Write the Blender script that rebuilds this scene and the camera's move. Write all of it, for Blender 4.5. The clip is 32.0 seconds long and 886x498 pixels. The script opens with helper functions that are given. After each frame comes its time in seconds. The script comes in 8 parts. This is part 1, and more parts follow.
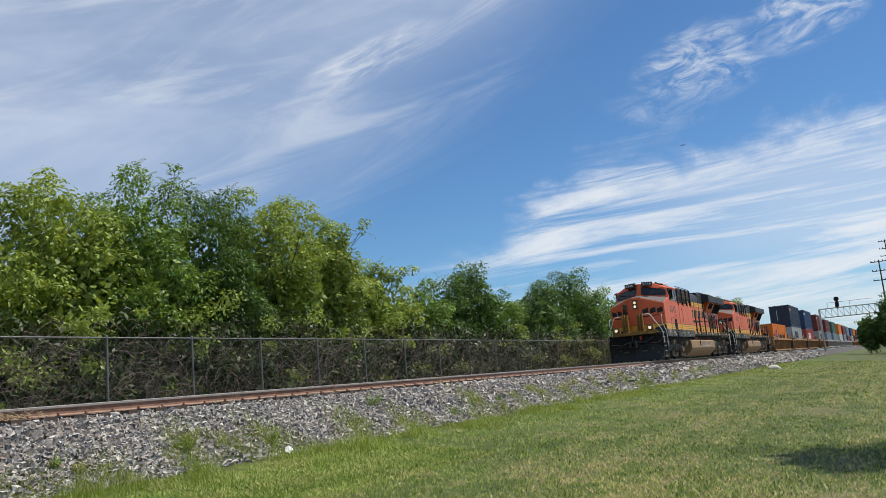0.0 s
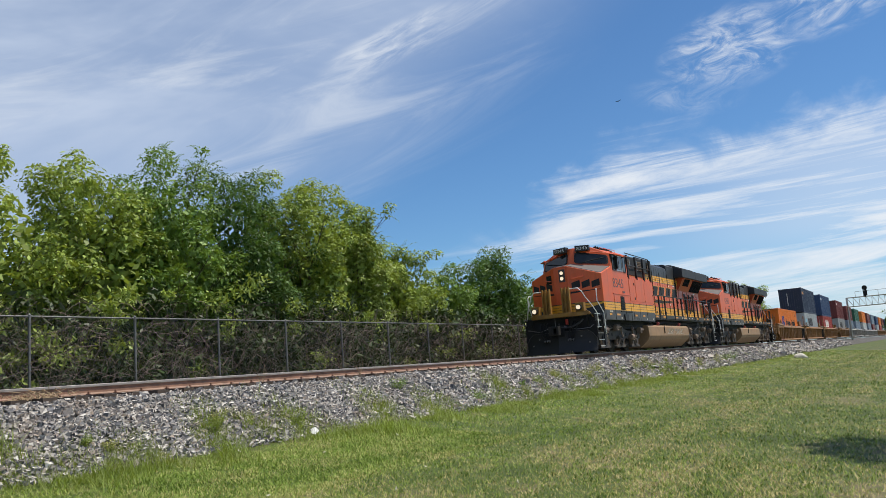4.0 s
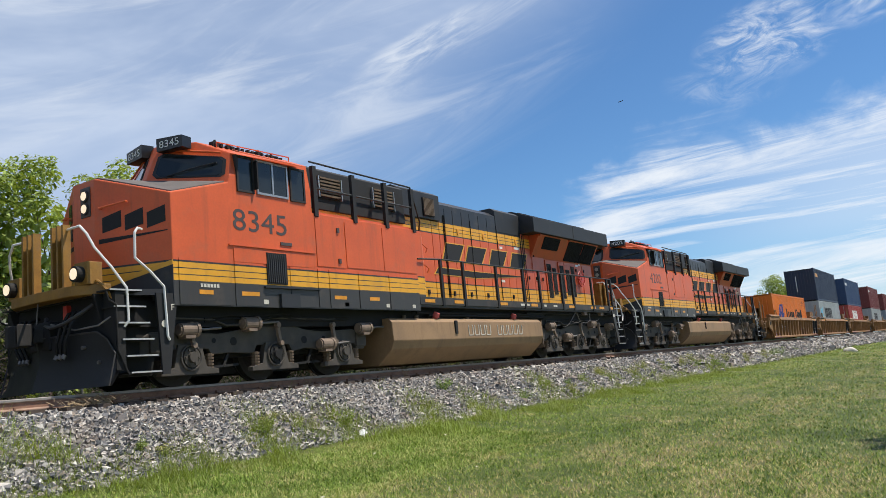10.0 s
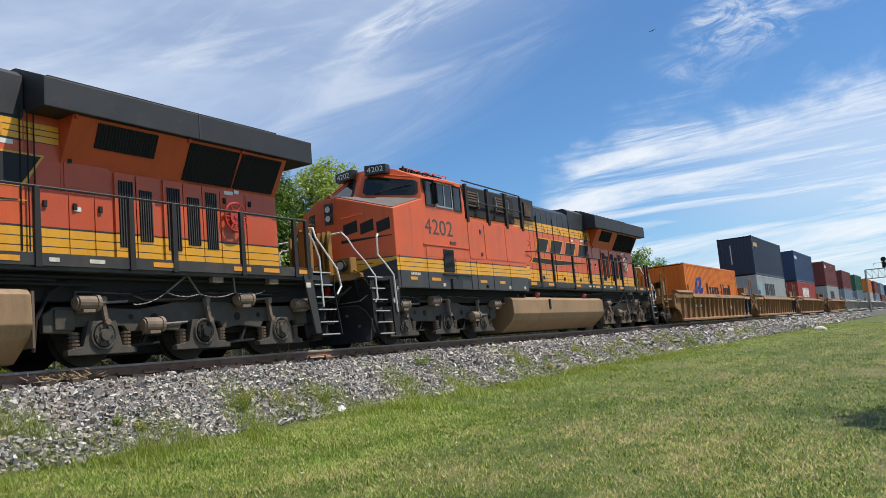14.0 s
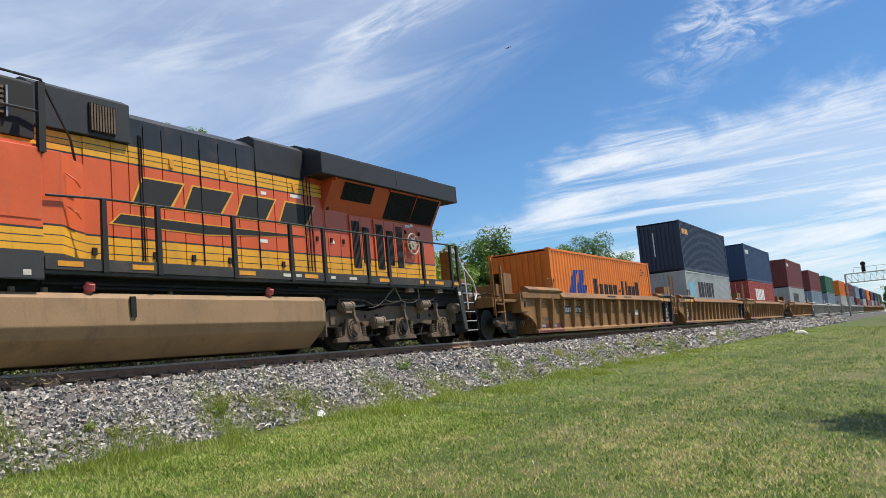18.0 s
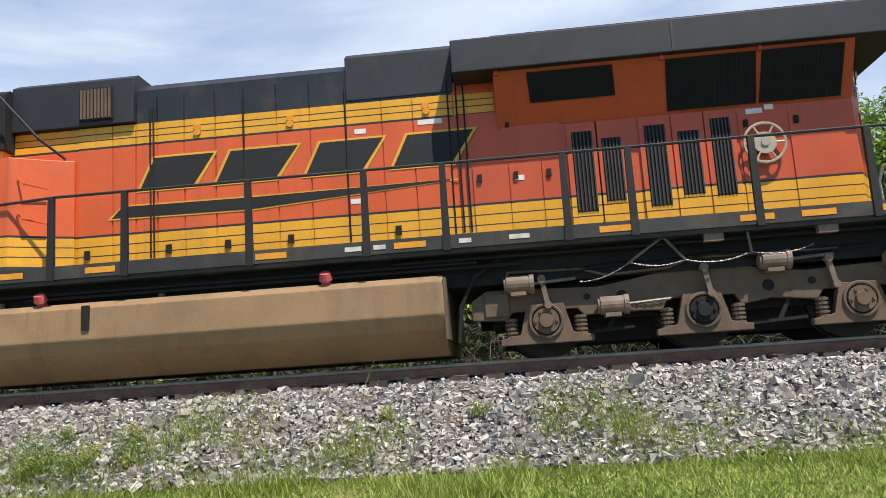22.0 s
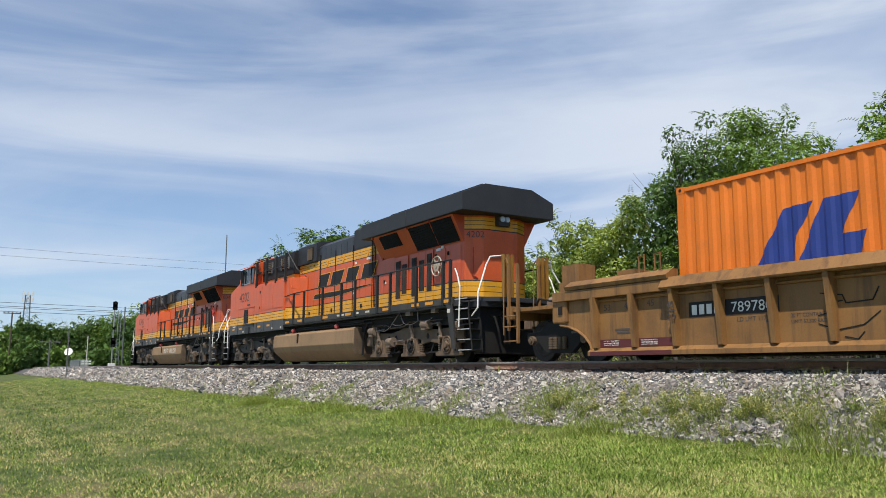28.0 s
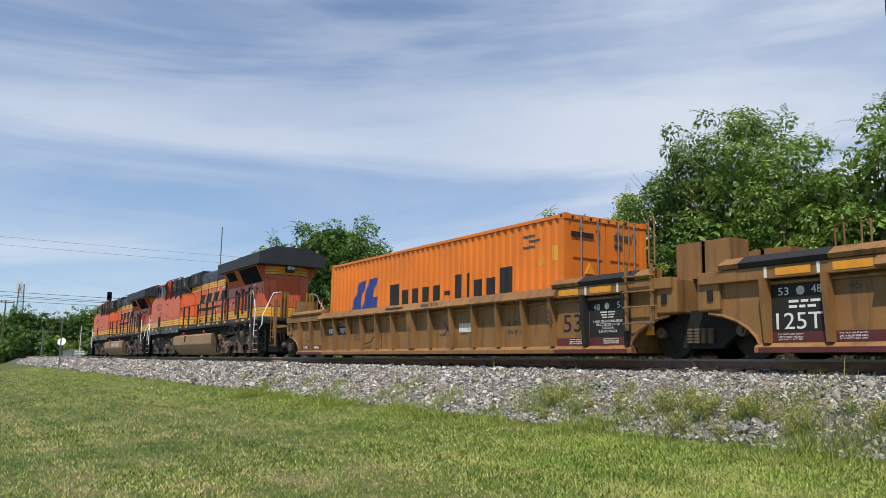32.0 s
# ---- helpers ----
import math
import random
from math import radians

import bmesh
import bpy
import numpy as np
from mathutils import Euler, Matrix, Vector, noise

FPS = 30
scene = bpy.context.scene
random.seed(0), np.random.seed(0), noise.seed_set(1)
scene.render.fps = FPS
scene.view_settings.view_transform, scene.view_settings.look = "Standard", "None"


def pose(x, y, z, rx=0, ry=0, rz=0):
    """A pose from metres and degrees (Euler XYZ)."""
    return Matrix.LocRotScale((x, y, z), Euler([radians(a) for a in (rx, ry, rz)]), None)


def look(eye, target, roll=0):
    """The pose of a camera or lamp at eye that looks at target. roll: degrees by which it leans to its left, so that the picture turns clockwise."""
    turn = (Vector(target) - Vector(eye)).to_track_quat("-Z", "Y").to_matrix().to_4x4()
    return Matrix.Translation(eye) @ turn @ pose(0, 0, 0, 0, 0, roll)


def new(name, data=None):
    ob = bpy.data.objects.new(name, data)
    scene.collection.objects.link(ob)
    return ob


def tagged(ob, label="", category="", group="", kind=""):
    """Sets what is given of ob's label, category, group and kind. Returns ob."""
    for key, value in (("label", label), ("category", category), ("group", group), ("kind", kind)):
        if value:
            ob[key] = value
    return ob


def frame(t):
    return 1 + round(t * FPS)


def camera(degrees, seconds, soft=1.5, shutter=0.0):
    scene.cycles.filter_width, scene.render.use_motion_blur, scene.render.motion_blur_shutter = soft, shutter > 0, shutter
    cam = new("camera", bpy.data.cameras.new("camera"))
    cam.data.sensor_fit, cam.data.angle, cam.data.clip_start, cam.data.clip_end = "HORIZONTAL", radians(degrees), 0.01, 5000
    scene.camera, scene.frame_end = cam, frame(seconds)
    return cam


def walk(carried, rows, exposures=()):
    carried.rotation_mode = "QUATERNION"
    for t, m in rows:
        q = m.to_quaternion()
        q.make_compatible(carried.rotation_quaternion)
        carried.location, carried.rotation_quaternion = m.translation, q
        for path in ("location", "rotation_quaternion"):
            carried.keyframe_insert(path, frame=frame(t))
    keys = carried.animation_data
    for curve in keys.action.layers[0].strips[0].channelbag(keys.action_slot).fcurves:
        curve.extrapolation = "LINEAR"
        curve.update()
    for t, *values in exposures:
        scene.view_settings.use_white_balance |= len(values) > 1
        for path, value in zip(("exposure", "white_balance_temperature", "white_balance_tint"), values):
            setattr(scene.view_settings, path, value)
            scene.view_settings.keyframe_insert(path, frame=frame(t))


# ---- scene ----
# ---- camera and train path ----
CAM_ROWS = [  # seconds, x, y, z, heading, tilt, roll
    (0, 0.858, -12.562, -0.205, 61.66, 9.43, -5.17),
    (0.5, 0.872, -12.552, -0.205, 61.19, 9.34, -5.13),
    (1, 0.865, -12.542, -0.205, 60.79, 9.24, -5.22),
    (1.5, 0.865, -12.540, -0.205, 60.55, 9.18, -5.38),
    (2, 0.860, -12.549, -0.205, 60.45, 9.12, -5.47),
    (2.5, 0.866, -12.546, -0.205, 60.42, 9.05, -5.40),
    (3, 0.862, -12.546, -0.205, 60.38, 8.91, -5.14),
    (3.5, 0.861, -12.516, -0.205, 60.23, 8.71, -4.78),
    (4, 0.858, -12.490, -0.205, 59.94, 8.48, -4.41),
    (4.5, 0.852, -12.446, -0.205, 59.66, 8.35, -4.18),
    (6.5, 0.820, -12.459, -0.205, 58.84, 8.66, -4.52),
    (7, 0.827, -12.442, -0.205, 58.57, 8.79, -4.67),
    (7.5, 0.819, -12.422, -0.205, 58.26, 8.88, -4.86),
    (8, 0.829, -12.406, -0.205, 57.90, 8.93, -5.01),
    (8.5, 0.830, -12.414, -0.205, 57.61, 8.91, -5.14),
    (9, 0.838, -12.403, -0.205, 57.42, 8.87, -5.20),
    (9.5, 0.841, -12.380, -0.205, 57.31, 8.83, -5.30),
    (10, 0.841, -12.361, -0.205, 57.30, 8.75, -5.36),
    (10.5, 0.872, -12.319, -0.205, 57.42, 8.64, -5.41),
    (11, 0.888, -12.316, -0.205, 57.69, 8.45, -5.45),
    (11.5, 0.876, -12.329, -0.205, 58.13, 8.17, -5.49),
    (12, 0.878, -12.331, -0.205, 58.56, 7.82, -5.53),
    (12.5, 0.888, -12.319, -0.205, 58.86, 7.47, -5.43),
    (13, 0.895, -12.304, -0.205, 58.96, 7.17, -5.32),
    (13.5, 0.875, -12.274, -0.205, 58.91, 7.02, -5.20),
    (14, 0.858, -12.272, -0.205, 58.84, 6.99, -5.10),
    (14.5, 0.853, -12.252, -0.205, 58.83, 7.12, -5.11),
    (16.5, 0.811, -12.225, -0.205, 58.44, 7.50, -5.44),
    (17, 0.798, -12.173, -0.205, 58.70, 7.51, -5.34),
    (17.5, 0.895, -12.175, -0.205, 59.33, 7.43, -5.20),
    (18, 1.018, -12.218, -0.205, 60.02, 7.15, -5.10),
    (18.5, 1.063, -12.227, -0.205, 59.55, 6.78, -5.21),
    (19, 1.014, -12.237, -0.205, 57.18, 6.38, -5.15),
    (19.5, 0.934, -12.201, -0.205, 51.15, 6.28, -5.08),
    (20, 0.806, -12.123, -0.205, 42.99, 6.50, -5.00),
    (20.5, 0.661, -12.019, -0.205, 32.84, 7.11, -4.96),
    (21, 0.472, -11.914, -0.205, 21.08, 8.06, -4.76),
    (21.5, 0.155, -11.836, -0.205, 8.37, 8.81, -4.29),
    (22, -0.220, -11.838, -0.205, -4.78, 9.17, -3.77),
    (22.5, -0.498, -11.909, -0.205, -17.56, 9.06, -2.89),
    (23, -0.621, -12.017, -0.205, -29.09, 8.49, -2.46),
    (23.5, -0.718, -12.136, -0.205, -38.46, 7.85, -2.25),
    (24, -0.754, -12.263, -0.205, -45.25, 7.41, -2.22),
    (24.5, -0.809, -12.283, -0.205, -49.56, 7.33, -2.18),
    (25, -0.819, -12.270, -0.205, -52.01, 7.26, -1.56),
    (25.5, -0.823, -12.288, -0.205, -53.33, 7.37, -0.86),
    (27.5, -0.844, -12.336, -0.205, -58.39, 8.18, 0.37),
    (28, -0.839, -12.335, -0.205, -58.88, 8.53, 0.28),
    (28.5, -0.860, -12.322, -0.205, -59.01, 8.82, 0.22),
    (29, -0.870, -12.296, -0.205, -59.02, 9.00, 0.22),
    (29.5, -0.871, -12.308, -0.205, -58.92, 9.05, 0.19),
    (30, -0.892, -12.300, -0.205, -58.80, 8.98, 0.32),
    (30.5, -0.896, -12.285, -0.205, -58.80, 8.82, 0.48),
    (31, -0.910, -12.298, -0.205, -58.83, 8.65, 0.71),
    (31.5, -0.923, -12.290, -0.205, -58.84, 8.41, 0.90),
    (32, -0.920, -12.306, -0.205, -58.56, 8.21, 1.10),
]
TRAIN_ROWS = [(0, 43.979), (1, 40.405), (2, 36.828), (3, 33.236), (4, 29.597), (4.5, 27.733), (6.5, 20.106), (7, 18.195), (8, 14.343), (9, 10.473), (10, 6.621), (11, 2.791), (12, -1.014), (13, -4.850), (14, -8.683), (14.5, -10.604), (16.5, -18.374), (17, -20.285), (18, -24.064), (19, -27.860), (20, -31.732), (21, -35.649), (22, -39.566), (23, -43.369), (24, -47.159), (25, -50.961), (25.5, -52.863), (27.5, -60.668), (28, -62.606), (29, -66.446), (30, -70.302), (31, -74.157), (32, -77.913)]

def cam_pose(x, y, z, heading, tilt, roll):
    """Heading from +y towards +x, tilt upwards, roll, in degrees."""
    a, b = radians(heading), radians(tilt)
    fw = Vector((math.sin(a) * math.cos(b), math.cos(a) * math.cos(b), math.sin(b)))
    eye = Vector((x, y, z))
    return look(eye, eye + fw, roll)


cam = camera(57.46, 32.0, soft=0.6)
walk(cam, [(r[0], cam_pose(*r[1:])) for r in CAM_ROWS], [(0.0, -0.05), (4.0, 0.0), (13.0, 0.13), (19.0, 0.16), (20.5, 0.27), (22.0, 0.32), (25.0, 0.28), (27.5, 0.06), (32.0, 0.0)])

# ---- light ----
SUN_TO = Vector((0.40, -0.50, 1.22)).normalized()
SUN_EL = math.asin(SUN_TO.z)
SUN_AZ = math.atan2(SUN_TO.x, SUN_TO.y)
sun = new("sun", bpy.data.lights.new("sun", "SUN"))
sun.data.energy, sun.data.angle, sun.data.color = 5.0, radians(0.6), (1.0, 0.93, 0.82)
sun.matrix_world = SUN_TO.to_track_quat("Z", "Y").to_matrix().to_4x4()
scene.view_settings.exposure = 0.0


def make_world():
    w = bpy.data.worlds.new("sky")
    w.use_nodes = True
    scene.world = w
    n, l = w.node_tree.nodes, w.node_tree.links
    n.clear()

    def num(op, a, b=None, c=None):
        m = n.new("ShaderNodeMath")
        m.operation = op
        for i, v in enumerate((a, b, c)):
            if v is None:
                continue
            if isinstance(v, (int, float)):
                m.inputs[i].default_value = v
            else:
                l.new(v, m.inputs[i])
        return m.outputs[0]

    def ramp(v, a, b, lo=0.0, hi=1.0):
        m = n.new("ShaderNodeMapRange")
        m.interpolation_type = "SMOOTHSTEP"
        for k, q in (("From Min", a), ("From Max", b), ("To Min", lo), ("To Max", hi)):
            m.inputs[k].default_value = q
        l.new(v, m.inputs["Value"])
        return m.outputs[0]

    def blend(f, a, colour):
        m = n.new("ShaderNodeMixRGB")
        m.inputs["Color2"].default_value = (*colour, 1)
        l.new(f, m.inputs["Fac"])
        l.new(a, m.inputs["Color1"])
        return m.outputs[0]

    out, bg = n.new("ShaderNodeOutputWorld"), n.new("ShaderNodeBackground")
    sky = n.new("ShaderNodeTexSky")
    sky.sky_type, sky.sun_disc = "NISHITA", False
    sky.sun_elevation, sky.sun_rotation = SUN_EL, SUN_AZ
    sky.air_density, sky.dust_density, sky.ozone_density = 1.0, 0.0, 3.5
    co, sep = n.new("ShaderNodeTexCoord"), n.new("ShaderNodeSeparateXYZ")
    l.new(co.outputs["Generated"], sep.inputs[0])
    # compass direction and height over the horizon, in degrees
    az = num("MULTIPLY", num("ARCTAN2", sep.outputs["X"], sep.outputs["Y"]), 57.2958)
    el = num("MULTIPLY", num("ARCSINE", sep.outputs["Z"]), 57.2958)

    def layer(kx, ky, slant, lo, hi, seed, detail=7, rough=0.58, warp=0.5):
        """Cloud drawn out along the horizon, rising by slant degrees a degree."""
        e = num("MULTIPLY_ADD", az, -slant, el)
        cb = n.new("ShaderNodeCombineXYZ")
        l.new(num("MULTIPLY", az, kx), cb.inputs[0])
        l.new(num("MULTIPLY", e, ky), cb.inputs[1])
        cb.inputs[2].default_value = seed
        t = n.new("ShaderNodeTexNoise")
        for k, q in (("Scale", 1.0), ("Detail", detail), ("Roughness", rough), ("Distortion", warp)):
            t.inputs[k].default_value = q
        l.new(cb.outputs[0], t.inputs["Vector"])
        return ramp(t.outputs["Fac"], lo, hi)

    # how far a direction lies above the clear blue gap that slopes up along the line
    gap = num("ADD", num("MULTIPLY", num("SUBTRACT", az, 52.0), -0.50), num("MULTIPLY", num("SUBTRACT", el, 4.0), 0.86))
    high = ramp(el, 26, 62, 1.0, 0.12)
    veil = num("MULTIPLY", num("MULTIPLY", num("MULTIPLY", ramp(gap, 4.0, 17.0), ramp(az, -95, -35, 0.72, 1.0)), high), num("MULTIPLY_ADD", layer(0.035, 0.10, 0.12, 0.30, 0.72, 2.0, 5), 0.50, 0.46))
    soft_bands = num("MULTIPLY", num("MULTIPLY", layer(0.022, 0.19, 0.05, 0.40, 0.70, 7.0, 6, 0.5, 0.8), ramp(gap, 6.0, 20.0)), num("MULTIPLY", num("MULTIPLY", num("MULTIPLY", high, 0.85), ramp(az, 34, 8)), ramp(az, -85, -40, 0.9, 1.0)))

    def spot(a, e, long, wide, tilt):
        """A soft patch round a direction, drawn out along a line that rises by tilt degrees."""
        c, k = math.cos(radians(tilt)), math.sin(radians(tilt))
        da, de = num("SUBTRACT", az, a), num("SUBTRACT", el, e)
        u = num("DIVIDE", num("ADD", num("MULTIPLY", da, c), num("MULTIPLY", de, k)), long)
        v = num("DIVIDE", num("SUBTRACT", num("MULTIPLY", de, c), num("MULTIPLY", da, k)), wide)
        return ramp(num("ADD", num("MULTIPLY", u, u), num("MULTIPLY", v, v)), 1.0, 0.0)

    # one bright wisp in the veil, two tufts in the blue
    wisps = num("MULTIPLY", spot(57.5, 23.0, 7.0, 1.5, 20.0), num("MULTIPLY", layer(0.16, 0.75, 0.36, 0.36, 0.70, 4.0, 8, 0.6, 0.8), 0.75))
    fibres = num("MULTIPLY", num("MULTIPLY", layer(0.045, 0.24, 0.30, 0.46, 0.74, 21.0, 9, 0.62, 1.0), ramp(gap, 3.0, 12.0)), num("MULTIPLY", ramp(az, 12, 34), num("MULTIPLY", high, 0.42)))
    tuft_noise = layer(0.34, 0.75, 0.10, 0.36, 0.80, 12.0, 9, 0.66, 1.2)
    tufts = num("MULTIPLY", num("MAXIMUM", spot(81.3, 19.6, 5.5, 3.0, 8.0), num("MAXIMUM", spot(88.5, 21.5, 5.5, 2.6, 14.0), num("MULTIPLY", spot(78.0, 17.2, 4.5, 1.6, -10.0), 0.3))), num("MULTIPLY", tuft_noise, 0.95))
    # a fan of streaks low down: its upper edge climbs to about fifteen degrees, then stays level
    edge = num("MULTIPLY_ADD", ramp(az, 58, 74), 7.5, 8.0)
    under = num("SUBTRACT", edge, num("MULTIPLY_ADD", layer(0.22, 0.30, 0.0, 0.2, 0.8, 31.0, 6, 0.6, 0.5), 3.2, num("SUBTRACT", el, 1.6)))
    fan = ramp(under, 0.0, 3.2)
    solid = num("MULTIPLY", num("MULTIPLY", ramp(az, 68, 88), ramp(el, 4, 8)), 0.40)
    streaks = layer(0.050, 0.60, 0.05, 0.35, 0.68, 9.0, 9, 0.64, 0.7)
    low_streaks = num("MULTIPLY", num("MULTIPLY", fan, num("MAXIMUM", num("MULTIPLY", streaks, 0.92), solid)), ramp(az, 44, 74, 0.25, 1.0))
    # the layers thin out upwards at the far end of the line
    thin = num("SUBTRACT", 1.0, num("MULTIPLY", num("MULTIPLY", ramp(az, -38, -66), ramp(el, 10, 24)), 0.55))
    veil, soft_bands = num("MULTIPLY", veil, thin), num("MULTIPLY", soft_bands, thin)
    haze = ramp(el, 7.0, 0.0, 0.0, 0.5)
    tint = n.new("ShaderNodeMixRGB")
    tint.blend_type = "MULTIPLY"
    tint.inputs["Fac"].default_value = 1.0
    tint.inputs["Color2"].default_value = (0.66, 0.92, 1.12, 1)
    l.new(sky.outputs[0], tint.inputs["Color1"])
    c = blend(veil, tint.outputs[0], (5.6, 6.5, 8.1))
    c = blend(soft_bands, c, (7.0, 7.6, 8.6))
    c = blend(haze, c, (5.6, 6.7, 8.2))
    for f in (fibres, wisps, low_streaks, tufts):
        c = blend(f, c, (8.3, 8.7, 9.2))
    bg.inputs["Strength"].default_value = 0.10
    l.new(c, bg.inputs["Color"])
    l.new(bg.outputs[0], out.inputs["Surface"])


make_world()


# ---- materials ----
def mat(name, color, rough=0.6, metal=0.0, vary=0.25, scale=3.0, fine=60.0, bump=0.15, dirt=None, rand=0.0, island=0.0):
    """A painted, stony or earthy surface: two scales of variation, an optional dirt colour, fine relief."""
    m = bpy.data.materials.new(name)
    m.use_nodes = True
    n, l = m.node_tree.nodes, m.node_tree.links
    b = n["Principled BSDF"]
    b.inputs["Metallic"].default_value = metal
    co = n.new("ShaderNodeTexCoord")
    big, small = n.new("ShaderNodeTexNoise"), n.new("ShaderNodeTexNoise")
    for t, s, d in ((big, scale, 5), (small, fine, 3)):
        t.inputs["Scale"].default_value, t.inputs["Detail"].default_value = s, d
        l.new(co.outputs["Object"], t.inputs["Vector"])
    add = n.new("ShaderNodeMath"); add.operation = "MULTIPLY_ADD"; add.inputs[1].default_value = 0.45
    l.new(small.outputs["Fac"], add.inputs[0]); l.new(big.outputs["Fac"], add.inputs[2])
    mr = n.new("ShaderNodeMapRange")
    mr.inputs["From Min"].default_value, mr.inputs["From Max"].default_value = 0.45, 1.0
    mr.inputs["To Min"].default_value, mr.inputs["To Max"].default_value = 1 - vary, 1 + vary
    l.new(add.outputs[0], mr.inputs["Value"])
    val = mr.outputs[0]
    if rand or island:
        src = n.new("ShaderNodeObjectInfo") if rand else n.new("ShaderNodeNewGeometry")
        so = src.outputs["Random"] if rand else src.outputs["Random Per Island"]
        r2 = n.new("ShaderNodeMapRange")
        a = rand or island
        r2.inputs["To Min"].default_value, r2.inputs["To Max"].default_value = 1 - a, 1 + a
        l.new(so, r2.inputs["Value"])
        mu = n.new("ShaderNodeMath"); mu.operation = "MULTIPLY"
        l.new(val, mu.inputs[0]); l.new(r2.outputs[0], mu.inputs[1]); val = mu.outputs[0]
    hsv = n.new("ShaderNodeHueSaturation")
    hsv.inputs["Color"].default_value = (*color, 1)
    l.new(val, hsv.inputs["Value"])
    col = hsv.outputs[0]
    if dirt:
        mx = n.new("ShaderNodeMixRGB")
        mx.inputs["Color2"].default_value = (*dirt[0], 1)
        dn = n.new("ShaderNodeTexNoise"); dn.inputs["Scale"].default_value = dirt[1]; dn.inputs["Detail"].default_value = 8
        dn.inputs["Roughness"].default_value = 0.65
        dr = n.new("ShaderNodeMapRange")
        dr.inputs["From Min"].default_value, dr.inputs["From Max"].default_value, dr.inputs["To Max"].default_value = dirt[2], dirt[2] + 0.25, dirt[3]
        l.new(co.outputs["Object"], dn.inputs["Vector"]); l.new(dn.outputs["Fac"], dr.inputs["Value"]); l.new(dr.outputs[0], mx.inputs["Fac"])
        l.new(col, mx.inputs["Color1"]); col = mx.outputs[0]
    l.new(col, b.inputs["Base Color"])
    rr = n.new("ShaderNodeMapRange")
    rr.inputs["To Min"].default_value, rr.inputs["To Max"].default_value = max(rough - 0.1, 0.03), min(rough + 0.12, 1)
    l.new(big.outputs["Fac"], rr.inputs["Value"]); l.new(rr.outputs[0], b.inputs["Roughness"])
    if bump:
        bp = n.new("ShaderNodeBump"); bp.inputs["Strength"].default_value, bp.inputs["Distance"].default_value = bump, 0.01
        l.new(small.outputs["Fac"], bp.inputs["Height"]); l.new(bp.outputs[0], b.inputs["Normal"])
    return m


def streaked(m, colour, amount, wide=7.0, tall=0.5, low=0.52):
    """Grime that has run down the surface, over the paint that m has."""
    n, l = m.node_tree.nodes, m.node_tree.links
    sock = n["Principled BSDF"].inputs["Base Color"]
    under = sock.links[0].from_socket
    co = next(x for x in n if x.type == "TEX_COORD")
    mp, t, mr, mx = n.new("ShaderNodeMapping"), n.new("ShaderNodeTexNoise"), n.new("ShaderNodeMapRange"), n.new("ShaderNodeMixRGB")
    mp.inputs["Scale"].default_value = (wide, wide, tall)
    t.inputs["Scale"].default_value, t.inputs["Detail"].default_value, t.inputs["Roughness"].default_value = 1.0, 7, 0.65
    for k, v in (("From Min", low), ("From Max", low + 0.2), ("To Max", amount)):
        mr.inputs[k].default_value = v
    mx.inputs["Color2"].default_value = (*colour, 1)
    l.new(co.outputs["Object"], mp.inputs[0])
    l.new(mp.outputs[0], t.inputs["Vector"])
    l.new(t.outputs["Fac"], mr.inputs["Value"])
    l.new(mr.outputs[0], mx.inputs["Fac"])
    l.new(under, mx.inputs["Color1"])
    l.new(mx.outputs[0], sock)
    return m


def glow(name, color, strength):
    m = bpy.data.materials.new(name)
    m.use_nodes = True
    b = m.node_tree.nodes["Principled BSDF"]
    b.inputs["Base Color"].default_value = (*color, 1)
    b.inputs["Emission Color"].default_value = (*color, 1)
    b.inputs["Emission Strength"].default_value = strength
    return m


DUST = (0.22, 0.15, 0.09)
M_ORANGE = mat("orange_paint", (0.67, 0.115, 0.028), 0.42, 0, 0.14, 1.2, 25, 0.04, (DUST, 2.2, 0.56, 0.35))
M_YELLOW = mat("yellow_paint", (0.72, 0.36, 0.03), 0.45, 0, 0.12, 1.5, 30, 0.04, (DUST, 2.5, 0.58, 0.35))
M_BLACK = mat("black_paint", (0.012, 0.012, 0.013), 0.7, 0, 0.3, 2, 40, 0.05, (DUST, 2.0, 0.6, 0.25))
M_SILL = mat("sill_paint", (0.036, 0.034, 0.032), 0.6, 0, 0.3, 2, 40, 0.06, (DUST, 1.6, 0.5, 0.4))
M_TANK = mat("tank_paint", (0.30, 0.185, 0.094), 0.6, 0, 0.2, 0.9, 30, 0.06, ((0.14, 0.095, 0.055), 1.3, 0.5, 0.6))
M_TRUCK = mat("dusty_steel", (0.130, 0.088, 0.056), 0.75, 0, 0.3, 4, 50, 0.2, ((0.07, 0.052, 0.038), 2.2, 0.56, 0.7))
M_WHEEL = mat("wheel_steel", (0.030, 0.027, 0.024), 0.7, 0.2, 0.35, 4, 50, 0.2)
M_TRUCK_DARK = mat("dark_truck_steel", (0.066, 0.056, 0.045), 0.75, 0, 0.35, 4, 50, 0.2, ((0.13, 0.10, 0.07), 2.6, 0.58, 0.5))
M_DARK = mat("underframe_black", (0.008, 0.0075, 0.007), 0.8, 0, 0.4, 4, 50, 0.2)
M_GRILLE = mat("grille_black", (0.010, 0.010, 0.011), 0.88, 0, 0.3, 5, 60, 0.1)
M_WHITE = mat("white_paint", (0.75, 0.74, 0.70), 0.5, 0, 0.12, 6, 60, 0.05)
M_STEEL = mat("worn_steel", (0.20, 0.18, 0.165), 0.5, 0.6, 0.3, 8, 80, 0.1)
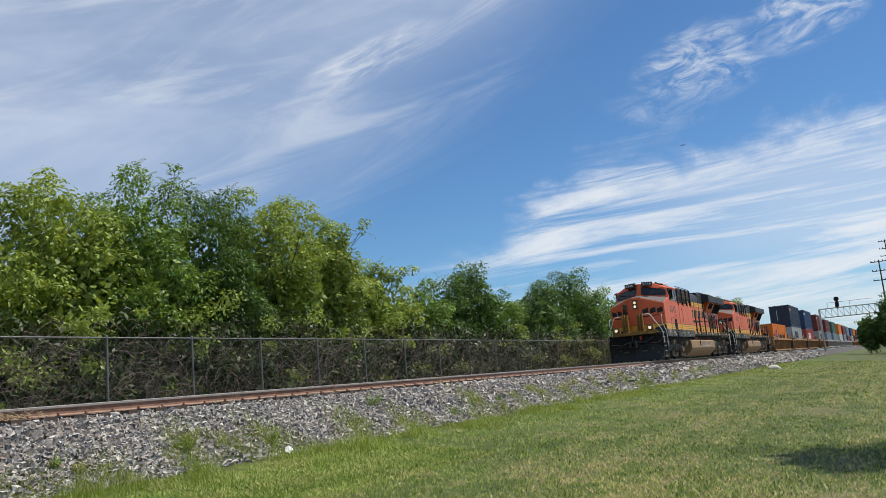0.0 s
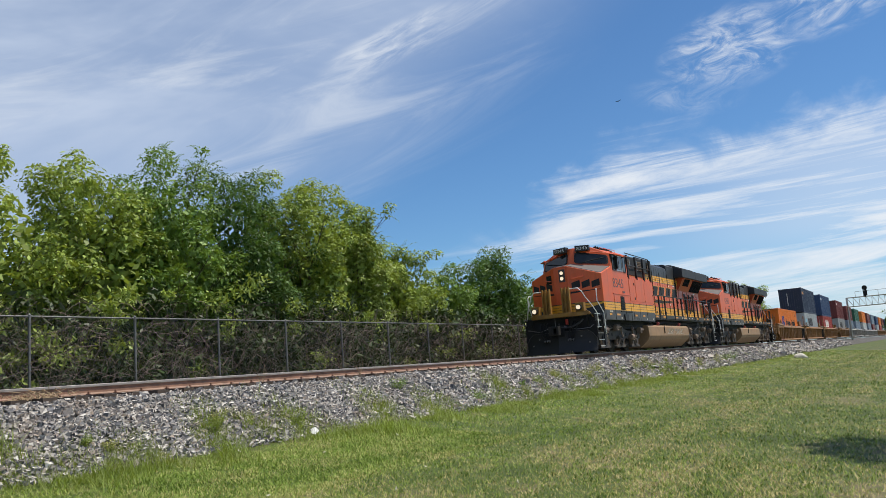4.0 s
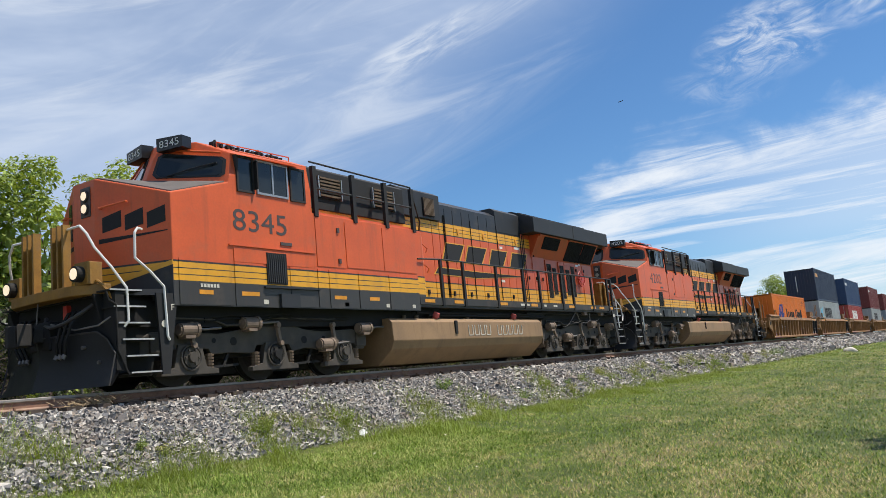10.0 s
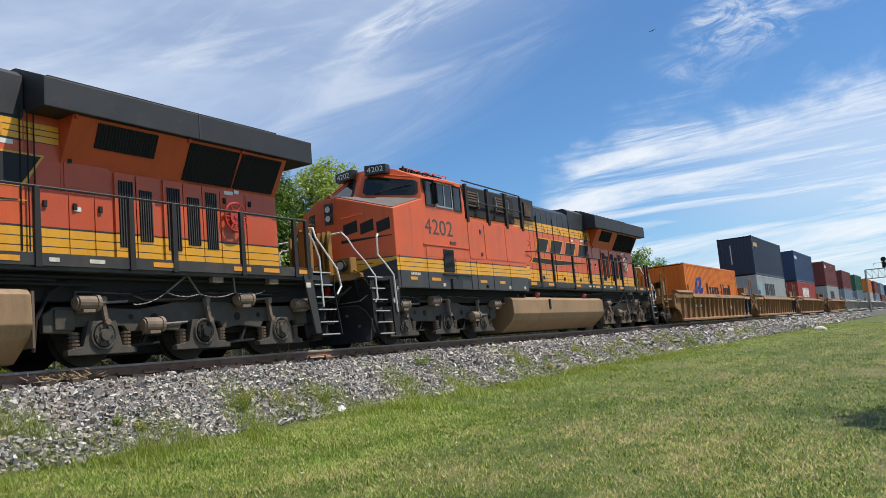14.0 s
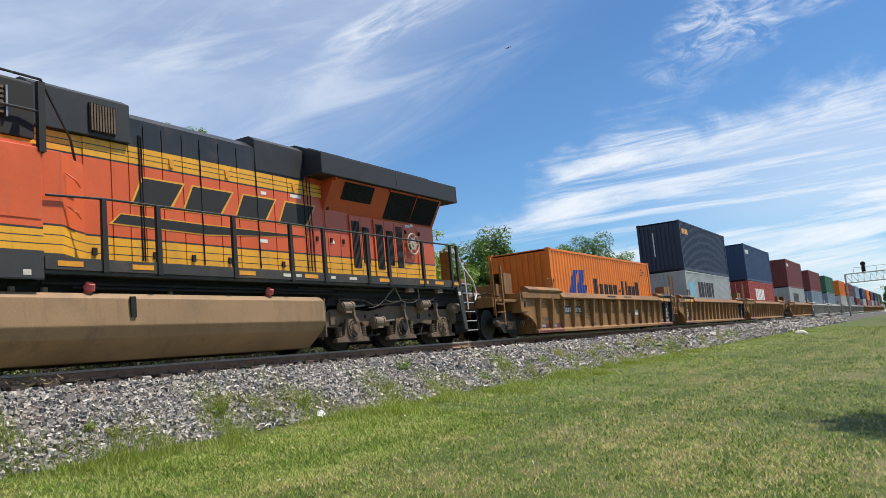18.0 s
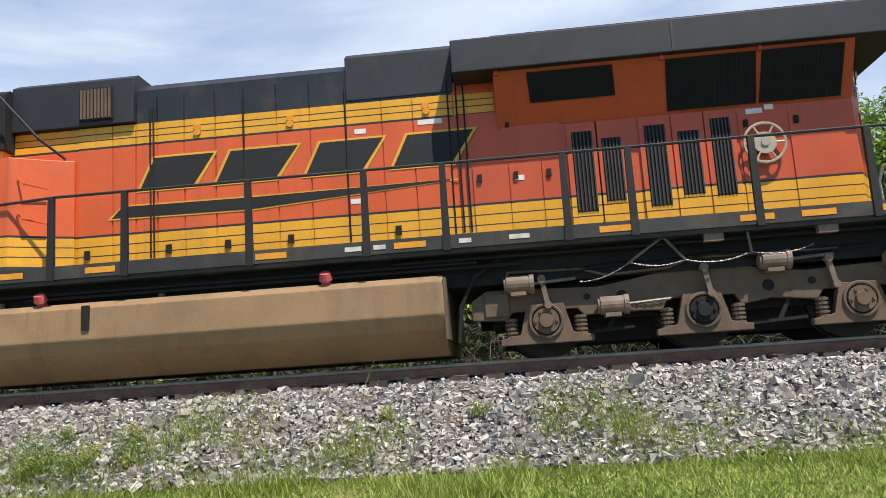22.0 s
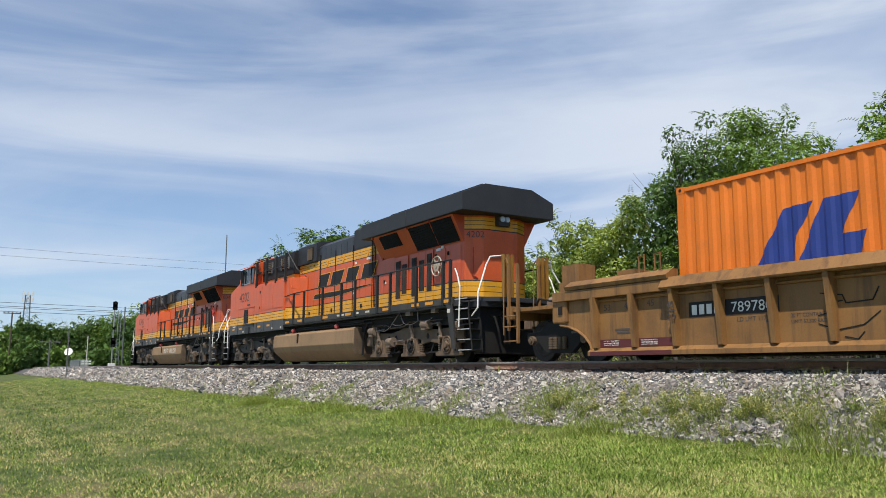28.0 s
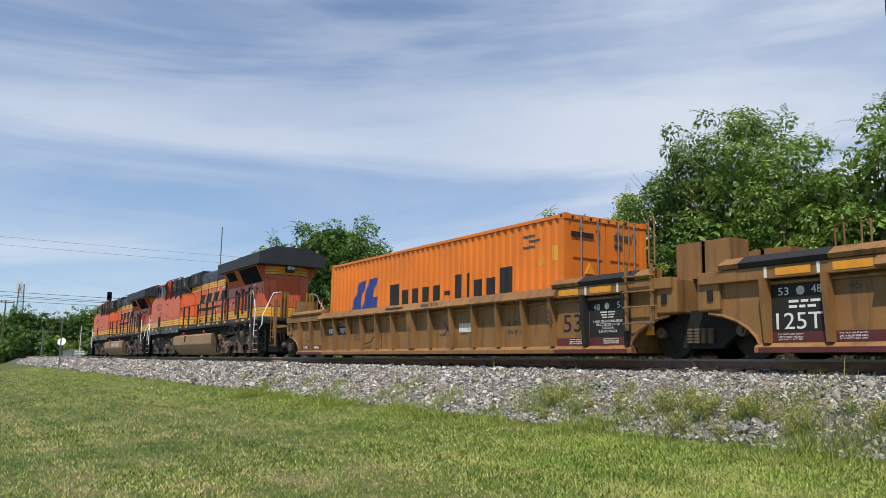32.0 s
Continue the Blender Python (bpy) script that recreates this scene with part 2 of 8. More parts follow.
M_RED = mat("red_paint", (0.50, 0.04, 0.025), 0.45, 0, 0.2, 6, 60, 0.05)
M_WELL = mat("well_car_paint", (0.260, 0.130, 0.040), 0.6, 0, 0.2, 1.0, 30, 0.08, ((0.12, 0.06, 0.03), 1.6, 0.52, 0.6))
streaked(M_WELL, (0.075, 0.042, 0.022), 0.75, 6.0, 0.5, 0.50)
streaked(M_TANK, (0.12, 0.075, 0.04), 0.55, 3.0, 0.5, 0.54)
M_RUST = mat("rusty_rail", (0.28, 0.160, 0.108), 0.8, 0.2, 0.35, 6, 80, 0.3)
M_RAILTOP = mat("rail_head", (0.34, 0.31, 0.285), 0.5, 0.3, 0.2, 8, 80, 0.05)
M_TIE = mat("tie_wood", (0.075, 0.055, 0.042), 0.9, 0, 0.4, 5, 60, 0.5, rand=0.3)


def stone_mat(name, single):
    """Crushed stone: blue-grey, grey, tan and nearly white pieces, each with its own grain and dust."""
    m = mat(name, (0.3, 0.3, 0.3), 0.85, 0, 0.22, 26, 150, 0.3, ((0.27, 0.200, 0.14), 1.3, 0.50, 0.55))
    n, l = m.node_tree.nodes, m.node_tree.links
    src = n.new("ShaderNodeObjectInfo").outputs["Random"] if single else n.new("ShaderNodeNewGeometry").outputs["Random Per Island"]
    cr = n.new("ShaderNodeValToRGB")
    e = cr.color_ramp.elements
    stops = ((0.0, (0.075, 0.076, 0.082)), (0.26, (0.140, 0.139, 0.144)), (0.46, (0.225, 0.215, 0.203)), (0.57, (0.320, 0.255, 0.195)), (0.66, (0.340, 0.315, 0.285)), (0.78, (0.430, 0.398, 0.350)), (0.92, (0.540, 0.505, 0.450)), (1.0, (0.690, 0.660, 0.600)))
    e[0].position, e[0].color = stops[0][0], (*stops[0][1], 1)
    e[1].position, e[1].color = stops[-1][0], (*stops[-1][1], 1)
    for p, c in stops[1:-1]:
        e.new(p).color = (*c, 1)
    l.new(src, cr.inputs[0])
    l.new(cr.outputs[0], next(x for x in n if x.type == "HUE_SAT").inputs["Color"])
    return m


M_STONE = stone_mat("ballast_stone", False)
M_RAILFOOT = mat("rail_foot", (0.31, 0.205, 0.150), 0.85, 0.1, 0.35, 6, 80, 0.3)
# bed colour kept dark to paint the shade in gaps between the stones
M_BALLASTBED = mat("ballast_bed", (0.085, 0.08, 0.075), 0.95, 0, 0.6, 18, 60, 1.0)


def lawn_mat(name, blade):
    """Mown grass: wide olive, green and straw patches, mowing bands, clumps and fine grain."""
    m = bpy.data.materials.new(name)
    m.use_nodes = True
    n, l = m.node_tree.nodes, m.node_tree.links
    b = n["Principled BSDF"]
    co = n.new("ShaderNodeTexCoord")

    def tex(scale, detail, rough=0.6):
        t = n.new("ShaderNodeTexNoise")
        t.inputs["Scale"].default_value, t.inputs["Detail"].default_value, t.inputs["Roughness"].default_value = scale, detail, rough
        l.new(co.outputs["Object"], t.inputs["Vector"])
        return t.outputs["Fac"]

    def fma(a, k, c):
        q = n.new("ShaderNodeMath")
        q.operation = "MULTIPLY_ADD"
        l.new(a, q.inputs[0])
        q.inputs[1].default_value = k
        if isinstance(c, float):
            q.inputs[2].default_value = c
        else:
            l.new(c, q.inputs[2])
        return q.outputs[0]

    wave = n.new("ShaderNodeTexWave")
    wave.bands_direction = "Y"
    for k, v in (("Scale", 0.28), ("Distortion", 2.5), ("Detail", 2.0), ("Detail Scale", 0.35)):
        wave.inputs[k].default_value = v
    l.new(co.outputs["Object"], wave.inputs["Vector"])
    f = fma(tex(0.42, 4), 1.1, fma(tex(2.6, 4), 0.9, fma(wave.outputs["Fac"], 0.12, -0.56)))
    grain = tex(9.0, 6, 0.75)
    f = fma(grain, 0.75 if not blade else 1.0, f)
    if blade:
        geo = n.new("ShaderNodeNewGeometry")
        f = fma(geo.outputs["Random Per Island"], 1.0, fma(f, 1.0, -0.87))
    else:
        f = fma(tex(60.0, 4, 0.7), 0.45, fma(f, 1.0, -0.38))
    cr = n.new("ShaderNodeValToRGB")
    e = cr.color_ramp.elements
    # the ground takes the blade colours dimmed, as shade between the blades
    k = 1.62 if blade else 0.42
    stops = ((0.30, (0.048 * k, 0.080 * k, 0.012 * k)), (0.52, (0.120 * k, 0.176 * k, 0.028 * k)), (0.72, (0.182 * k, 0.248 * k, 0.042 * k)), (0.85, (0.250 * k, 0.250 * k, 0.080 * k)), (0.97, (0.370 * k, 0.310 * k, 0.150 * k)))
    e[0].position, e[0].color = stops[0][0], (*stops[0][1], 1)
    e[1].position, e[1].color = stops[-1][0], (*stops[-1][1], 1)
    for p, c in stops[1:-1]:
        q = e.new(p)
        q.color = (*c, 1)
    l.new(f, cr.inputs[0])
    sep, my, lush = n.new("ShaderNodeSeparateXYZ"), n.new("ShaderNodeMapRange"), n.new("ShaderNodeMixRGB")
    my.interpolation_type = "SMOOTHSTEP"
    for key, v in (("From Min", -10.5), ("From Max", -3.8), ("To Min", -0.40), ("To Max", 0.10)):
        my.inputs[key].default_value = v
    l.new(co.outputs["Object"], sep.inputs[0])
    l.new(sep.outputs["Y"], my.inputs["Value"])
    share = n.new("ShaderNodeMath")
    share.operation, share.use_clamp = "MULTIPLY_ADD", True
    share.inputs[1].default_value = 0.9
    l.new(tex(0.9, 4), share.inputs[0])
    less = n.new("ShaderNodeMath")
    less.operation = "SUBTRACT"
    less.inputs[1].default_value = 0.25
    l.new(my.outputs[0], less.inputs[0])
    l.new(less.outputs[0], share.inputs[2])
    l.new(share.outputs[0], lush.inputs["Fac"])
    l.new(cr.outputs[0], lush.inputs["Color1"])
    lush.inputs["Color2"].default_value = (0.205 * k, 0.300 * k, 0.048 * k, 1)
    l.new(lush.outputs[0], b.inputs["Base Color"])
    b.inputs["Roughness"].default_value = 0.7
    b.inputs["Specular IOR Level"].default_value = 0.25
    if blade:
        tr, mx = n.new("ShaderNodeBsdfTranslucent"), n.new("ShaderNodeMixShader")
        l.new(lush.outputs[0], tr.inputs["Color"])
        mx.inputs[0].default_value = 0.18
        l.new(b.outputs[0], mx.inputs[1])
        l.new(tr.outputs[0], mx.inputs[2])
        l.new(mx.outputs[0], n["Material Output"].inputs["Surface"])
    else:
        bp = n.new("ShaderNodeBump")
        bp.inputs["Strength"].default_value, bp.inputs["Distance"].default_value = 0.8, 0.04
        l.new(grain, bp.inputs["Height"])
        l.new(bp.outputs[0], b.inputs["Normal"])
    return m


M_LAWN_SHADED = lawn_mat("lawn", False)
M_TAN = mat("tan_enamel", (0.42, 0.36, 0.28), 0.5, 0, 0.2, 6, 60, 0.05)
M_BARK = mat("bark", (0.10, 0.075, 0.055), 0.9, 0, 0.4, 8, 50, 0.6)
M_FENCE = mat("galvanised", (0.17, 0.17, 0.165), 0.6, 0.5, 0.2, 8, 60, 0.1)
M_VINE = mat("dry_vine", (0.160, 0.118, 0.100), 0.9, 0, 0.4, 3, 40, 0.2, island=0.4)
M_GLASS = mat("cab_glass", (0.015, 0.02, 0.022), 0.06, 0, 0.1, 3, 30, 0)
M_CONCRETE = mat("concrete", (0.4, 0.38, 0.35), 0.85, 0, 0.2, 4, 60, 0.3)


def leaf_mat(name, color, dirt=None, spread=0.45, through_light=0.22):
    """Leaves: colour varies from leaf to leaf and over a few metres, some light comes through."""
    m = mat(name, color, 0.45, 0, 0.35, 0.7, 5, 0, dirt, island=spread)
    b = m.node_tree.nodes["Principled BSDF"]
    n, l = m.node_tree.nodes, m.node_tree.links
    b.inputs["Specular IOR Level"].default_value = 0.25
    tr, mx = n.new("ShaderNodeBsdfTranslucent"), n.new("ShaderNodeMixShader")
    tr.inputs["Color"].default_value = (color[0] * 1.9, color[1] * 1.8, color[2] * 0.8, 1)
    mx.inputs[0].default_value = through_light
    out = n["Material Output"]
    l.new(b.outputs[0], mx.inputs[1]); l.new(tr.outputs[0], mx.inputs[2]); l.new(mx.outputs[0], out.inputs["Surface"])
    return m


M_GRASS = lawn_mat("grass_blade", True)
M_LEAF = [leaf_mat("leaf_mid", (0.150, 0.240, 0.054), None, 0.55), leaf_mat("leaf_light", (0.245, 0.315, 0.074), None, 0.5), leaf_mat("leaf_dark", (0.088, 0.158, 0.042), None, 0.55)]


# ---- mesh tools ----
class Bm:
    """Collects vertices and faces for one mesh."""

    def __init__(self):
        self.v, self.f = [], []

    def add(self, vs, fs):
        o = len(self.v)
        self.v += [tuple(p) for p in vs]
        self.f += [tuple(i + o for i in f) for f in fs]
        return self

    def box(self, x0, x1, y0, y1, z0, z1, c=0.0):
        """A box; c chamfers its four long x edges."""
        if c <= 0:
            vs = [(x, y, z) for x in (x0, x1) for y in (y0, y1) for z in (z0, z1)]
            return self.add(vs, [(0, 1, 3, 2), (4, 6, 7, 5), (0, 4, 5, 1), (2, 3, 7, 6), (0, 2, 6, 4), (1, 5, 7, 3)])
        pr = [(y0 + c, z0), (y1 - c, z0), (y1, z0 + c), (y1, z1 - c), (y1 - c, z1), (y0 + c, z1), (y0, z1 - c), (y0, z0 + c)]
        return self.prism(pr, "x", x0, x1)

    def prism(self, pr, axis, a, b):
        """Extrude a profile along axis from a to b. Profile pairs are (y,z) for x, (x,z) for y, (x,y) for z."""
        def put(p, t):
            return (t, *p) if axis == "x" else (p[0], t, p[1]) if axis == "y" else (*p, t)
        n = len(pr)
        vs = [put(p, a) for p in pr] + [put(p, b) for p in pr]
        fs = [tuple(range(n)), tuple(range(2 * n - 1, n - 1, -1))] + [(i, n + i, n + (i + 1) % n, (i + 1) % n) for i in range(n)]
        return self.add(vs, fs)

    def rod(self, p, q, r, n=8, r2=None, caps=True):
        p, q = Vector(p), Vector(q)
        d = (q - p).normalized()
        u = d.orthogonal().normalized()
        w = d.cross(u)
        r2 = r if r2 is None else r2
        ring = [(math.cos(2 * math.pi * i / n), math.sin(2 * math.pi * i / n)) for i in range(n)]
        vs = [p + (u * c + w * s) * r for c, s in ring] + [q + (u * c + w * s) * r2 for c, s in ring]
        fs = [(i, (i + 1) % n, n + (i + 1) % n, n + i) for i in range(n)]
        if caps:
            fs += [tuple(range(n - 1, -1, -1)), tuple(range(n, 2 * n))]
        return self.add(vs, fs)

    def path(self, pts, r, n=6):
        """One bent tube through the points."""
        pts = [Vector(p) for p in pts]
        dirs = [(b - a).normalized() for a, b in zip(pts, pts[1:])]
        closed = (pts[0] - pts[-1]).length < 1e-6
        u = dirs[0].orthogonal().normalized()
        vs, fs = [], []
        for k, p in enumerate(pts):
            d0, d1 = dirs[max(k - 1, 0)], dirs[min(k, len(dirs) - 1)]
            if closed and k in (0, len(pts) - 1):
                d0, d1 = dirs[-1], dirs[0]
            d = (d0 + d1).normalized()
            u = (u - d * u.dot(d)).normalized()
            w = d.cross(u)
            q = r / max(0.6, d.dot(d1))
            vs += [p + (u * math.cos(2 * math.pi * i / n) + w * math.sin(2 * math.pi * i / n)) * q for i in range(n)]
        for k in range(len(pts) - 1):
            fs += [(k * n + i, k * n + (i + 1) % n, k * n + n + (i + 1) % n, k * n + n + i) for i in range(n)]
        fs += [tuple(range(n - 1, -1, -1)), tuple(range(len(vs) - n, len(vs)))]
        return self.add(vs, fs)

    def strip(self, a, b, r):
        """A flat bar between two points, 2r wide."""
        return self.rod(a, b, r, 4)

    def mesh(self, name, smooth=False):
        me = bpy.data.meshes.new(name)
        me.from_pydata(self.v, [], self.f)
        bm = bmesh.new()
        bm.from_mesh(me)
        bmesh.ops.recalc_face_normals(bm, faces=bm.faces)
        bm.to_mesh(me)
        bm.free()
        if smooth:
            me.polygons.foreach_set("use_smooth", [True] * len(me.polygons))
        return me


def part(name, bm, material, parent=None, label="", smooth=False, bevel=0.0):
    """Links a mesh as one object, under parent if given."""
    me = bm if isinstance(bm, bpy.types.Mesh) else bm.mesh(name, smooth)
    if bevel and not isinstance(bm, bpy.types.Mesh):
        b = bmesh.new()
        b.from_mesh(me)
        bmesh.ops.remove_doubles(b, verts=b.verts, dist=1e-5)
        bmesh.ops.bevel(b, geom=list(b.edges), offset=bevel, segments=2, affect="EDGES", profile=0.6, clamp_overlap=True)
        b.to_mesh(me)
        b.free()
    if material and not me.materials:
        me.materials.append(material)
    ob = new(name, me)
    if parent:
        ob.parent = parent
    if label:
        tagged(ob, label)
    return ob


def thing(name, label, category, group="", kind="", m=None):
    ob = tagged(new(name), label, category, group, kind)
    if m is not None:
        ob.matrix_basis = m
    return ob


def big_mesh(name, verts, faces_n, material):
    """A mesh from numpy arrays; every face has faces_n corners, in order."""
    me = bpy.data.meshes.new(name)
    nv = len(verts)
    nf = nv // faces_n
    me.vertices.add(nv)
    me.vertices.foreach_set("co", np.asarray(verts, dtype=np.float32).ravel())
    me.loops.add(nv)
    me.loops.foreach_set("vertex_index", np.arange(nv, dtype=np.int32))
    me.polygons.add(nf)
    me.polygons.foreach_set("loop_start", np.arange(0, nv, faces_n, dtype=np.int32))
    me.update(calc_edges=True)
    me.validate()
    me.materials.append(material)
    return me


MOVING = []   # everything that rolls along the track
WHEELS = []   # wheelsets, with their place on their thing
RNG = np.random.default_rng(7)

# ---- ground, track bed ----
def ground_z(x, y):
    """Height of the lawn and the track bed across the track."""
    prof = ((-400, -2.2), (-30, -2.2), (-12, -1.85), (-6, -1.42), (-3.4, -1.13), (-1.75, -0.27), (1.75, -0.27), (3.2, -0.75), (6, -0.8), (400, -1.0))
    for (a, za), (b, zb) in zip(prof, prof[1:]):
        if y <= b:
            return za + (zb - za) * (y - a) / (b - a)
    return prof[-1][1]


def build_ground():
    xs = sorted(set([-1500, -700, -350, -200, -140] + list(range(-100, 101, 2)) + [130, 160, 200, 260, 350, 700, 1500]))
    ys = sorted(set([-900, -300, -100, -50, -30, -24, -20, -17, -3.29, 3.19] + [round(-15 + 0.5 * i, 2) for i in range(23)] + [-3.4, -2.8, -2.3, -1.75, -1.3, 0, 1.3, 1.75, 2.4, 3.2, 4.5, 6, 8, 12, 20, 40, 100, 300, 900]))
    vs, fs = [], []
    for x in xs:
        for y in ys:
            z = ground_z(x, y)
            if -3.3 < y < 3.2:
                z -= 0.15
            if y < -3.5:
                z += 0.02 * noise.noise(Vector((x * 0.23, y * 0.3, 0))) + 0.012 * noise.noise(Vector((x * 0.7, y * 0.8, 5))) - 0.025
            vs.append((x, y, z))
    n = len(ys)
    for i in range(len(xs) - 1):
        for j in range(n - 1):
            a = i * n + j
            fs.append((a, a + n, a + n + 1, a + 1))
    b = Bm()
    b.v, b.f = vs, fs
    g = part("ground", b, M_LAWN_SHADED, smooth=True)
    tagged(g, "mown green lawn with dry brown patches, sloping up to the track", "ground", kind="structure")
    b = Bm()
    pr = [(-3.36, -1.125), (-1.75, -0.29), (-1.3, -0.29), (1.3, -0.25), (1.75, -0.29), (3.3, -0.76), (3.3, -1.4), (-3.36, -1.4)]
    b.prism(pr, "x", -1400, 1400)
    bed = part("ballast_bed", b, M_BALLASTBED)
    tagged(bed, "crushed stone bed under the railway track, dark as the gaps between stones", "track bed", kind="structure")


RAIL_WEB = [(-0.012, -0.135), (0.012, -0.135), (0.009, -0.05), (-0.009, -0.05)]
RAIL_HEAD = [(-0.009, -0.05), (0.009, -0.05), (0.036, -0.038), (0.037, -0.006), (0.03, 0.0), (-0.03, 0.0), (-0.037, -0.006), (-0.036, -0.038)]
RAIL_FOOT = [(-0.075, -0.17), (0.075, -0.17), (0.075, -0.158), (0.012, -0.135), (-0.012, -0.135), (-0.075, -0.158)]


def build_track():
    track = thing("railway_track", "rusty steel railway track on weathered wooden ties", "railway track", kind="structure")
    for y in (-0.755, 0.755):
        rail = part("rail", Bm().prism([(y + a, z) for a, z in RAIL_WEB], "x", -1400, 1400), M_RUST, track, "rusty brown steel rail")
        part("rail_head", Bm().prism([(y + a, z) for a, z in RAIL_HEAD], "x", -1400, 1400), M_RAILTOP, rail, "grey worn rail head")
        part("running_surface", Bm().box(-1400, 1400, y - 0.028, y + 0.028, 0.0, 0.002), M_RAILTOP, rail, "worn grey running surface")
        part("rail_foot", Bm().prism([(y + a, z) for a, z in RAIL_FOOT], "x", -1400, 1400), M_RAILFOOT, rail, "dusty light brown rail foot")
    me = Bm().box(-0.115, 0.115, -1.3, 1.3, -0.36, -0.17).mesh("tie")
    me.materials.append(M_TIE)
    pl = Bm().box(-0.1, 0.1, -0.19, 0.19, -0.17, -0.158).mesh("tie_plate")
    pl.materials.append(M_RUST)
    sp = Bm().box(-0.012, 0.012, -0.012, 0.03, -0.17, -0.13).mesh("spike")
    sp.materials.append(M_RUST)
    for i in range(-75, 90):
        x = i * 0.52 + random.uniform(-0.03, 0.03)
        o = part("tie", me, None, track)
        o.location = (x, random.uniform(-0.05, 0.05), random.uniform(-0.012, 0.0))
        if -40 < i < 60:
            for y in (-0.755, 0.755):
                o2 = part("tie_plate", pl, None, track)
                o2.location = (x, y, 0.001)
                if y < 0:
                    for dx, dy in ((-0.06, -0.1), (0.06, 0.085)):
                        o3 = part("spike", sp, None, track)
                        o3.location = (x + dx, y + dy, 0.012)


# ---- paint with bands ----
def banded(name, bands, rough=0.42, dirt=0.3):
    """Livery paint: constant colour bands by height on the thing, under dust and grain. bands: (top z, colour)."""
    m = mat(name, (0.5, 0.5, 0.5), rough, 0, 0.12, 1.3, 28, 0.035, (DUST, 2.0, 0.55, dirt))
    n, l = m.node_tree.nodes, m.node_tree.links
    co = next(x for x in n if x.type == "TEX_COORD")
    hsv = next(x for x in n if x.type == "HUE_SAT")
    sep, ramp, mr = n.new("ShaderNodeSeparateXYZ"), n.new("ShaderNodeValToRGB"), n.new("ShaderNodeMapRange")
    mr.inputs["From Min"].default_value, mr.inputs["From Max"].default_value = 1.0, 5.0
    l.new(co.outputs["Object"], sep.inputs[0]); l.new(sep.outputs["Z"], mr.inputs["Value"]); l.new(mr.outputs[0], ramp.inputs["Fac"])
    ramp.color_ramp.interpolation = "CONSTANT"
    e = ramp.color_ramp.elements
    e[0].position, e[0].color = 0, (*bands[0][1], 1)
    e.remove(e[1])
    for (z, _), (_, c) in zip(bands, bands[1:]):
        k = e.new((z - 1) / 4)
        k.color = (*c, 1)
    l.new(ramp.outputs[0], hsv.inputs["Color"])
    return streaked(m, (0.10, 0.06, 0.035), 0.28, 5.0, 0.45, 0.54)


C_OR, C_YE, C_BK, C_SI = (0.67, 0.112, 0.028), (0.77, 0.370, 0.022), (0.022, 0.024, 0.028), (0.043, 0.040, 0.037)


def lines(z0, z1, c, n=2, w=0.014):
    """Yellow band with n thin dark lines between z0 and z1."""
    out = []
    for i in range(n):
        z = z0 + (z1 - z0) * (i + 1) / (n + 1)
        out += [(z - w / 2, c), (z + w / 2, C_BK)]
    return out + [(z1, c)]


L_HOOD = banded("hood_paint", [(1.70, C_SI)] + lines(1.70, 2.10, C_YE) + [(2.135, C_BK), (3.40, C_OR), (3.43, C_BK)] + lines(3.43, 3.72, C_YE) + [(9, C_BK)])
# orange duller than the hood: fading and dirt, plus the wing's shade painted in
L_RAD = banded("radiator_paint_shaded", [(1.70, C_SI)] + lines(1.70, 2.10, C_YE) + [(2.135, C_BK), (9, (0.56, 0.090, 0.030))], dirt=0.4)
L_END = banded("end_paint", [(1.70, C_SI)] + lines(1.70, 2.10, C_YE) + [(2.135, C_BK), (3.46, C_OR), (3.49, C_BK)] + lines(3.49, 3.80, C_YE) + [(9, C_OR)])
L_CAB = banded("cab_paint", [(1.715, C_SI)] + lines(1.715, 2.02, C_YE) + [(2.06, C_BK), (9, C_OR)])
M_CHAR = mat("charcoal_paint", C_BK, 0.58, 0, 0.25, 2, 40, 0.05, (DUST, 1.8, 0.58, 0.22))
M_RUBBER = mat("window_rubber", (0.02, 0.02, 0.02), 0.7, 0, 0.2, 5, 60, 0.05)
M_ALU = mat("window_metal", (0.45, 0.44, 0.42), 0.4, 0.8, 0.15, 8, 60, 0.05)
M_PLOW = mat("plow_black", (0.007, 0.007, 0.008), 0.55, 0, 0.4, 3, 40, 0.15, ((0.03, 0.026, 0.022), 4.0, 0.58, 0.5))
M_STEP = mat("step_steel", (0.52, 0.51, 0.49), 0.45, 0.4, 0.25, 8, 60, 0.1)
M_CAP = mat("faded_red_paint", (0.55, 0.10, 0.09), 0.6, 0, 0.2, 6, 60, 0.05)
M_HEAD = glow("headlight", (1.0, 0.80, 0.55), 0.75)
M_BARRIER = mat("dull_yellow", (0.28, 0.14, 0.022), 0.6, 0, 0.3, 4, 40, 0.05, (DUST, 3, 0.5, 0.5))
M_NOSETOP = mat("nose_top_grey", (0.13, 0.115, 0.105), 0.8, 0, 0.2, 3, 40, 0.1)
M_LENS = mat("unlit_lens", (0.55, 0.54, 0.52), 0.2, 0.3, 0.1, 8, 60, 0)
M_NUMB = mat("number_paint", (0.075, 0.06, 0.055), 0.5, 0, 0.2, 6, 50, 0.03)
M_BOARD = mat("board_black", (0.012, 0.012, 0.012), 0.35, 0, 0.2, 6, 50, 0)
M_BLUE = mat("blue_mark", (0.02, 0.045, 0.24), 0.5, 0, 0.15, 3, 40, 0.04)
M_CHALK = mat("chalk", (0.62, 0.58, 0.5), 0.9, 0, 0.3, 9, 60, 0)
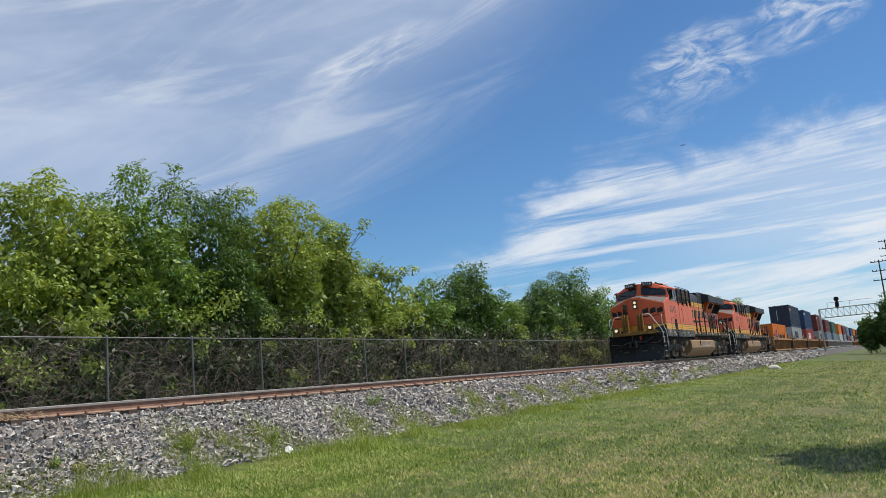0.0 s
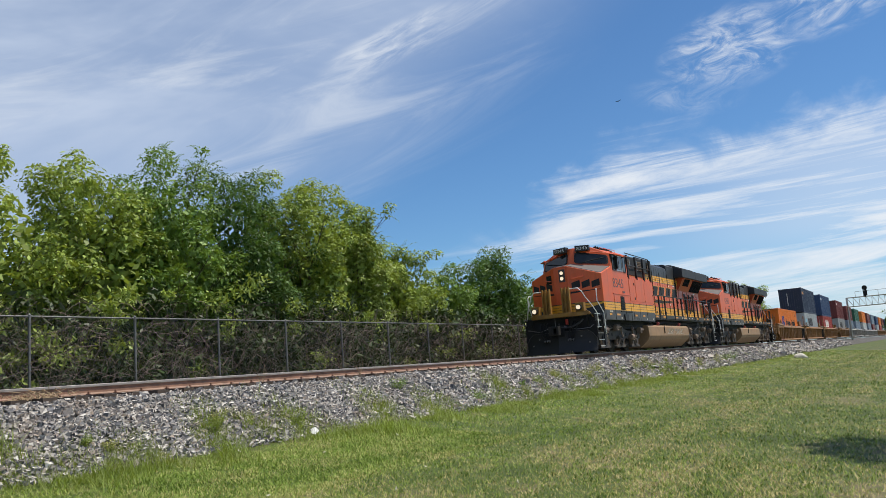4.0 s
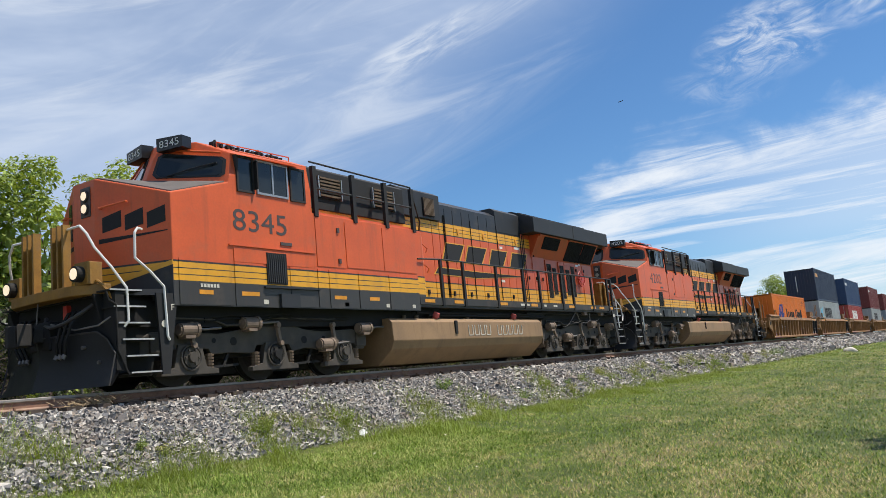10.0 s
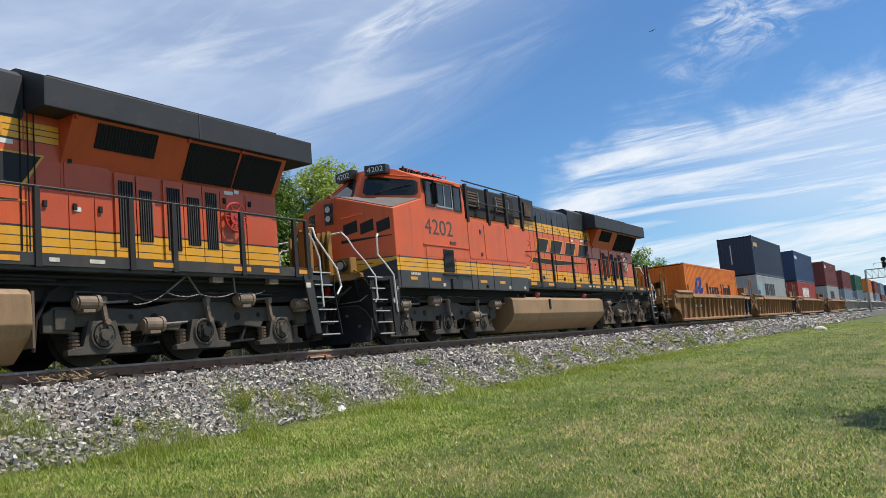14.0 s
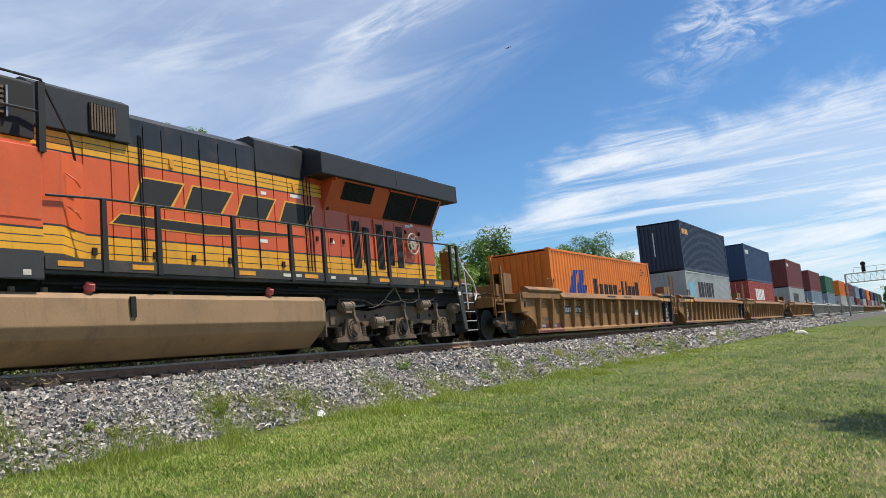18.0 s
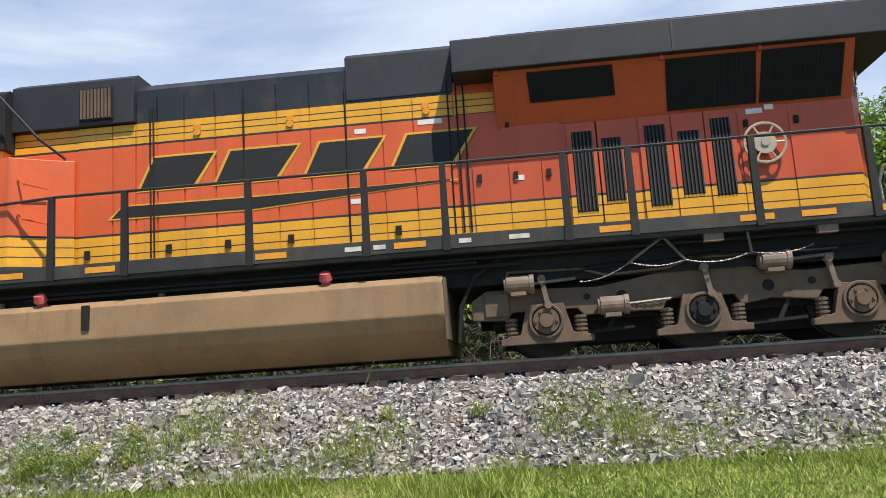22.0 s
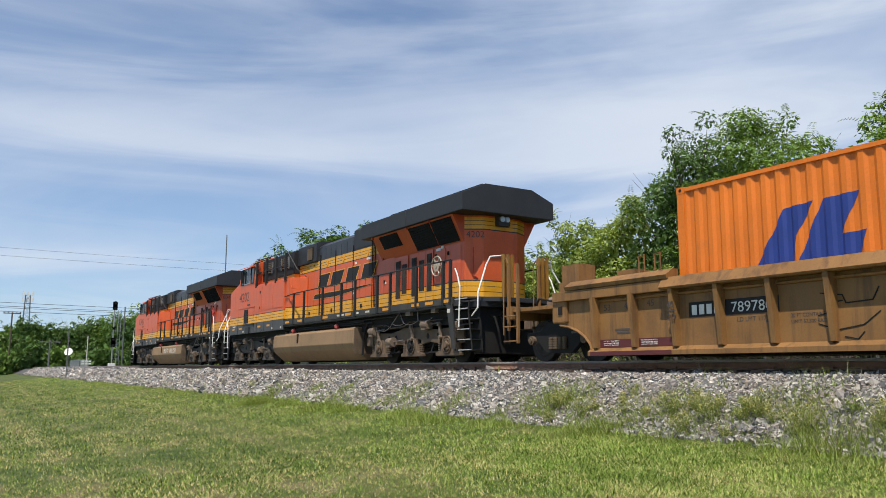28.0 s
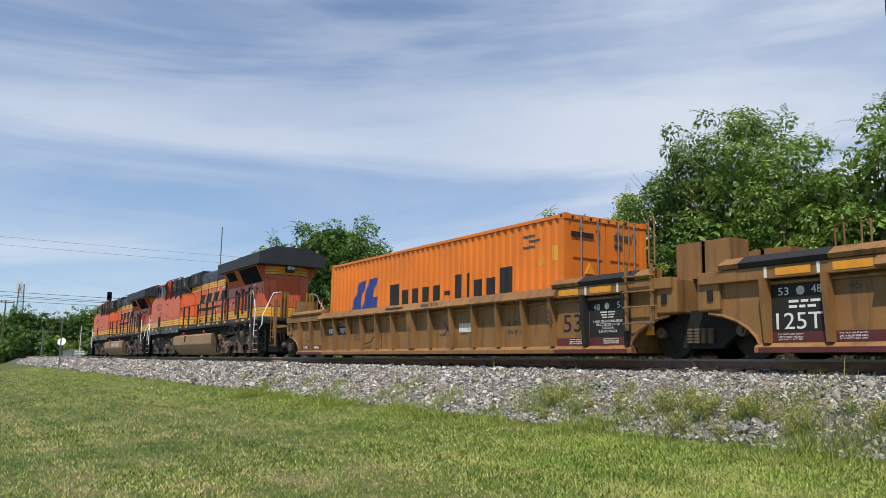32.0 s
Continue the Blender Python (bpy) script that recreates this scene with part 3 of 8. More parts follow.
M_BRAKE = mat("brake_cylinder_paint", (0.20, 0.145, 0.105), 0.7, 0, 0.3, 5, 60, 0.15, ((0.08, 0.06, 0.045), 4, 0.5, 0.6))
M_MAROON = mat("maroon_stencil", (0.10, 0.02, 0.022), 0.55, 0, 0.25, 2, 40, 0.05)
M_STRIPE = mat("amber_reflector", (0.72, 0.30, 0.02), 0.4, 0, 0.15, 8, 60, 0)


def text(name, body, size, material, parent, m, label="", width=None, depth=0.003):
    """Lettering with the built-in font, as a mesh. Its lower left corner is at m's origin, facing m's +z."""
    cu = bpy.data.curves.new(name, "FONT")
    cu.body, cu.size, cu.extrude, cu.resolution_u = body, 1.0, 0.01, 3
    tmp = bpy.data.objects.new(name, cu)
    scene.collection.objects.link(tmp)
    me = bpy.data.meshes.new_from_object(tmp.evaluated_get(bpy.context.evaluated_depsgraph_get()))
    bpy.data.objects.remove(tmp)
    co = np.empty(len(me.vertices) * 3, np.float32)
    me.vertices.foreach_get("co", co)
    co = co.reshape(-1, 3)
    lo, hi = co.min(0), co.max(0)
    co -= lo
    k = size / (hi[1] - lo[1])
    co[:, :2] *= k
    if width:
        co[:, 0] *= width / co[:, 0].max()
    co[:, 2] *= depth / max(co[:, 2].max(), 1e-6)
    me.vertices.foreach_set("co", co.ravel())
    me.materials.clear()
    ob = part(name, me, material, parent, label)
    ob.matrix_basis = m
    return ob


def side(x, y, z):
    """A pose on the near side, facing the lawn, text running towards +x."""
    return pose(x, y, z, 90, 0, 0)


def bars(parent, material, x, y, z, widths, h, gap=0.04, name="lettering_bar", slant=0.0, t=0.004):
    """Plain bars that stand in for lettering, on the near side."""
    for w in widths:
        b = Bm().prism([(x, z), (x + w, z), (x + w + slant * h, z + h), (x + slant * h, z + h)], "y", y - t, y)
        part(name, b, material, parent)
        x += w + gap


def wheelset(parent, x, z, r, name="wheelset"):
    b = Bm()
    for y in (-0.755, 0.755):
        b.rod((0, y - 0.06, 0), (0, y + 0.06, 0), r, 28)
        s = 1 if y > 0 else -1
        b.rod((0, y - s * 0.06, 0), (0, y - s * 0.09, 0), r + 0.025, 28)
        b.rod((0, y + s * 0.06, 0), (0, y + s * 0.075, 0), r * 0.78, 24, r * 0.7)
        for k in range(4):
            a = k * math.pi / 2
            b.rod((math.cos(a) * r * 0.5, y + s * 0.06, math.sin(a) * r * 0.5), (math.cos(a) * r * 0.5, y + s * 0.085, math.sin(a) * r * 0.5), 0.05, 8)
    b.rod((0, -0.95, 0), (0, 0.95, 0), 0.09, 12)
    o = part(name, b, M_WHEEL, parent, "dark steel wheels on an axle")
    o.location = (x, 0, z)
    WHEELS.append((o, x, z, r))
    return o


def spring(parent, x, y, z0, z1, r=0.085):
    b = Bm()
    for i in range(5):
        z = z0 + (z1 - z0) * (i + 0.5) / 5
        b.rod((x, y, z - 0.016), (x, y, z + 0.016), r, 10)
    b.rod((x, y, z0), (x, y, z1), r * 0.7, 8)
    part("spring", b, M_TRUCK, parent)


def loco_truck(L, axles, cylinders, steel):
    """A three-axle truck under a locomotive."""
    a0, a1, a2 = axles
    for s in (-1, 1):
        y0, y1 = (s * 1.12, s * 1.22) if s > 0 else (-1.22, -1.12)
        top = [(a0 - 0.95, 0.78), (a0 - 0.75, 0.9), (a0 - 0.35, 0.9), (a0 + 0.7, 0.86), (a0 + 1.1, 0.92), (a1 - 0.35, 1.02), (a1 + 0.5, 1.02), (a1 + 0.9, 0.92), (a2 - 0.6, 0.88), (a2 + 0.4, 0.92), (a2 + 0.75, 0.82)]
        bot = [(a2 + 0.75, 0.5), (a2 + 0.5, 0.5), (a2 + 0.42, 0.62), (a2 - 0.42, 0.62), (a2 - 0.5, 0.5), (a1 + 0.9, 0.56), (a1 + 0.5, 0.5), (a1 + 0.42, 0.64), (a1 - 0.42, 0.64), (a1 - 0.5, 0.5), (a0 + 0.9, 0.52), (a0 + 0.5, 0.5), (a0 + 0.42, 0.6), (a0 - 0.42, 0.6), (a0 - 0.5, 0.5), (a0 - 0.95, 0.52)]
        part("side_frame", Bm().prism(top + bot, "y", y0, y1), steel, L, "dusty brown cast truck frame", bevel=0.015)
        for a in axles:
            b = Bm().prism([(a - 0.6, 0.17), (a + 0.6, 0.17), (a + 0.6, 0.25), (a + 0.34, 0.3), (a + 0.24, 0.68), (a - 0.24, 0.68), (a - 0.34, 0.3), (a - 0.6, 0.25)], "y", s * 1.14, s * 1.27)
            part("journal_box", b, steel, L, "", bevel=0.01)
            b = Bm().rod((a, s * 1.26, 0.46), (a, s * 1.31, 0.46), 0.17, 20).rod((a, s * 1.3, 0.46), (a, s * 1.36, 0.46), 0.1, 16, 0.085)
            for k in range(6):
                g = k * math.pi / 3
                b.rod((a + 0.135 * math.cos(g), s * 1.3, 0.46 + 0.135 * math.sin(g)), (a + 0.135 * math.cos(g), s * 1.33, 0.46 + 0.135 * math.sin(g)), 0.022, 6)
            part("journal_cap", b, M_DARK if a == a1 else steel, L)
            ring = [(a + 0.21 * math.cos(q * math.pi / 9), s * 1.285, 0.46 + 0.21 * math.sin(q * math.pi / 9)) for q in range(19)]
            part("journal_ring", Bm().path(ring, 0.022, 6), steel, L)
            # black disc that paints the shade inside the ring
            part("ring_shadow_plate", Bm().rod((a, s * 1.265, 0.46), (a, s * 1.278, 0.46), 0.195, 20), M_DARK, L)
            for dx in (-0.45, 0.45):
                spring(L, a + dx, s * 1.19, 0.25, 0.52)
        for dx, z in cylinders:
            x = a0 + dx
            b = Bm().rod((x, s * 1.33, z), (x + 0.3, s * 1.33, z), 0.115, 16).rod((x + 0.3, s * 1.33, z), (x + 0.36, s * 1.33, z), 0.13, 16)
            b.rod((x - 0.03, s * 1.33, z), (x, s * 1.33, z), 0.09, 12)
            b.box(x + 0.05, x + 0.25, s * 1.33 - 0.1, s * 1.33 + 0.1, z - 0.15, z - 0.1)
            part("brake_cylinder", b, M_BRAKE, L)
            part("push_rod", Bm().rod((x + 0.36, s * 1.33, z), (x + 0.9, s * 1.32, z + 0.03), 0.022, 8), M_STEEL, L)
        for x in (a0 - 0.02, a1 + 0.05, a2 - 0.35):
            b = Bm().strip((x, s * 1.3, 1.0), (x + 0.06, s * 1.3, 0.66), 0.045).rod((x, s * 1.27, 1.0), (x, s * 1.36, 1.0), 0.055, 10).rod((x + 0.06, s * 1.27, 0.66), (x + 0.06, s * 1.36, 0.66), 0.05, 10)
            part("brake_lever", b, M_BRAKE, L)
        pts = [(a0 - 0.5, s * 1.28, 0.95), (a0 - 0.45, s * 1.28, 1.12), (a0 + 0.5, s * 1.28, 1.1), (a0 + 0.8, s * 1.28, 1.0), (a1 - 0.4, s * 1.28, 1.03), (a1 - 0.1, s * 1.28, 1.14), (a2 - 0.2, s * 1.28, 1.12)]
        part("brake_pipe", Bm().path(pts, 0.018), steel, L)
        # black discs on the solid frame, painting the dark of its holes
        for x, z, q in ((a0 + 1.0, 0.72, 0.075), (a1 + 0.85, 0.72, 0.075), (a0 + 0.55, 0.74, 0.045), (a2 - 0.55, 0.74, 0.05)):
            part("frame_hole_shade", Bm().rod((x, s * 1.2, z), (x, s * 1.227, z), q, 14), M_DARK, L)
        for x, z0, z1 in ((a0 + 0.78, 0.28, 0.62), (a1 + 0.95, 0.26, 0.60)):
            part("brake_hanger", Bm().strip((x, s * 1.16, z0), (x + 0.18, s * 1.16, z1), 0.035).strip((x - 0.35, s * 1.16, z0), (x + 0.35, s * 1.16, z0 + 0.03), 0.03), M_DARK, L)
        for x in (a0 - 0.62, a2 + 0.62):
            part("frame_end", Bm().box(x - 0.16, x + 0.16, min(s * 1.12, s * 1.26), max(s * 1.12, s * 1.26), 0.55, 0.86), steel, L, bevel=0.02)
        for dz in (0.0, 0.06):
            part("brake_pipe", Bm().path([(a0 + 0.3, s * 1.3, 1.06 + dz), (a0 + 0.9, s * 1.3, 1.12 + dz), (a1 - 0.5, s * 1.31, 1.1 + dz), (a1 + 0.2, s * 1.3, 1.16 + dz), (a1 + 0.9, s * 1.3, 1.08 + dz), (a2 + 0.2, s * 1.3, 1.12 + dz)], 0.013, 5), M_DARK, L)
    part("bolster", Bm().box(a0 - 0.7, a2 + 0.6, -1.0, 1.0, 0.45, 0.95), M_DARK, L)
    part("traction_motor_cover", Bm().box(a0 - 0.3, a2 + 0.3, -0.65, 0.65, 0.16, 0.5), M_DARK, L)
    for a in axles:
        wheelset(L, a, 0.533, 0.533)


def chain(parent, pts, name="safety_chain"):
    """A hanging chain through the points, link by link in one mesh."""
    b = Bm()
    for p, q in zip(pts, pts[1:]):
        p, q = Vector(p), Vector(q)
        n = max(3, int((q - p).length / 0.05))
        prev = p
        for i in range(1, n + 1):
            t = i / n
            w = p.lerp(q, t) - Vector((0, 0, 0.35 * (q - p).length * t * (1 - t)))
            b.rod(prev.lerp(w, 0.1), prev.lerp(w, 0.9), 0.012 if i % 2 else 0.007, 5)
            prev = w
    part(name, b, M_STEEL, parent, "hanging steel chain")


def build_locomotive(number, chalk):
    L = thing("locomotive", "orange, yellow and black diesel freight locomotive rolling on the track" if chalk else "second orange, yellow and black diesel locomotive rolling on the track", "locomotive", "locomotives")
    MOVING.append(L)
    # --- cab body: nose, windshield, roof and long side panels in one shell
    b = Bm()
    half = [  # (x, y, z) on the +y half
        (2.28, 0.30, 1.40), (2.84, 1.55, 1.30), (9.85, 1.55, 1.30),          # 0-2 bottom
        (2.28, 0.30, 3.60), (2.84, 1.55, 3.20), (4.12, 1.55, 3.56),          # 3 nose top front, 4 side, 5 windshield side base
        (3.50, 0.06, 3.78), (3.80, 0.06, 4.52), (4.28, 1.47, 4.16),          # 6 ws centre base, 7 ws centre top, 8 ws side top
        (6.30, 1.47, 4.24), (6.30, 0.75, 4.56), (4.10, 0.75, 4.50),          # 9 roof rear side, 10 roof rear mid, 11 roof front mid
        (6.30, 1.55, 3.25), (9.85, 1.55, 3.25), (4.16, 1.55, 3.70), (6.30, 1.55, 3.70)]
    n = len(half)
    vs = half + [(x, -y, z) for x, y, z in half]
    fs = [(1, 4, 3, 0), (3, 4, 5, 6), (6, 5, 14, 8, 11, 7), (8, 9, 10, 11), (1, 2, 13, 12, 15, 14, 5, 4), (14, 15, 9, 8)]
    fs += [tuple(n + i for i in reversed(f)) for f in fs]
    fs += [(0, 3, n + 3, n), (3, 6, n + 6, n + 3), (6, 7, n + 7, n + 6), (7, 11, n + 11, n + 7), (11, 10, n + 10, n + 11), (9, 15, 12, n + 12, n + 15, n + 9, n + 10, 10), (12, 13, n + 13, n + 12), (13, 2, n + 2, n + 13)]
    b.add(vs, fs)
    cab = part("cab", b, L_CAB, L, "orange cab and nose with a yellow lower band", bevel=0.02)
    # windshields, each in a dark rubber surround
    for s in (-1, 1):
        def ws(u, v, out):
            """Point on the windshield plane: u from centre to side, v up."""
            p0, p1 = Vector((3.50, s * 0.06, 3.78)), Vector((4.14, s * 1.52, 3.62))
            q0, q1 = Vector((3.80, s * 0.06, 4.50)), Vector((4.28, s * 1.45, 4.17))
            n_ = (p1 - p0).cross(q0 - p0) * (1 if s < 0 else -1)
            return p0.lerp(p1, u).lerp(q0.lerp(q1, u), v) + n_.normalized() * -out if n_.x > 0 else p0.lerp(p1, u).lerp(q0.lerp(q1, u), v) + n_.normalized() * out
        def plate(u0, u1, v0, v1, o0, o1):
            c = [(u0 + 0.06, v0), (u1 - 0.06, v0), (u1, v0 + 0.1), (u1, v1 - 0.1), (u1 - 0.06, v1), (u0 + 0.06, v1), (u0, v1 - 0.1), (u0, v0 + 0.1)]
            m_ = len(c)
            return Bm().add([ws(a, d, o0) for a, d in c] + [ws(a, d, o1) for a, d in c], [tuple(range(m_)), tuple(range(2 * m_ - 1, m_ - 1, -1))] + [(i, (i + 1) % m_, m_ + (i + 1) % m_, m_ + i) for i in range(m_)])
        w = part("windshield", plate(0.06, 0.97, 0.08, 0.80, 0.0, 0.022), M_RUBBER, L, "dark front window in a black rubber surround")
        part("pane", plate(0.10, 0.93, 0.12, 0.76, 0.01, 0.028), M_GLASS, w)
        part("wiper", Bm().rod(ws(0.25, 0.1, 0.05), ws(0.7, 0.45, 0.06), 0.012, 5).rod(ws(0.5, 0.3, 0.055), ws(0.86, 0.55, 0.055), 0.016, 5), M_RUBBER, w)
        part("visor", Bm().rod(ws(0.1, 0.9, 0.03), ws(0.9, 0.92, 0.05), 0.022, 6), M_ORANGE, L)
        # number boards over the windshield
        u = Vector((0.17, s * 0.985, 0))           # along the board, outwards
        nrm = Vector((-0.985, s * 0.17, 0))
        c0 = Vector((3.64, s * 0.22, 4.34))
        bp = [c0, c0 + u * 0.60, c0 + u * 0.60 + Vector((0, 0, 0.22)), c0 + Vector((0, 0, 0.25))]
        pts = bp + [p + nrm * -0.25 for p in bp]
        nbo = part("number_board", Bm().add(pts, [(0, 1, 2, 3), (7, 6, 5, 4), (0, 4, 5, 1), (1, 5, 6, 2), (2, 6, 7, 3), (3, 7, 4, 0)]), M_BOARD, L, "black number board with white figures")
        if s > 0:
            mm = Matrix((-u, Vector((0, 0, 1)), nrm)).transposed().to_4x4()
            p = c0 + u * 0.53 + nrm * 0.004 + Vector((0, 0, 0.05))
        else:
            mm = Matrix((u, Vector((0, 0, 1)), nrm)).transposed().to_4x4()
            p = c0 + u * 0.07 + nrm * 0.004 + Vector((0, 0, 0.05))
        mm.translation = p
        text("lettering", number, 0.135, M_WHITE, nbo, mm, width=0.46)
        # side windows with frames, and the wind deflector
        for x0, x1, z0, z1 in ((4.36, 4.70, 3.46, 4.07), (4.85, 5.60, 3.47, 4.06), (5.74, 6.08, 3.45, 4.06)):
            y = s * 1.53
            f = Bm()
            for a, c, d, e in ((x0 - 0.04, x1 + 0.04, z1, z1 + 0.04), (x0 - 0.04, x1 + 0.04, z0 - 0.04, z0), (x0 - 0.04, x0, z0, z1), (x1, x1 + 0.04, z0, z1)):
                f.box(a, c, min(y - s * 0.06, y + s * 0.045), max(y - s * 0.06, y + s * 0.045), d, e)
            if x1 - x0 > 0.5:
                f.box((x0 + x1) / 2 - 0.02, (x0 + x1) / 2 + 0.02, min(y, y + s * 0.045), max(y, y + s * 0.045), z0, z1)
            w = part("side_window", f, M_ALU if x1 - x0 > 0.5 else M_RUBBER, L, "cab side window in a metal frame")
            part("pane", Bm().box(x0, x1, min(y - s * 0.03, y + s * 0.03), max(y - s * 0.03, y + s * 0.03), z0, z1), M_GLASS, w)
        part("awning", Bm().prism([(s * 1.50, 4.22), (s * 1.70, 4.13), (s * 1.70, 4.11), (s * 1.50, 4.19)], "x", 4.3, 6.0), L_CAB, L, "orange window awning")
        part("wind_deflector", Bm().box(4.74, 4.77, min(s * 1.56, s * 1.66), max(s * 1.56, s * 1.66), 3.50, 4.04), M_DARK, L)
        # seams, vents, equipment doors on the cab side
        y = s * 1.55
        def slab(name, x0, x1, z0, z1, material, t=0.012, label=""):
            return part(name, Bm().box(x0, x1, min(y, y + s * t), max(y, y + s * t), z0, z1), material, L, label)
        for x0, x1, z0, z1 in ((6.36, 7.22, 2.16, 3.14), (7.28, 8.55, 2.18, 3.16), (8.57, 9.82, 2.18, 3.16)):
            slab("side_panel", x0, x1, z0, z1, L_CAB)
        for x0, x1 in ((2.95, 4.08), (4.16, 4.85), (5.56, 6.22), (6.34, 6.62), (6.68, 7.58), (7.62, 8.66), (8.7, 9.84)):
            slab("skirt_panel", x0, x1, 1.32, 2.10, L_CAB)
        slab("skirt_panel", 4.16, 6.26, 2.11, 2.36, L_CAB)
        slab("drip_rail", 4.05, 6.3, 2.40, 2.425, L_CAB, 0.03)
        g = slab("vent", 4.95, 5.47, 1.74, 2.33, M_GRILLE, 0.02, "black louvred vent")
        for k in range(9):
            x = 4.98 + k * 0.052
            part("louvre", Bm().box(x, x + 0.022, min(y, y + s * 0.032), max(y, y + s * 0.032), 1.77, 2.30), M_CHAR, g)
        slab("step_ledge", 4.85, 6.35, 1.66, 1.69, M_CHAR, 0.06)
        slab("jack_pad", 5.25, 5.75, 1.30, 1.56, M_CHAR, 0.05)
        for x0, w in ((4.3, 0.42), (6.8, 0.38), (7.95, 0.34), (3.35, 0.3)):
            slab("reflector", x0, x0 + w, 1.50, 1.575, M_STRIPE, 0.016)
        for x in (7.0, 7.0, 4.7, 8.4, 9.4):
            slab("notice", x + 0.12, x + 0.24, 1.36, 1.44, M_CHALK, 0.016)
        slab("handle", 5.35, 5.65, 2.50, 2.56, M_NUMB, 0.02)
        slab("latch", 7.0, 7.07, 2.9, 3.0, M_NUMB, 0.04)
        slab("latch", 7.0, 7.07, 2.25, 2.35, M_NUMB, 0.04)
        if s < 0:
            text("road_number", number, 0.40, M_NUMB, L, side(4.18, -1.552, 2.69), "dark painted road number", width=1.36)
            bars(L, M_CHALK, 3.38, -1.566, 1.62, (0.05,) * 6, 0.06, 0.02)
        else:
            text("road_number", number, 0.40, M_NUMB, L, pose(5.54, 1.552, 2.69, 90, 0, 180), "dark painted road number", width=1.36)
        # brow walkway rail on posts
        for x in (6.42, 7.66, 8.80, 9.86):
            part("rail_post", Bm().box(x - 0.055, x + 0.055, min(s * 1.5, s * 1.58), max(s * 1.5, s * 1.58), 3.18, 4.24), M_BLACK, L)
        part("upper_handrail", Bm().path([(6.36, s * 1.55, 3.78), (9.86, s * 1.55, 3.78)], 0.02).path([(6.36, s * 1.5, 4.34), (9.9, s * 1.5, 4.30), (10.5, s * 1.3, 3.55), (10.75, s * 1.05, 3.3), (10.75, s * 1.05, 2.85)], 0.02), M_CHAR, L)
    tops = [(2.36, 0.30, 3.62), (2.90, 1.50, 3.235), (4.08, 1.50, 3.575), (3.48, 0.06, 3.79)]
    tops = tops + [(x, -y, z) for x, y, z in reversed(tops)]
    part("nose_top", Bm().add([(x, y, z + 0.012) for x, y, z in tops] + [(x, y, z - 0.02) for x, y, z in tops], [(0, 1, 2, 3), (4, 5, 6, 7), (0, 3, 4, 7)] + [(i, (i + 1) % 8, 8 + (i + 1) % 8, 8 + i) for i in range(8)]), M_NOSETOP, L, "dusty grey anti-glare nose top")
    # roof fittings
    for x, y in ((4.4, -0.9), (4.8, -0.85), (5.5, -0.9), (5.9, -0.88), (4.5, 0.3), (5.2, 0.4)):
        part("antenna", Bm().box(x, x + 0.18, y, y + 0.12, 4.42, 4.54).rod((x + 0.09, y + 0.06, 4.53), (x + 0.09, y + 0.06, 4.59), 0.025, 8), M_DARK, L)
    part("roof_rail", Bm().path([(4.3, -1.1, 4.36), (4.3, -1.1, 4.45), (6.2, -1.1, 4.49), (6.2, -1.1, 4.40)], 0.012, 5), M_ORANGE, L)
    for k in range(14):
        x = 4.35 + k * 0.13
        part("roof_fastener", Bm().box(x, x + 0.05, -1.05 + 0.02 * (k % 2), -0.97, 4.40, 4.47), M_DARK, L)
    # nose: lamps, door, painted band and mark, grab irons
    # flat dark plate; its colour stands for the shade in the headlight recess
    hb = part("headlight_housing", Bm().box(2.262, 2.30, -0.20, 0.07, 2.97, 3.49), M_NUMB, L, "dark plate with twin headlights, a recess's shade as its colour", bevel=0.008)
    for z in (3.115, 3.34):
        part("headlight_rim", Bm().rod((2.27, -0.065, z), (2.235, -0.065, z), 0.105, 24), M_SILL, hb)
        part("headlight", Bm().rod((2.26, -0.065, z), (2.228, -0.065, z), 0.075, 20), M_HEAD if chalk else M_LENS, hb, "round headlight")
    for s in (-1, 1):
        def nose(u, z, out):
            p = Vector((2.28, s * 0.30, z)).lerp(Vector((2.84, s * 1.55, z)), u)
            return p + Vector((-0.913, s * 0.409, 0)) * out
        def nplate(u0, u1, z0, z1, o, z0b=None, z1b=None):
            z0b = z0 if z0b is None else z0b
            z1b = z1 if z1b is None else z1b
            c = [nose(u0, z0, -0.02), nose(u1, z0b, -0.02), nose(u1, z1b, -0.02), nose(u0, z1, -0.02), nose(u0, z0, o), nose(u1, z0b, o), nose(u1, z1b, o), nose(u0, z1, o)]
            return Bm().add(c, [(0, 1, 2, 3), (7, 6, 5, 4), (0, 4, 5, 1), (1, 5, 6, 2), (2, 6, 7, 3), (3, 7, 4, 0)])
        if s > 0:
            part("nose_window", nplate(0.10, 0.32, 2.96, 3.30, 0.012), M_GLASS, L, "dark window in the nose door")
        part("nose_band", nplate(0.0, 1.0, 1.40, 1.66, 0.006, 1.40, 1.98), M_CHAR, L, "charcoal lower nose band")
        part("nose_stripe", nplate(0.0, 1.0, 1.665, 1.74, 0.008, 1.985, 2.06), M_YELLOW, L, "yellow nose stripe")
        for u, w in ((0.10, 0.25), (0.40, 0.24), (0.69, 0.24)):
            part("nose_mark", nplate(u, u + w, 2.64, 2.90, 0.008, 2.72, 3.00), M_BLACK, L, "slanted dark mark on the nose")
        part("nose_swoosh", nplate(0.05, 0.95, 2.46, 2.54, 0.008, 2.56, 2.575), M_BLACK, L)
        part("grab_iron", Bm().path([nose(0.1, 3.05, 0.02), nose(0.1, 3.05, 0.1), nose(0.45, 3.12, 0.1), nose(0.45, 3.12, 0.02)], 0.013, 5), M_ORANGE, L)
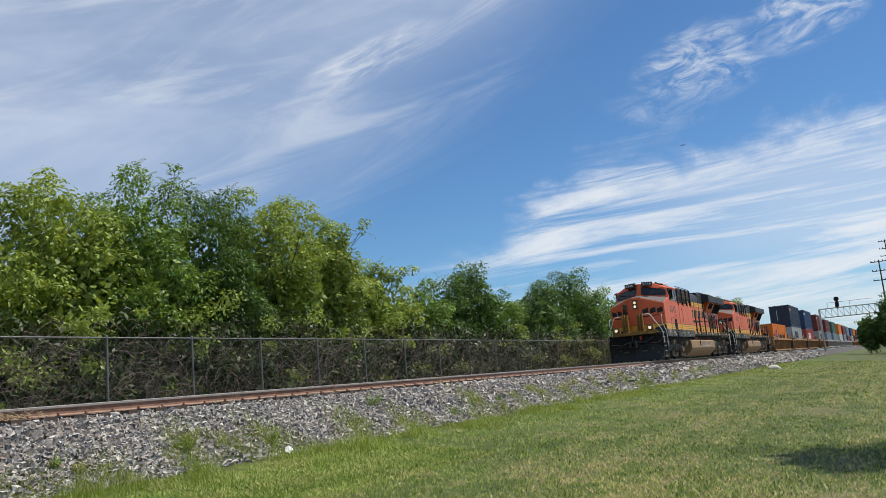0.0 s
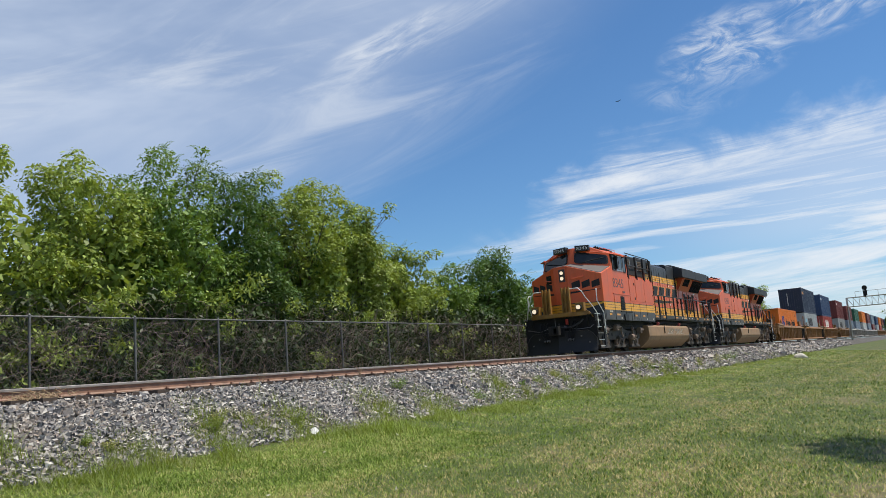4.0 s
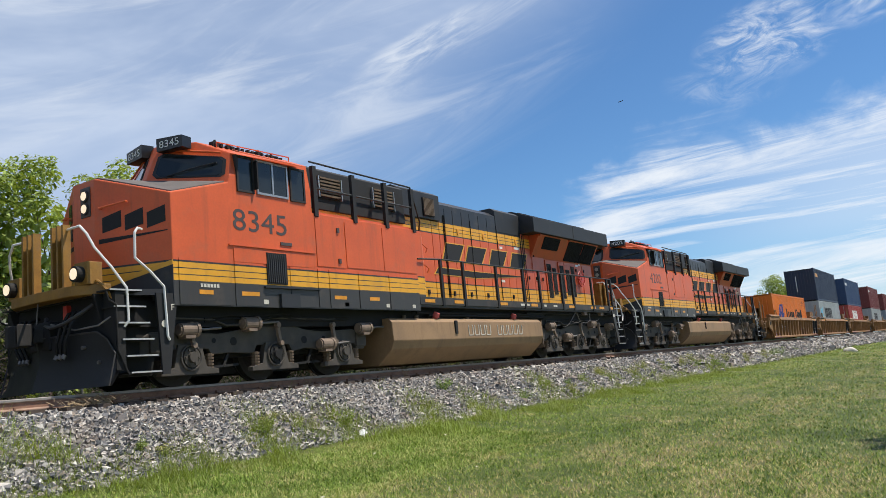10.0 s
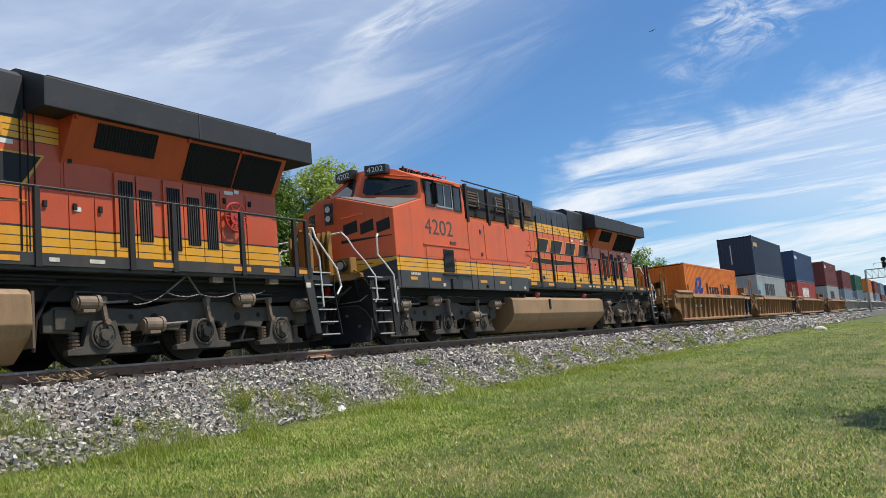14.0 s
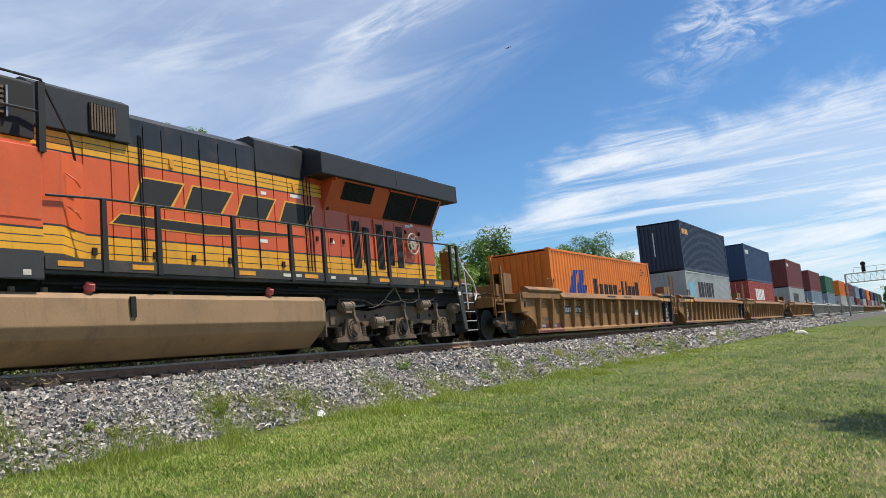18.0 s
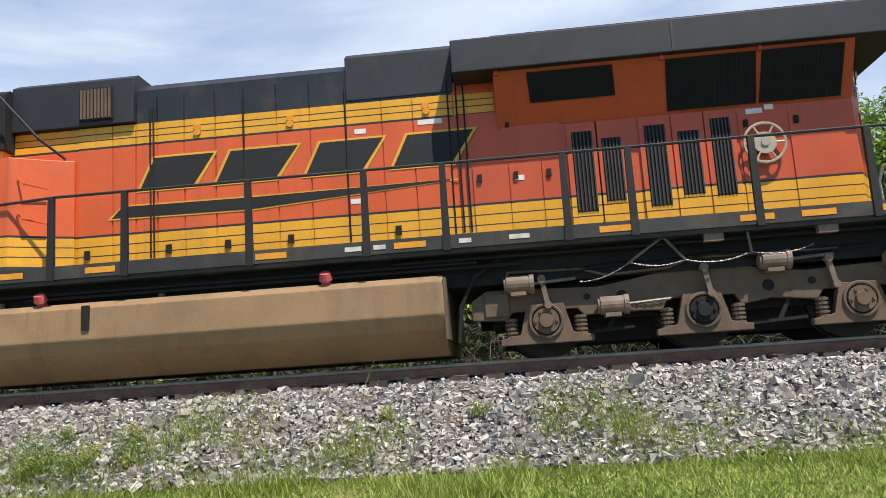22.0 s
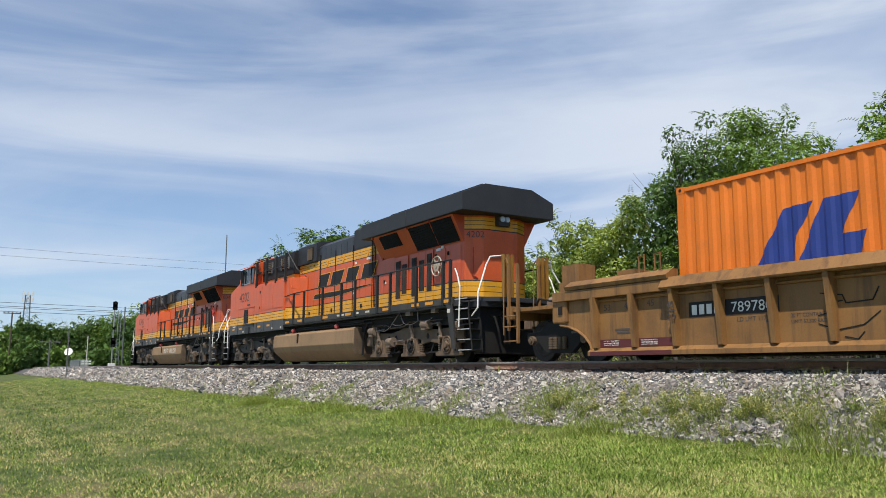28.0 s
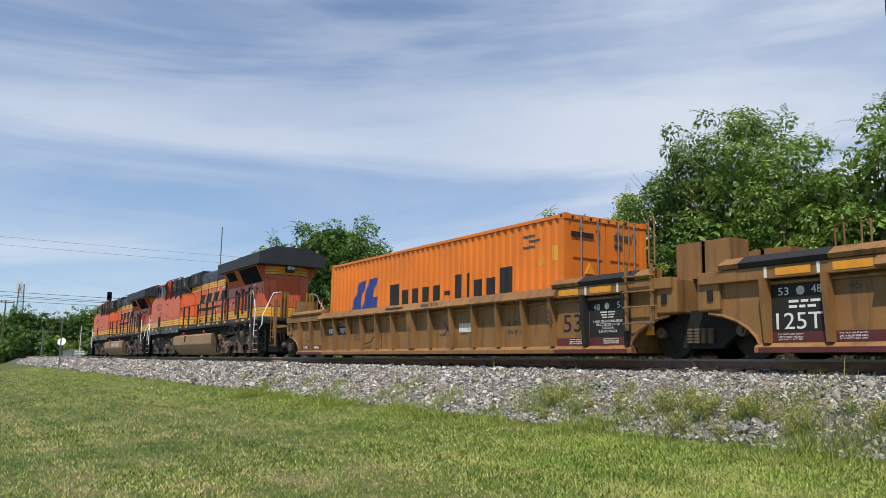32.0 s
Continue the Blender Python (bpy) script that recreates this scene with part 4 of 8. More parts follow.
    # --- front platform, anti-climber, ditch lights, steps, plow
    part("front_platform", Bm().prism([(1.72, -1.15), (1.72, 1.15), (2.9, 1.5), (2.9, -1.5)], "z", 1.48, 1.58), M_CHAR, L)
    for y in (-0.42, 0.42):
        eb = part("end_barrier", Bm().box(1.62, 1.65, y - 0.17, y + 0.17, 1.62, 2.62), M_BARRIER, L, "dull yellow ribbed end barrier")
        for dy in (-0.15, 0.0, 0.15):
            part("barrier_rib", Bm().box(1.52, 1.65, y + dy - 0.024, y + dy + 0.024, 1.62, 2.68), M_BARRIER, eb)
    part("anti_climber", Bm().prism([(1.48, -0.85), (1.42, 0.0), (1.48, 0.85), (1.78, 1.25), (1.9, 1.25), (1.9, -1.25), (1.78, -1.25)], "z", 1.50, 1.66), M_BARRIER, L, "dull yellow anti-climber shelf", bevel=0.015)
    for y in (-0.95, 0.95):
        d = part("ditch_light", Bm().box(1.58, 1.84, y - 0.17, y + 0.17, 1.66, 2.02), M_BARRIER, L, "ditch light in a dull yellow box", bevel=0.012)
        part("light_barrel", Bm().rod((1.60, y, 1.83), (1.46, y, 1.83), 0.125, 20), M_DARK, d)
        part("lens", Bm().rod((1.46, y, 1.83), (1.445, y, 1.83), 0.088, 18), M_HEAD if chalk else M_LENS, d)
    # plow: two curved blades meeting in the middle, rounded at the upper corner
    for s in (-1, 1):
        rows_ = []
        for u in (0.0, 0.2, 0.4, 0.6, 0.78, 0.9, 1.0):
            zt = 0.92 - max(0.0, (u - 0.75) / 0.25) ** 2 * 0.36
            rows_.append([(1.30 + 0.34 * u + bow, s * 1.5 * u, 0.08 + (zt - 0.08) * v) for v, bow in ((0, 0.0), (0.3, 0.10), (0.65, 0.15), (1.0, 0.12))])
        vs = [p for r_ in rows_ for p in r_] + [(p[0] + 0.05, p[1], p[2]) for r_ in rows_ for p in r_]
        m_, k_ = len(rows_), 4
        fs = [(a * k_ + c, a * k_ + c + 1, (a + 1) * k_ + c + 1, (a + 1) * k_ + c) for a in range(m_ - 1) for c in range(k_ - 1)]
        fs += [tuple(q + m_ * k_ for q in reversed(f)) for f in fs]
        part("plow", Bm().add(vs, fs), M_PLOW, L, "black curved snow plow blade", smooth=True)
        part("plow_rim", Bm().path([r_[3] for r_ in rows_] + [rows_[-1][0]], 0.014, 6), M_SILL, L)
        for y, z in ((0.45, 0.62), (0.9, 0.70), (1.2, 0.45)):
            part("plow_bolt", Bm().rod((1.40 + 0.22 * y, s * y, z), (1.48 + 0.22 * y, s * y, z), 0.03, 8), M_STEEL, L)
    part("pilot", Bm().box(1.78, 1.95, -1.5, 1.5, 0.3, 1.5), M_DARK, L)
    part("draft_gear", Bm().box(1.45, 1.8, -0.28, 0.28, 0.72, 1.18), M_DARK, L, bevel=0.03)
    part("coupler", Bm().box(1.1, 1.6, -0.12, 0.12, 0.86, 1.08).prism([(0.98, -0.2), (1.2, -0.22), (1.3, -0.12), (1.3, 0.12), (1.22, 0.24), (1.02, 0.22), (1.0, 0.1), (1.1, 0.06), (1.1, -0.08)], "z", 0.8, 1.14), M_WHEEL, L, bevel=0.015)
    for y in (-0.82, -0.68, -0.54, 0.54, 0.68, 0.82):
        part("air_hose", Bm().path([(1.78, y, 1.3), (1.62, y, 1.26), (1.5, y * 0.95, 1.05), (1.46, y * 0.85, 0.8), (1.5, y * 0.75, 0.62)], 0.026, 6), M_DARK, L)
        part("hose_fitting", Bm().rod((1.5, y * 0.75, 0.62), (1.47, y * 0.73, 0.56), 0.036, 8), M_STEEL, L)
    part("jumper_hose", Bm().path([(1.74, -1.0, 1.36), (1.58, -0.9, 1.22), (1.48, -0.65, 1.10), (1.45, -0.35, 1.06), (1.48, -0.12, 1.12), (1.58, 0.0, 1.25)], 0.03, 8), M_SILL, L)
    part("lift_chain", Bm().rod((1.5, 0.1, 1.5), (1.46, 0.08, 1.15), 0.012, 5), M_STEEL, L)
    part("emergency_valve", Bm().box(1.70, 1.78, -0.36, -0.26, 1.2, 1.42), M_RED, L)
    part("uncoupling_lever", Bm().path([(1.75, -1.42, 1.12), (1.62, -1.3, 1.0), (1.56, -0.8, 0.98), (1.48, -0.3, 1.12), (1.48, 0.3, 1.12), (1.56, 0.8, 0.98), (1.7, 1.4, 1.1)], 0.014, 6), M_STEEL, L)
    part("platform_hose", Bm().path([(1.75, -1.0, 1.66), (1.72, -1.15, 1.72), (1.74, -1.3, 1.6), (1.8, -1.42, 1.4), (1.82, -1.45, 1.15)], 0.022, 6), M_BARRIER, L)
    for s in (-1, 1):
        # staggered steps at both ends, between a black inner wall and an outer stringer
        for k in range(6):
            z = 0.26 + 0.255 * k
            a_ = 2.0 - 0.066 * k
            st = part("step", Bm().box(a_, a_ + 0.60, min(s * 1.2, s * 1.50), max(s * 1.2, s * 1.50), z - 0.02, z), M_DARK, L, "black step with a bright worn edge")
            part("step_edge", Bm().box(a_ + 0.02, a_ + 0.58, min(s * 1.5, s * 1.525), max(s * 1.5, s * 1.525), z - 0.018, z + 0.006), M_STEP, st)
            b_ = 22.30 - 0.036 * k
            st = part("step", Bm().box(b_, b_ + 0.60, min(s * 1.2, s * 1.50), max(s * 1.2, s * 1.50), z + 0.02, z + 0.04), M_DARK, L, "black step with a bright worn edge")
            part("step_edge", Bm().box(b_ + 0.02, b_ + 0.58, min(s * 1.5, s * 1.525), max(s * 1.5, s * 1.525), z + 0.022, z + 0.046), M_STEP, st)
        part("step_back", Bm().prism([(2.02, 0.2), (2.62, 0.2), (2.9, 1.5), (1.62, 1.5)], "y", min(s * 1.16, s * 1.2), max(s * 1.16, s * 1.2)), M_DARK, L)
        part("step_back", Bm().prism([(22.2, 0.25), (22.9, 0.25), (22.75, 1.5), (21.95, 1.5)], "y", min(s * 1.16, s * 1.2), max(s * 1.16, s * 1.2)), M_DARK, L)
        part("step_stringer", Bm().path([(1.62, s * 1.52, 1.5), (1.66, s * 1.52, 1.36), (1.78, s * 1.52, 1.3), (1.80, s * 1.52, 0.6), (1.98, s * 1.52, 0.22)], 0.016, 6), M_DARK, L)
        part("step_stringer", Bm().path([(22.8, s * 1.52, 1.5), (22.78, s * 1.52, 1.2), (22.95, s * 1.52, 0.28)], 0.02, 6), M_DARK, L)
        part("corner_handrail", Bm().path([(1.60, s * 0.58, 2.60), (1.58, s * 0.95, 2.60), (1.60, s * 1.10, 2.45), (1.66, s * 1.2, 2.22), (1.82, s * 1.38, 1.90), (1.98, s * 1.52, 1.56), (1.99, s * 1.53, 1.05), (1.93, s * 1.5, 0.96)], 0.02), M_WHITE, L, "white steel handrail")
        part("corner_handrail", Bm().path([(2.36, s * 1.42, 2.54), (2.24, s * 1.48, 2.54), (2.17, s * 1.5, 2.46), (2.16, s * 1.5, 2.05), (2.41, s * 1.52, 1.85), (2.64, s * 1.56, 1.6), (2.67, s * 1.57, 0.80), (2.72, s * 1.55, 0.74)], 0.02), M_WHITE, L, "white steel handrail")
        part("corner_handrail", Bm().path([(22.12, s * 1.5, 2.36), (22.24, s * 1.51, 2.2), (22.38, s * 1.52, 1.88), (22.38, s * 1.55, 0.86)], 0.02), M_WHITE, L, "white steel handrail")
        part("corner_handrail", Bm().path([(22.96, s * 0.66, 2.66), (22.9, s * 0.95, 2.62), (22.86, s * 1.05, 2.4), (23.05, s * 1.42, 1.68), (23.1, s * 1.46, 1.3), (22.9, s * 1.5, 1.12)], 0.02), M_WHITE, L, "white steel handrail")
    # --- long hood with doors
    part("hood", Bm().box(9.86, 16.4, -0.985, 0.985, 1.5, 4.08).prism([(-0.985, 4.08), (0.985, 4.08), (0.985, 4.24), (0.8, 4.38), (-0.8, 4.38), (-0.985, 4.24)], "x", 11.8, 16.4), L_HOOD, L, "orange hood with yellow bands and dark top")
    part("central_air_box", Bm().prism([(-1.25, 3.45), (1.25, 3.45), (1.25, 4.3), (1.12, 4.38), (-1.12, 4.38), (-1.25, 4.3)], "x", 6.34, 9.95), M_BLACK, L, "black blower housing with louvres", bevel=0.015)
    part("upper_walk", Bm().box(6.3, 9.86, -1.5, 1.5, 3.25, 3.30), L_CAB, L)
    part("strip_band", Bm().box(6.34, 9.9, -1.2, 1.2, 3.3, 3.45), M_YELLOW, L)
    part("air_intake_box", Bm().prism([(-1.08, 3.75), (1.08, 3.75), (1.08, 4.42), (0.9, 4.52), (-0.9, 4.52), (-1.08, 4.42)], "x", 9.95, 11.8), M_CHAR, L, bevel=0.012)
    part("exhaust_hood", Bm().prism([(-1.0, 3.78), (1.0, 3.78), (1.0, 4.42), (0.85, 4.52), (-0.85, 4.52), (-1.0, 4.42)], "x", 14.9, 16.42), M_CHAR, L, bevel=0.01)
    part("exhaust_stack", Bm().box(15.3, 16.0, -0.35, 0.35, 4.5, 4.60), M_DARK, L)
    for x in (13.9, 14.15, 14.4):
        part("horn", Bm().rod((x, -0.2, 4.46), (x - 0.2, -0.2, 4.50), 0.03, 8, 0.07).box(x - 0.03, x + 0.03, -0.23, -0.17, 4.36, 4.46), M_DARK, L)
    for s in (-1, 1):
        for x0, x1, z0, z1 in ((6.87, 7.57, 3.70, 4.17), (8.71, 9.48, 3.70, 4.17), (11.0, 11.5, 3.82, 4.30)):
            y = s * (1.25 if x0 < 10 else 1.08)
            g = part("louvre_vent", Bm().box(x0, x1, min(y, y + s * 0.03), max(y, y + s * 0.03), z0, z1), M_GRILLE, L, "louvred air vent")
            if x0 < 10:
                for k in range(6):
                    z = z0 + 0.04 + k * 0.075
                    part("louvre", Bm().box(x0 + 0.03, x1 - 0.03, min(y, y + s * 0.055), max(y, y + s * 0.055), z, z + 0.04), M_TRUCK, g)
                for x in (x0 - 0.03, x1):
                    part("vent_frame", Bm().box(x, x + 0.03, min(y, y + s * 0.06), max(y, y + s * 0.06), z0, z1), M_ALU, g)
            else:
                for k in range(9):
                    x = x0 + 0.02 + k * 0.053
                    part("louvre", Bm().box(x, x + 0.03, min(y, y + s * 0.05), max(y, y + s * 0.05), z0 + 0.02, z1 - 0.02), M_TRUCK, g)
        # tall doors, shallow gaps between them
        xs = [10.92, 11.45, 11.80, 12.12, 12.52, 12.98, 13.40, 13.88, 14.36, 14.88, 15.39, 15.83, 16.36]
        for i, (x0, x1) in enumerate(zip(xs, xs[1:])):
            zt = 3.74 if x0 < 11.7 or x0 > 14.8 else 4.14
            d = part("hood_door", Bm().box(x0 + 0.012, x1 - 0.012, min(s * 0.97, s * 1.003), max(s * 0.97, s * 1.003), 1.72, zt), L_HOOD, L)
            if i in (0, 3, 5, 7, 10):
                part("latch", Bm().box(x0 + 0.12, x0 + 0.2, min(s * 1.0, s * 1.03), max(s * 1.0, s * 1.03), 1.80, 1.92), M_DARK, d)
            if i in (4, 7, 11):
                part("lifting_eye", Bm().rod((x0 + 0.2, s * 1.0, 3.52), (x0 + 0.2, s * 1.03, 3.52), 0.05, 12).box(x0 + 0.15, x0 + 0.25, min(s * 1.0, s * 1.02), max(s * 1.0, s * 1.02), 3.57, 3.64), M_STRIPE, d)
        for x in (12.02, 12.07, 13.40, 14.88, 16.34, 16.46, 16.56):
            part("hinge_rod", Bm().rod((x, s * 1.015, 1.75), (x, s * 1.015, 3.95), 0.012, 5), M_DARK, L)
        # four slanted dark blocks with yellow outline, and the tapering swoosh
        if s < 0:
            for x, w in ((11.86, 1.0), (12.98, 1.1), (14.28, 1.02), (15.52, 1.05)):
                for dz, e, mt, t in ((0, 0.03, M_YELLOW, 0.004), (0, 0.0, M_BLACK, 0.007)):
                    z0, z1 = 2.74 - e, 3.2 + e
                    k = 0.45
                    part("hood_mark", Bm().prism([(x - e * 1.5 - k * e, z0), (x + w * 0.78 + e * 1.5, z0), (x + w + 0.1 + e * 2, z1), (x + k * 0.5 - e, z1)], "y", -1.006 - t, -1.002), mt, L, "slanted dark block with a yellow outline" if e else "")
            for e, mt, t in ((0.022, M_YELLOW, 0.004), (0, M_BLACK, 0.007)):
                part("hood_swoosh", Bm().prism([(11.44 - e * 3, 2.36 - e), (13.5, 2.33 - e), (16.3 + e * 6, 2.50), (16.3 + e * 6, 2.515), (13.5, 2.50 + e), (11.6, 2.52 + e)], "y", -1.006 - t, -1.002), mt, L)
        # equipment cabinet stepping from cab width to hood width
        part("step_cabinet", Bm().prism([(9.84, s * 0.9), (9.84, s * 1.5), (10.2, s * 1.5), (10.62, s * 1.2), (10.9, s * 1.05), (10.9, s * 0.9)], "z", 1.62, 3.25), L_HOOD, L, bevel=0.012)
        part("grab_iron", Bm().path([(10.3, s * 1.45, 2.95), (10.42, s * 1.5, 2.85), (10.65, s * 1.3, 2.8)], 0.013, 5).path([(10.3, s * 1.45, 2.45), (10.42, s * 1.5, 2.35), (10.65, s * 1.3, 2.3)], 0.013, 5), M_ORANGE, L)
    # --- radiator end
    part("radiator_cabin", Bm().prism([(-0.985, 1.5), (0.985, 1.5), (0.985, 3.16), (1.36, 3.86), (-1.36, 3.86), (-0.985, 3.16)], "x", 17.0, 21.75).box(16.4, 17.0, -0.98, 0.98, 1.5, 3.9), L_RAD, L, "orange radiator compartment")
    part("hood_corner", Bm().box(16.42, 16.98, -0.99, 0.99, 3.43, 3.72), L_HOOD, L)
    part("hood_end", Bm().prism([(21.75, -0.985), (22.02, -0.55), (22.02, 0.55), (21.75, 0.985)], "z", 1.5, 3.86), L_END, L, "orange hood end with yellow bands", bevel=0.01)
    wing = part("radiator_wing", Bm().prism([(-1.48, 3.86), (1.48, 3.86), (1.48, 4.32), (0.75, 4.62), (-0.75, 4.62), (-1.48, 4.32)], "x", 16.45, 22.42), M_CHAR, L, "charcoal overhanging radiator housing", bevel=0.015)
    part("wing_seam", Bm().box(19.38, 19.41, -1.487, 1.487, 3.87, 4.31), M_SILL, wing)
    part("roof_grille", Bm().box(17.0, 22.2, -0.72, 0.72, 4.62, 4.66), M_DARK, wing)
    for s in (-1, 1):
        # inclined screens under the wing
        for x0, x1, skew in ((17.45, 18.60, 0.12), (19.30, 20.48, 0.02), (20.56, 21.62, -0.02)):
            def sc(x, v, o):
                y = 0.985 + (1.36 - 0.985) * v + o
                return (x, s * y, 3.16 + 0.70 * v - o * 0.4)
            v0, v1 = ((0.42, 0.94) if x0 < 18 else (0.06, 0.94))
            skew = skew * (0.25 if x0 < 18 else 1.0)
            c = [sc(x0 + skew, v0, 0), sc(x1 + skew, v0, 0), sc(x1, v1, 0), sc(x0, v1, 0), sc(x0 + skew, v0, 0.02), sc(x1 + skew, v0, 0.02), sc(x1, v1, 0.02), sc(x0, v1, 0.02)]
            g = part("radiator_screen", Bm().add(c, [(0, 1, 2, 3), (7, 6, 5, 4), (0, 4, 5, 1), (1, 5, 6, 2), (2, 6, 7, 3), (3, 7, 4, 0)]), M_GRILLE, L, "black inclined radiator screen")
            for k in range(20):
                x = x0 + 0.03 + (x1 - x0 - 0.06) * k / 19
                part("screen_rib", Bm().rod(sc(x + skew, v0, 0.025), sc(x, v1, 0.025), 0.008, 4), M_GRILLE, g)
        for x in (17.02, 19.22, 20.5):
            part("wing_bracket", Bm().prism([(x, s * 0.99), (x + 0.05, s * 0.99), (x + 0.05, s * 1.4), (x, s * 1.4)], "z", 3.8, 3.86), L_RAD, L)
        # louvred doors
        for i, (x0, x1, z0, z1) in enumerate(((18.0, 18.28, 1.90, 3.02), (18.40, 18.66, 2.02, 2.90), (18.98, 19.26, 1.90, 3.02), (19.42, 19.70, 2.02, 2.90), (19.86, 20.12, 1.98, 3.04))):
            d = part("louvred_door", Bm().box(x0 - 0.07, x1 + 0.07, min(s * 0.97, s * 1.02), max(s * 0.97, s * 1.02), 1.72, 3.14), L_RAD, L, "orange door with tall black louvres")
            part("louvre_backing", Bm().box(x0, x1, min(s * 1.0, s * 1.024), max(s * 1.0, s * 1.024), z0, z1), M_GRILLE, d)
            for k in range(6):
                x = x0 + 0.01 + (x1 - x0 - 0.03) * k / 5
                part("louvre", Bm().box(x, x + 0.018, min(s * 1.0, s * 1.04), max(s * 1.0, s * 1.04), z0 + 0.01, z1 - 0.01), M_SILL, d)
        for x0, x1, z0, z1 in ((16.62, 17.1, 1.72, 2.66), (17.12, 17.55, 1.72, 2.66), (17.57, 17.88, 1.72, 2.66), (20.24, 20.82, 1.72, 3.1), (20.9, 21.6, 1.72, 3.1), (17.05, 17.85, 2.7, 3.4)):
            d = part("hood_door", Bm().box(x0, x1, min(s * 0.97, s * 1.0), max(s * 0.97, s * 1.0), z0, z1), L_RAD, L)
            part("latch", Bm().box(x0 + 0.06, x0 + 0.12, min(s * 1.0, s * 1.03), max(s * 1.0, s * 1.03), z1 - 0.22, z1 - 0.12), M_DARK, d)
        for x, z, w in ((15.0, 3.28, 0.16), (15.9, 3.33, 0.34), (14.9, 2.28, 0.22), (17.2, 2.42, 0.12), (19.55, 3.05, 0.13), (20.35, 3.06, 0.22), (20.6, 3.1, 0.12)):
            part("notice", Bm().box(x, x + w, min(s * 1.0, s * 1.008), max(s * 1.0, s * 1.008), z, z + 0.07), M_WHITE, L)
        # hand brake wheel
        if s < 0:
            hw = Bm()
            c = Vector((20.52, -1.1, 2.62))
            n_ = 20
            ring = [c + Vector((math.cos(2 * math.pi * k / n_) * 0.27, 0, math.sin(2 * math.pi * k / n_) * 0.27)) for k in range(n_ + 1)]
            hw.path(ring, 0.02, 6)
            mt_ = M_RED if chalk else M_TAN
            bw = part("brake_wheel", hw, mt_, L, "red hand brake wheel" if chalk else "tan hand brake wheel")
            for k in range(6):
                a = 2 * math.pi * k / 6
                part("spoke", Bm().rod(c, c + Vector((math.cos(a) * 0.27, 0, math.sin(a) * 0.27)), 0.016, 5), mt_, bw)
            part("hub", Bm().rod(c + Vector((0, 0.12, 0)), c - Vector((0, 0.03, 0)), 0.05, 12).rod(c + Vector((0, 0.015, 0)), c - Vector((0, 0.015, 0)), 0.15, 16), mt_, bw)
        # walkway edge, reflectors, stanchions and rail
        part("sill", Bm().box(9.86, 22.1, min(s * 1.49, s * 1.56), max(s * 1.49, s * 1.56), 1.46, 1.64), M_SILL, L, "grey walkway sill")
        for x in (10.05, 11.35, 13.7, 16.45 - 0.9, 17.6 + 0.6, 19.95, 20.7, 21.6):
            part("reflector", Bm().box(x, x + 0.42, min(s * 1.56, s * 1.566), max(s * 1.56, s * 1.566), 1.51, 1.59), M_STRIPE, L)
        for x, w in ((14.9, 0.22), (16.4, 0.16), (17.05, 0.26), (15.28, 0.16)):
            part("notice", Bm().box(x, x + w, min(s * 1.56, s * 1.566), max(s * 1.56, s * 1.566), 1.52, 1.58), M_CHALK, L)
        for x in (10.86, 11.9, 13.62, 15.19, 16.24, 17.81, 18.65, 20.2, 21.62, 21.98):
            part("stanchion", Bm().prism([(x - 0.05, 1.44), (x + 0.05, 1.44), (x + 0.04, 2.6), (x - 0.04, 2.6)], "y", min(s * 1.52, s * 1.58), max(s * 1.52, s * 1.58)), M_BLACK, L)
        part("handrail", Bm().path([(9.9, s * 1.55, 2.55), (10.9, s * 1.55, 2.6), (21.98, s * 1.55, 2.6)], 0.02), M_CHAR, L)
    part("walkway", Bm().box(9.86, 22.4, -1.52, 1.52, 1.40, 1.5), M_SILL, L)
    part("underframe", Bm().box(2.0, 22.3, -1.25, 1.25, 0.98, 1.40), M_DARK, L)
    # rear lamps, number, end details
    rl = part("rear_lamp", Bm().box(22.0, 22.2, -0.18, 0.18, 3.60, 3.90), M_SILL, L, "twin rear headlight")
    for y in (-0.08, 0.08):
        part("lens", Bm().rod((22.2, y, 3.77), (22.24, y, 3.77), 0.078, 16), M_LENS, rl)
    def rear(y, z):
        u = Vector((22.02 - 21.75, 0.985 - 0.55, 0)).normalized()
        m_ = Matrix((u, Vector((0, 0, 1)), u.cross(Vector((0, 0, 1))))).transposed().to_4x4()
        m_.translation = Vector((21.78, -0.945, z)) + Vector((0.85, -0.53, 0)) * 0.012
        return m_
    text("road_number", number, 0.17, M_NUMB, L, rear(0, 3.26), "dark painted road number", width=0.48)
    for y in (-0.55, 0.55):
        eb = part("rear_barrier", Bm().box(23.04, 23.06, y - 0.15, y + 0.15, 1.6, 2.62), M_BARRIER, L, "dull yellow ribbed end barrier")
        for dy in (-0.14, 0.0, 0.14):
            part("barrier_rib", Bm().box(23.06, 23.14, y + dy - 0.022, y + dy + 0.022, 1.6, 2.68), M_BARRIER, eb)
    part("rear_platform", Bm().box(22.0, 22.95, -1.3, 1.3, 1.36, 1.5), M_CHAR, L)
    part("rear_shelf", Bm().prism([(22.7, -1.25), (22.85, -1.25), (23.16, -0.85), (23.16, 0.85), (22.85, 1.25), (22.7, 1.25)], "z", 1.48, 1.60), M_CHAR, L, "dark rear shelf", bevel=0.012)
    part("rear_pilot", Bm().box(22.45, 22.75, -1.15, 1.15, 0.2, 1.36), M_DARK, L, bevel=0.02)
    part("coupler", Bm().box(22.6, 23.2, -0.13, 0.13, 0.85, 1.1).box(23.05, 23.3, -0.2, 0.22, 0.8, 1.15), M_TRUCK, L, bevel=0.02)
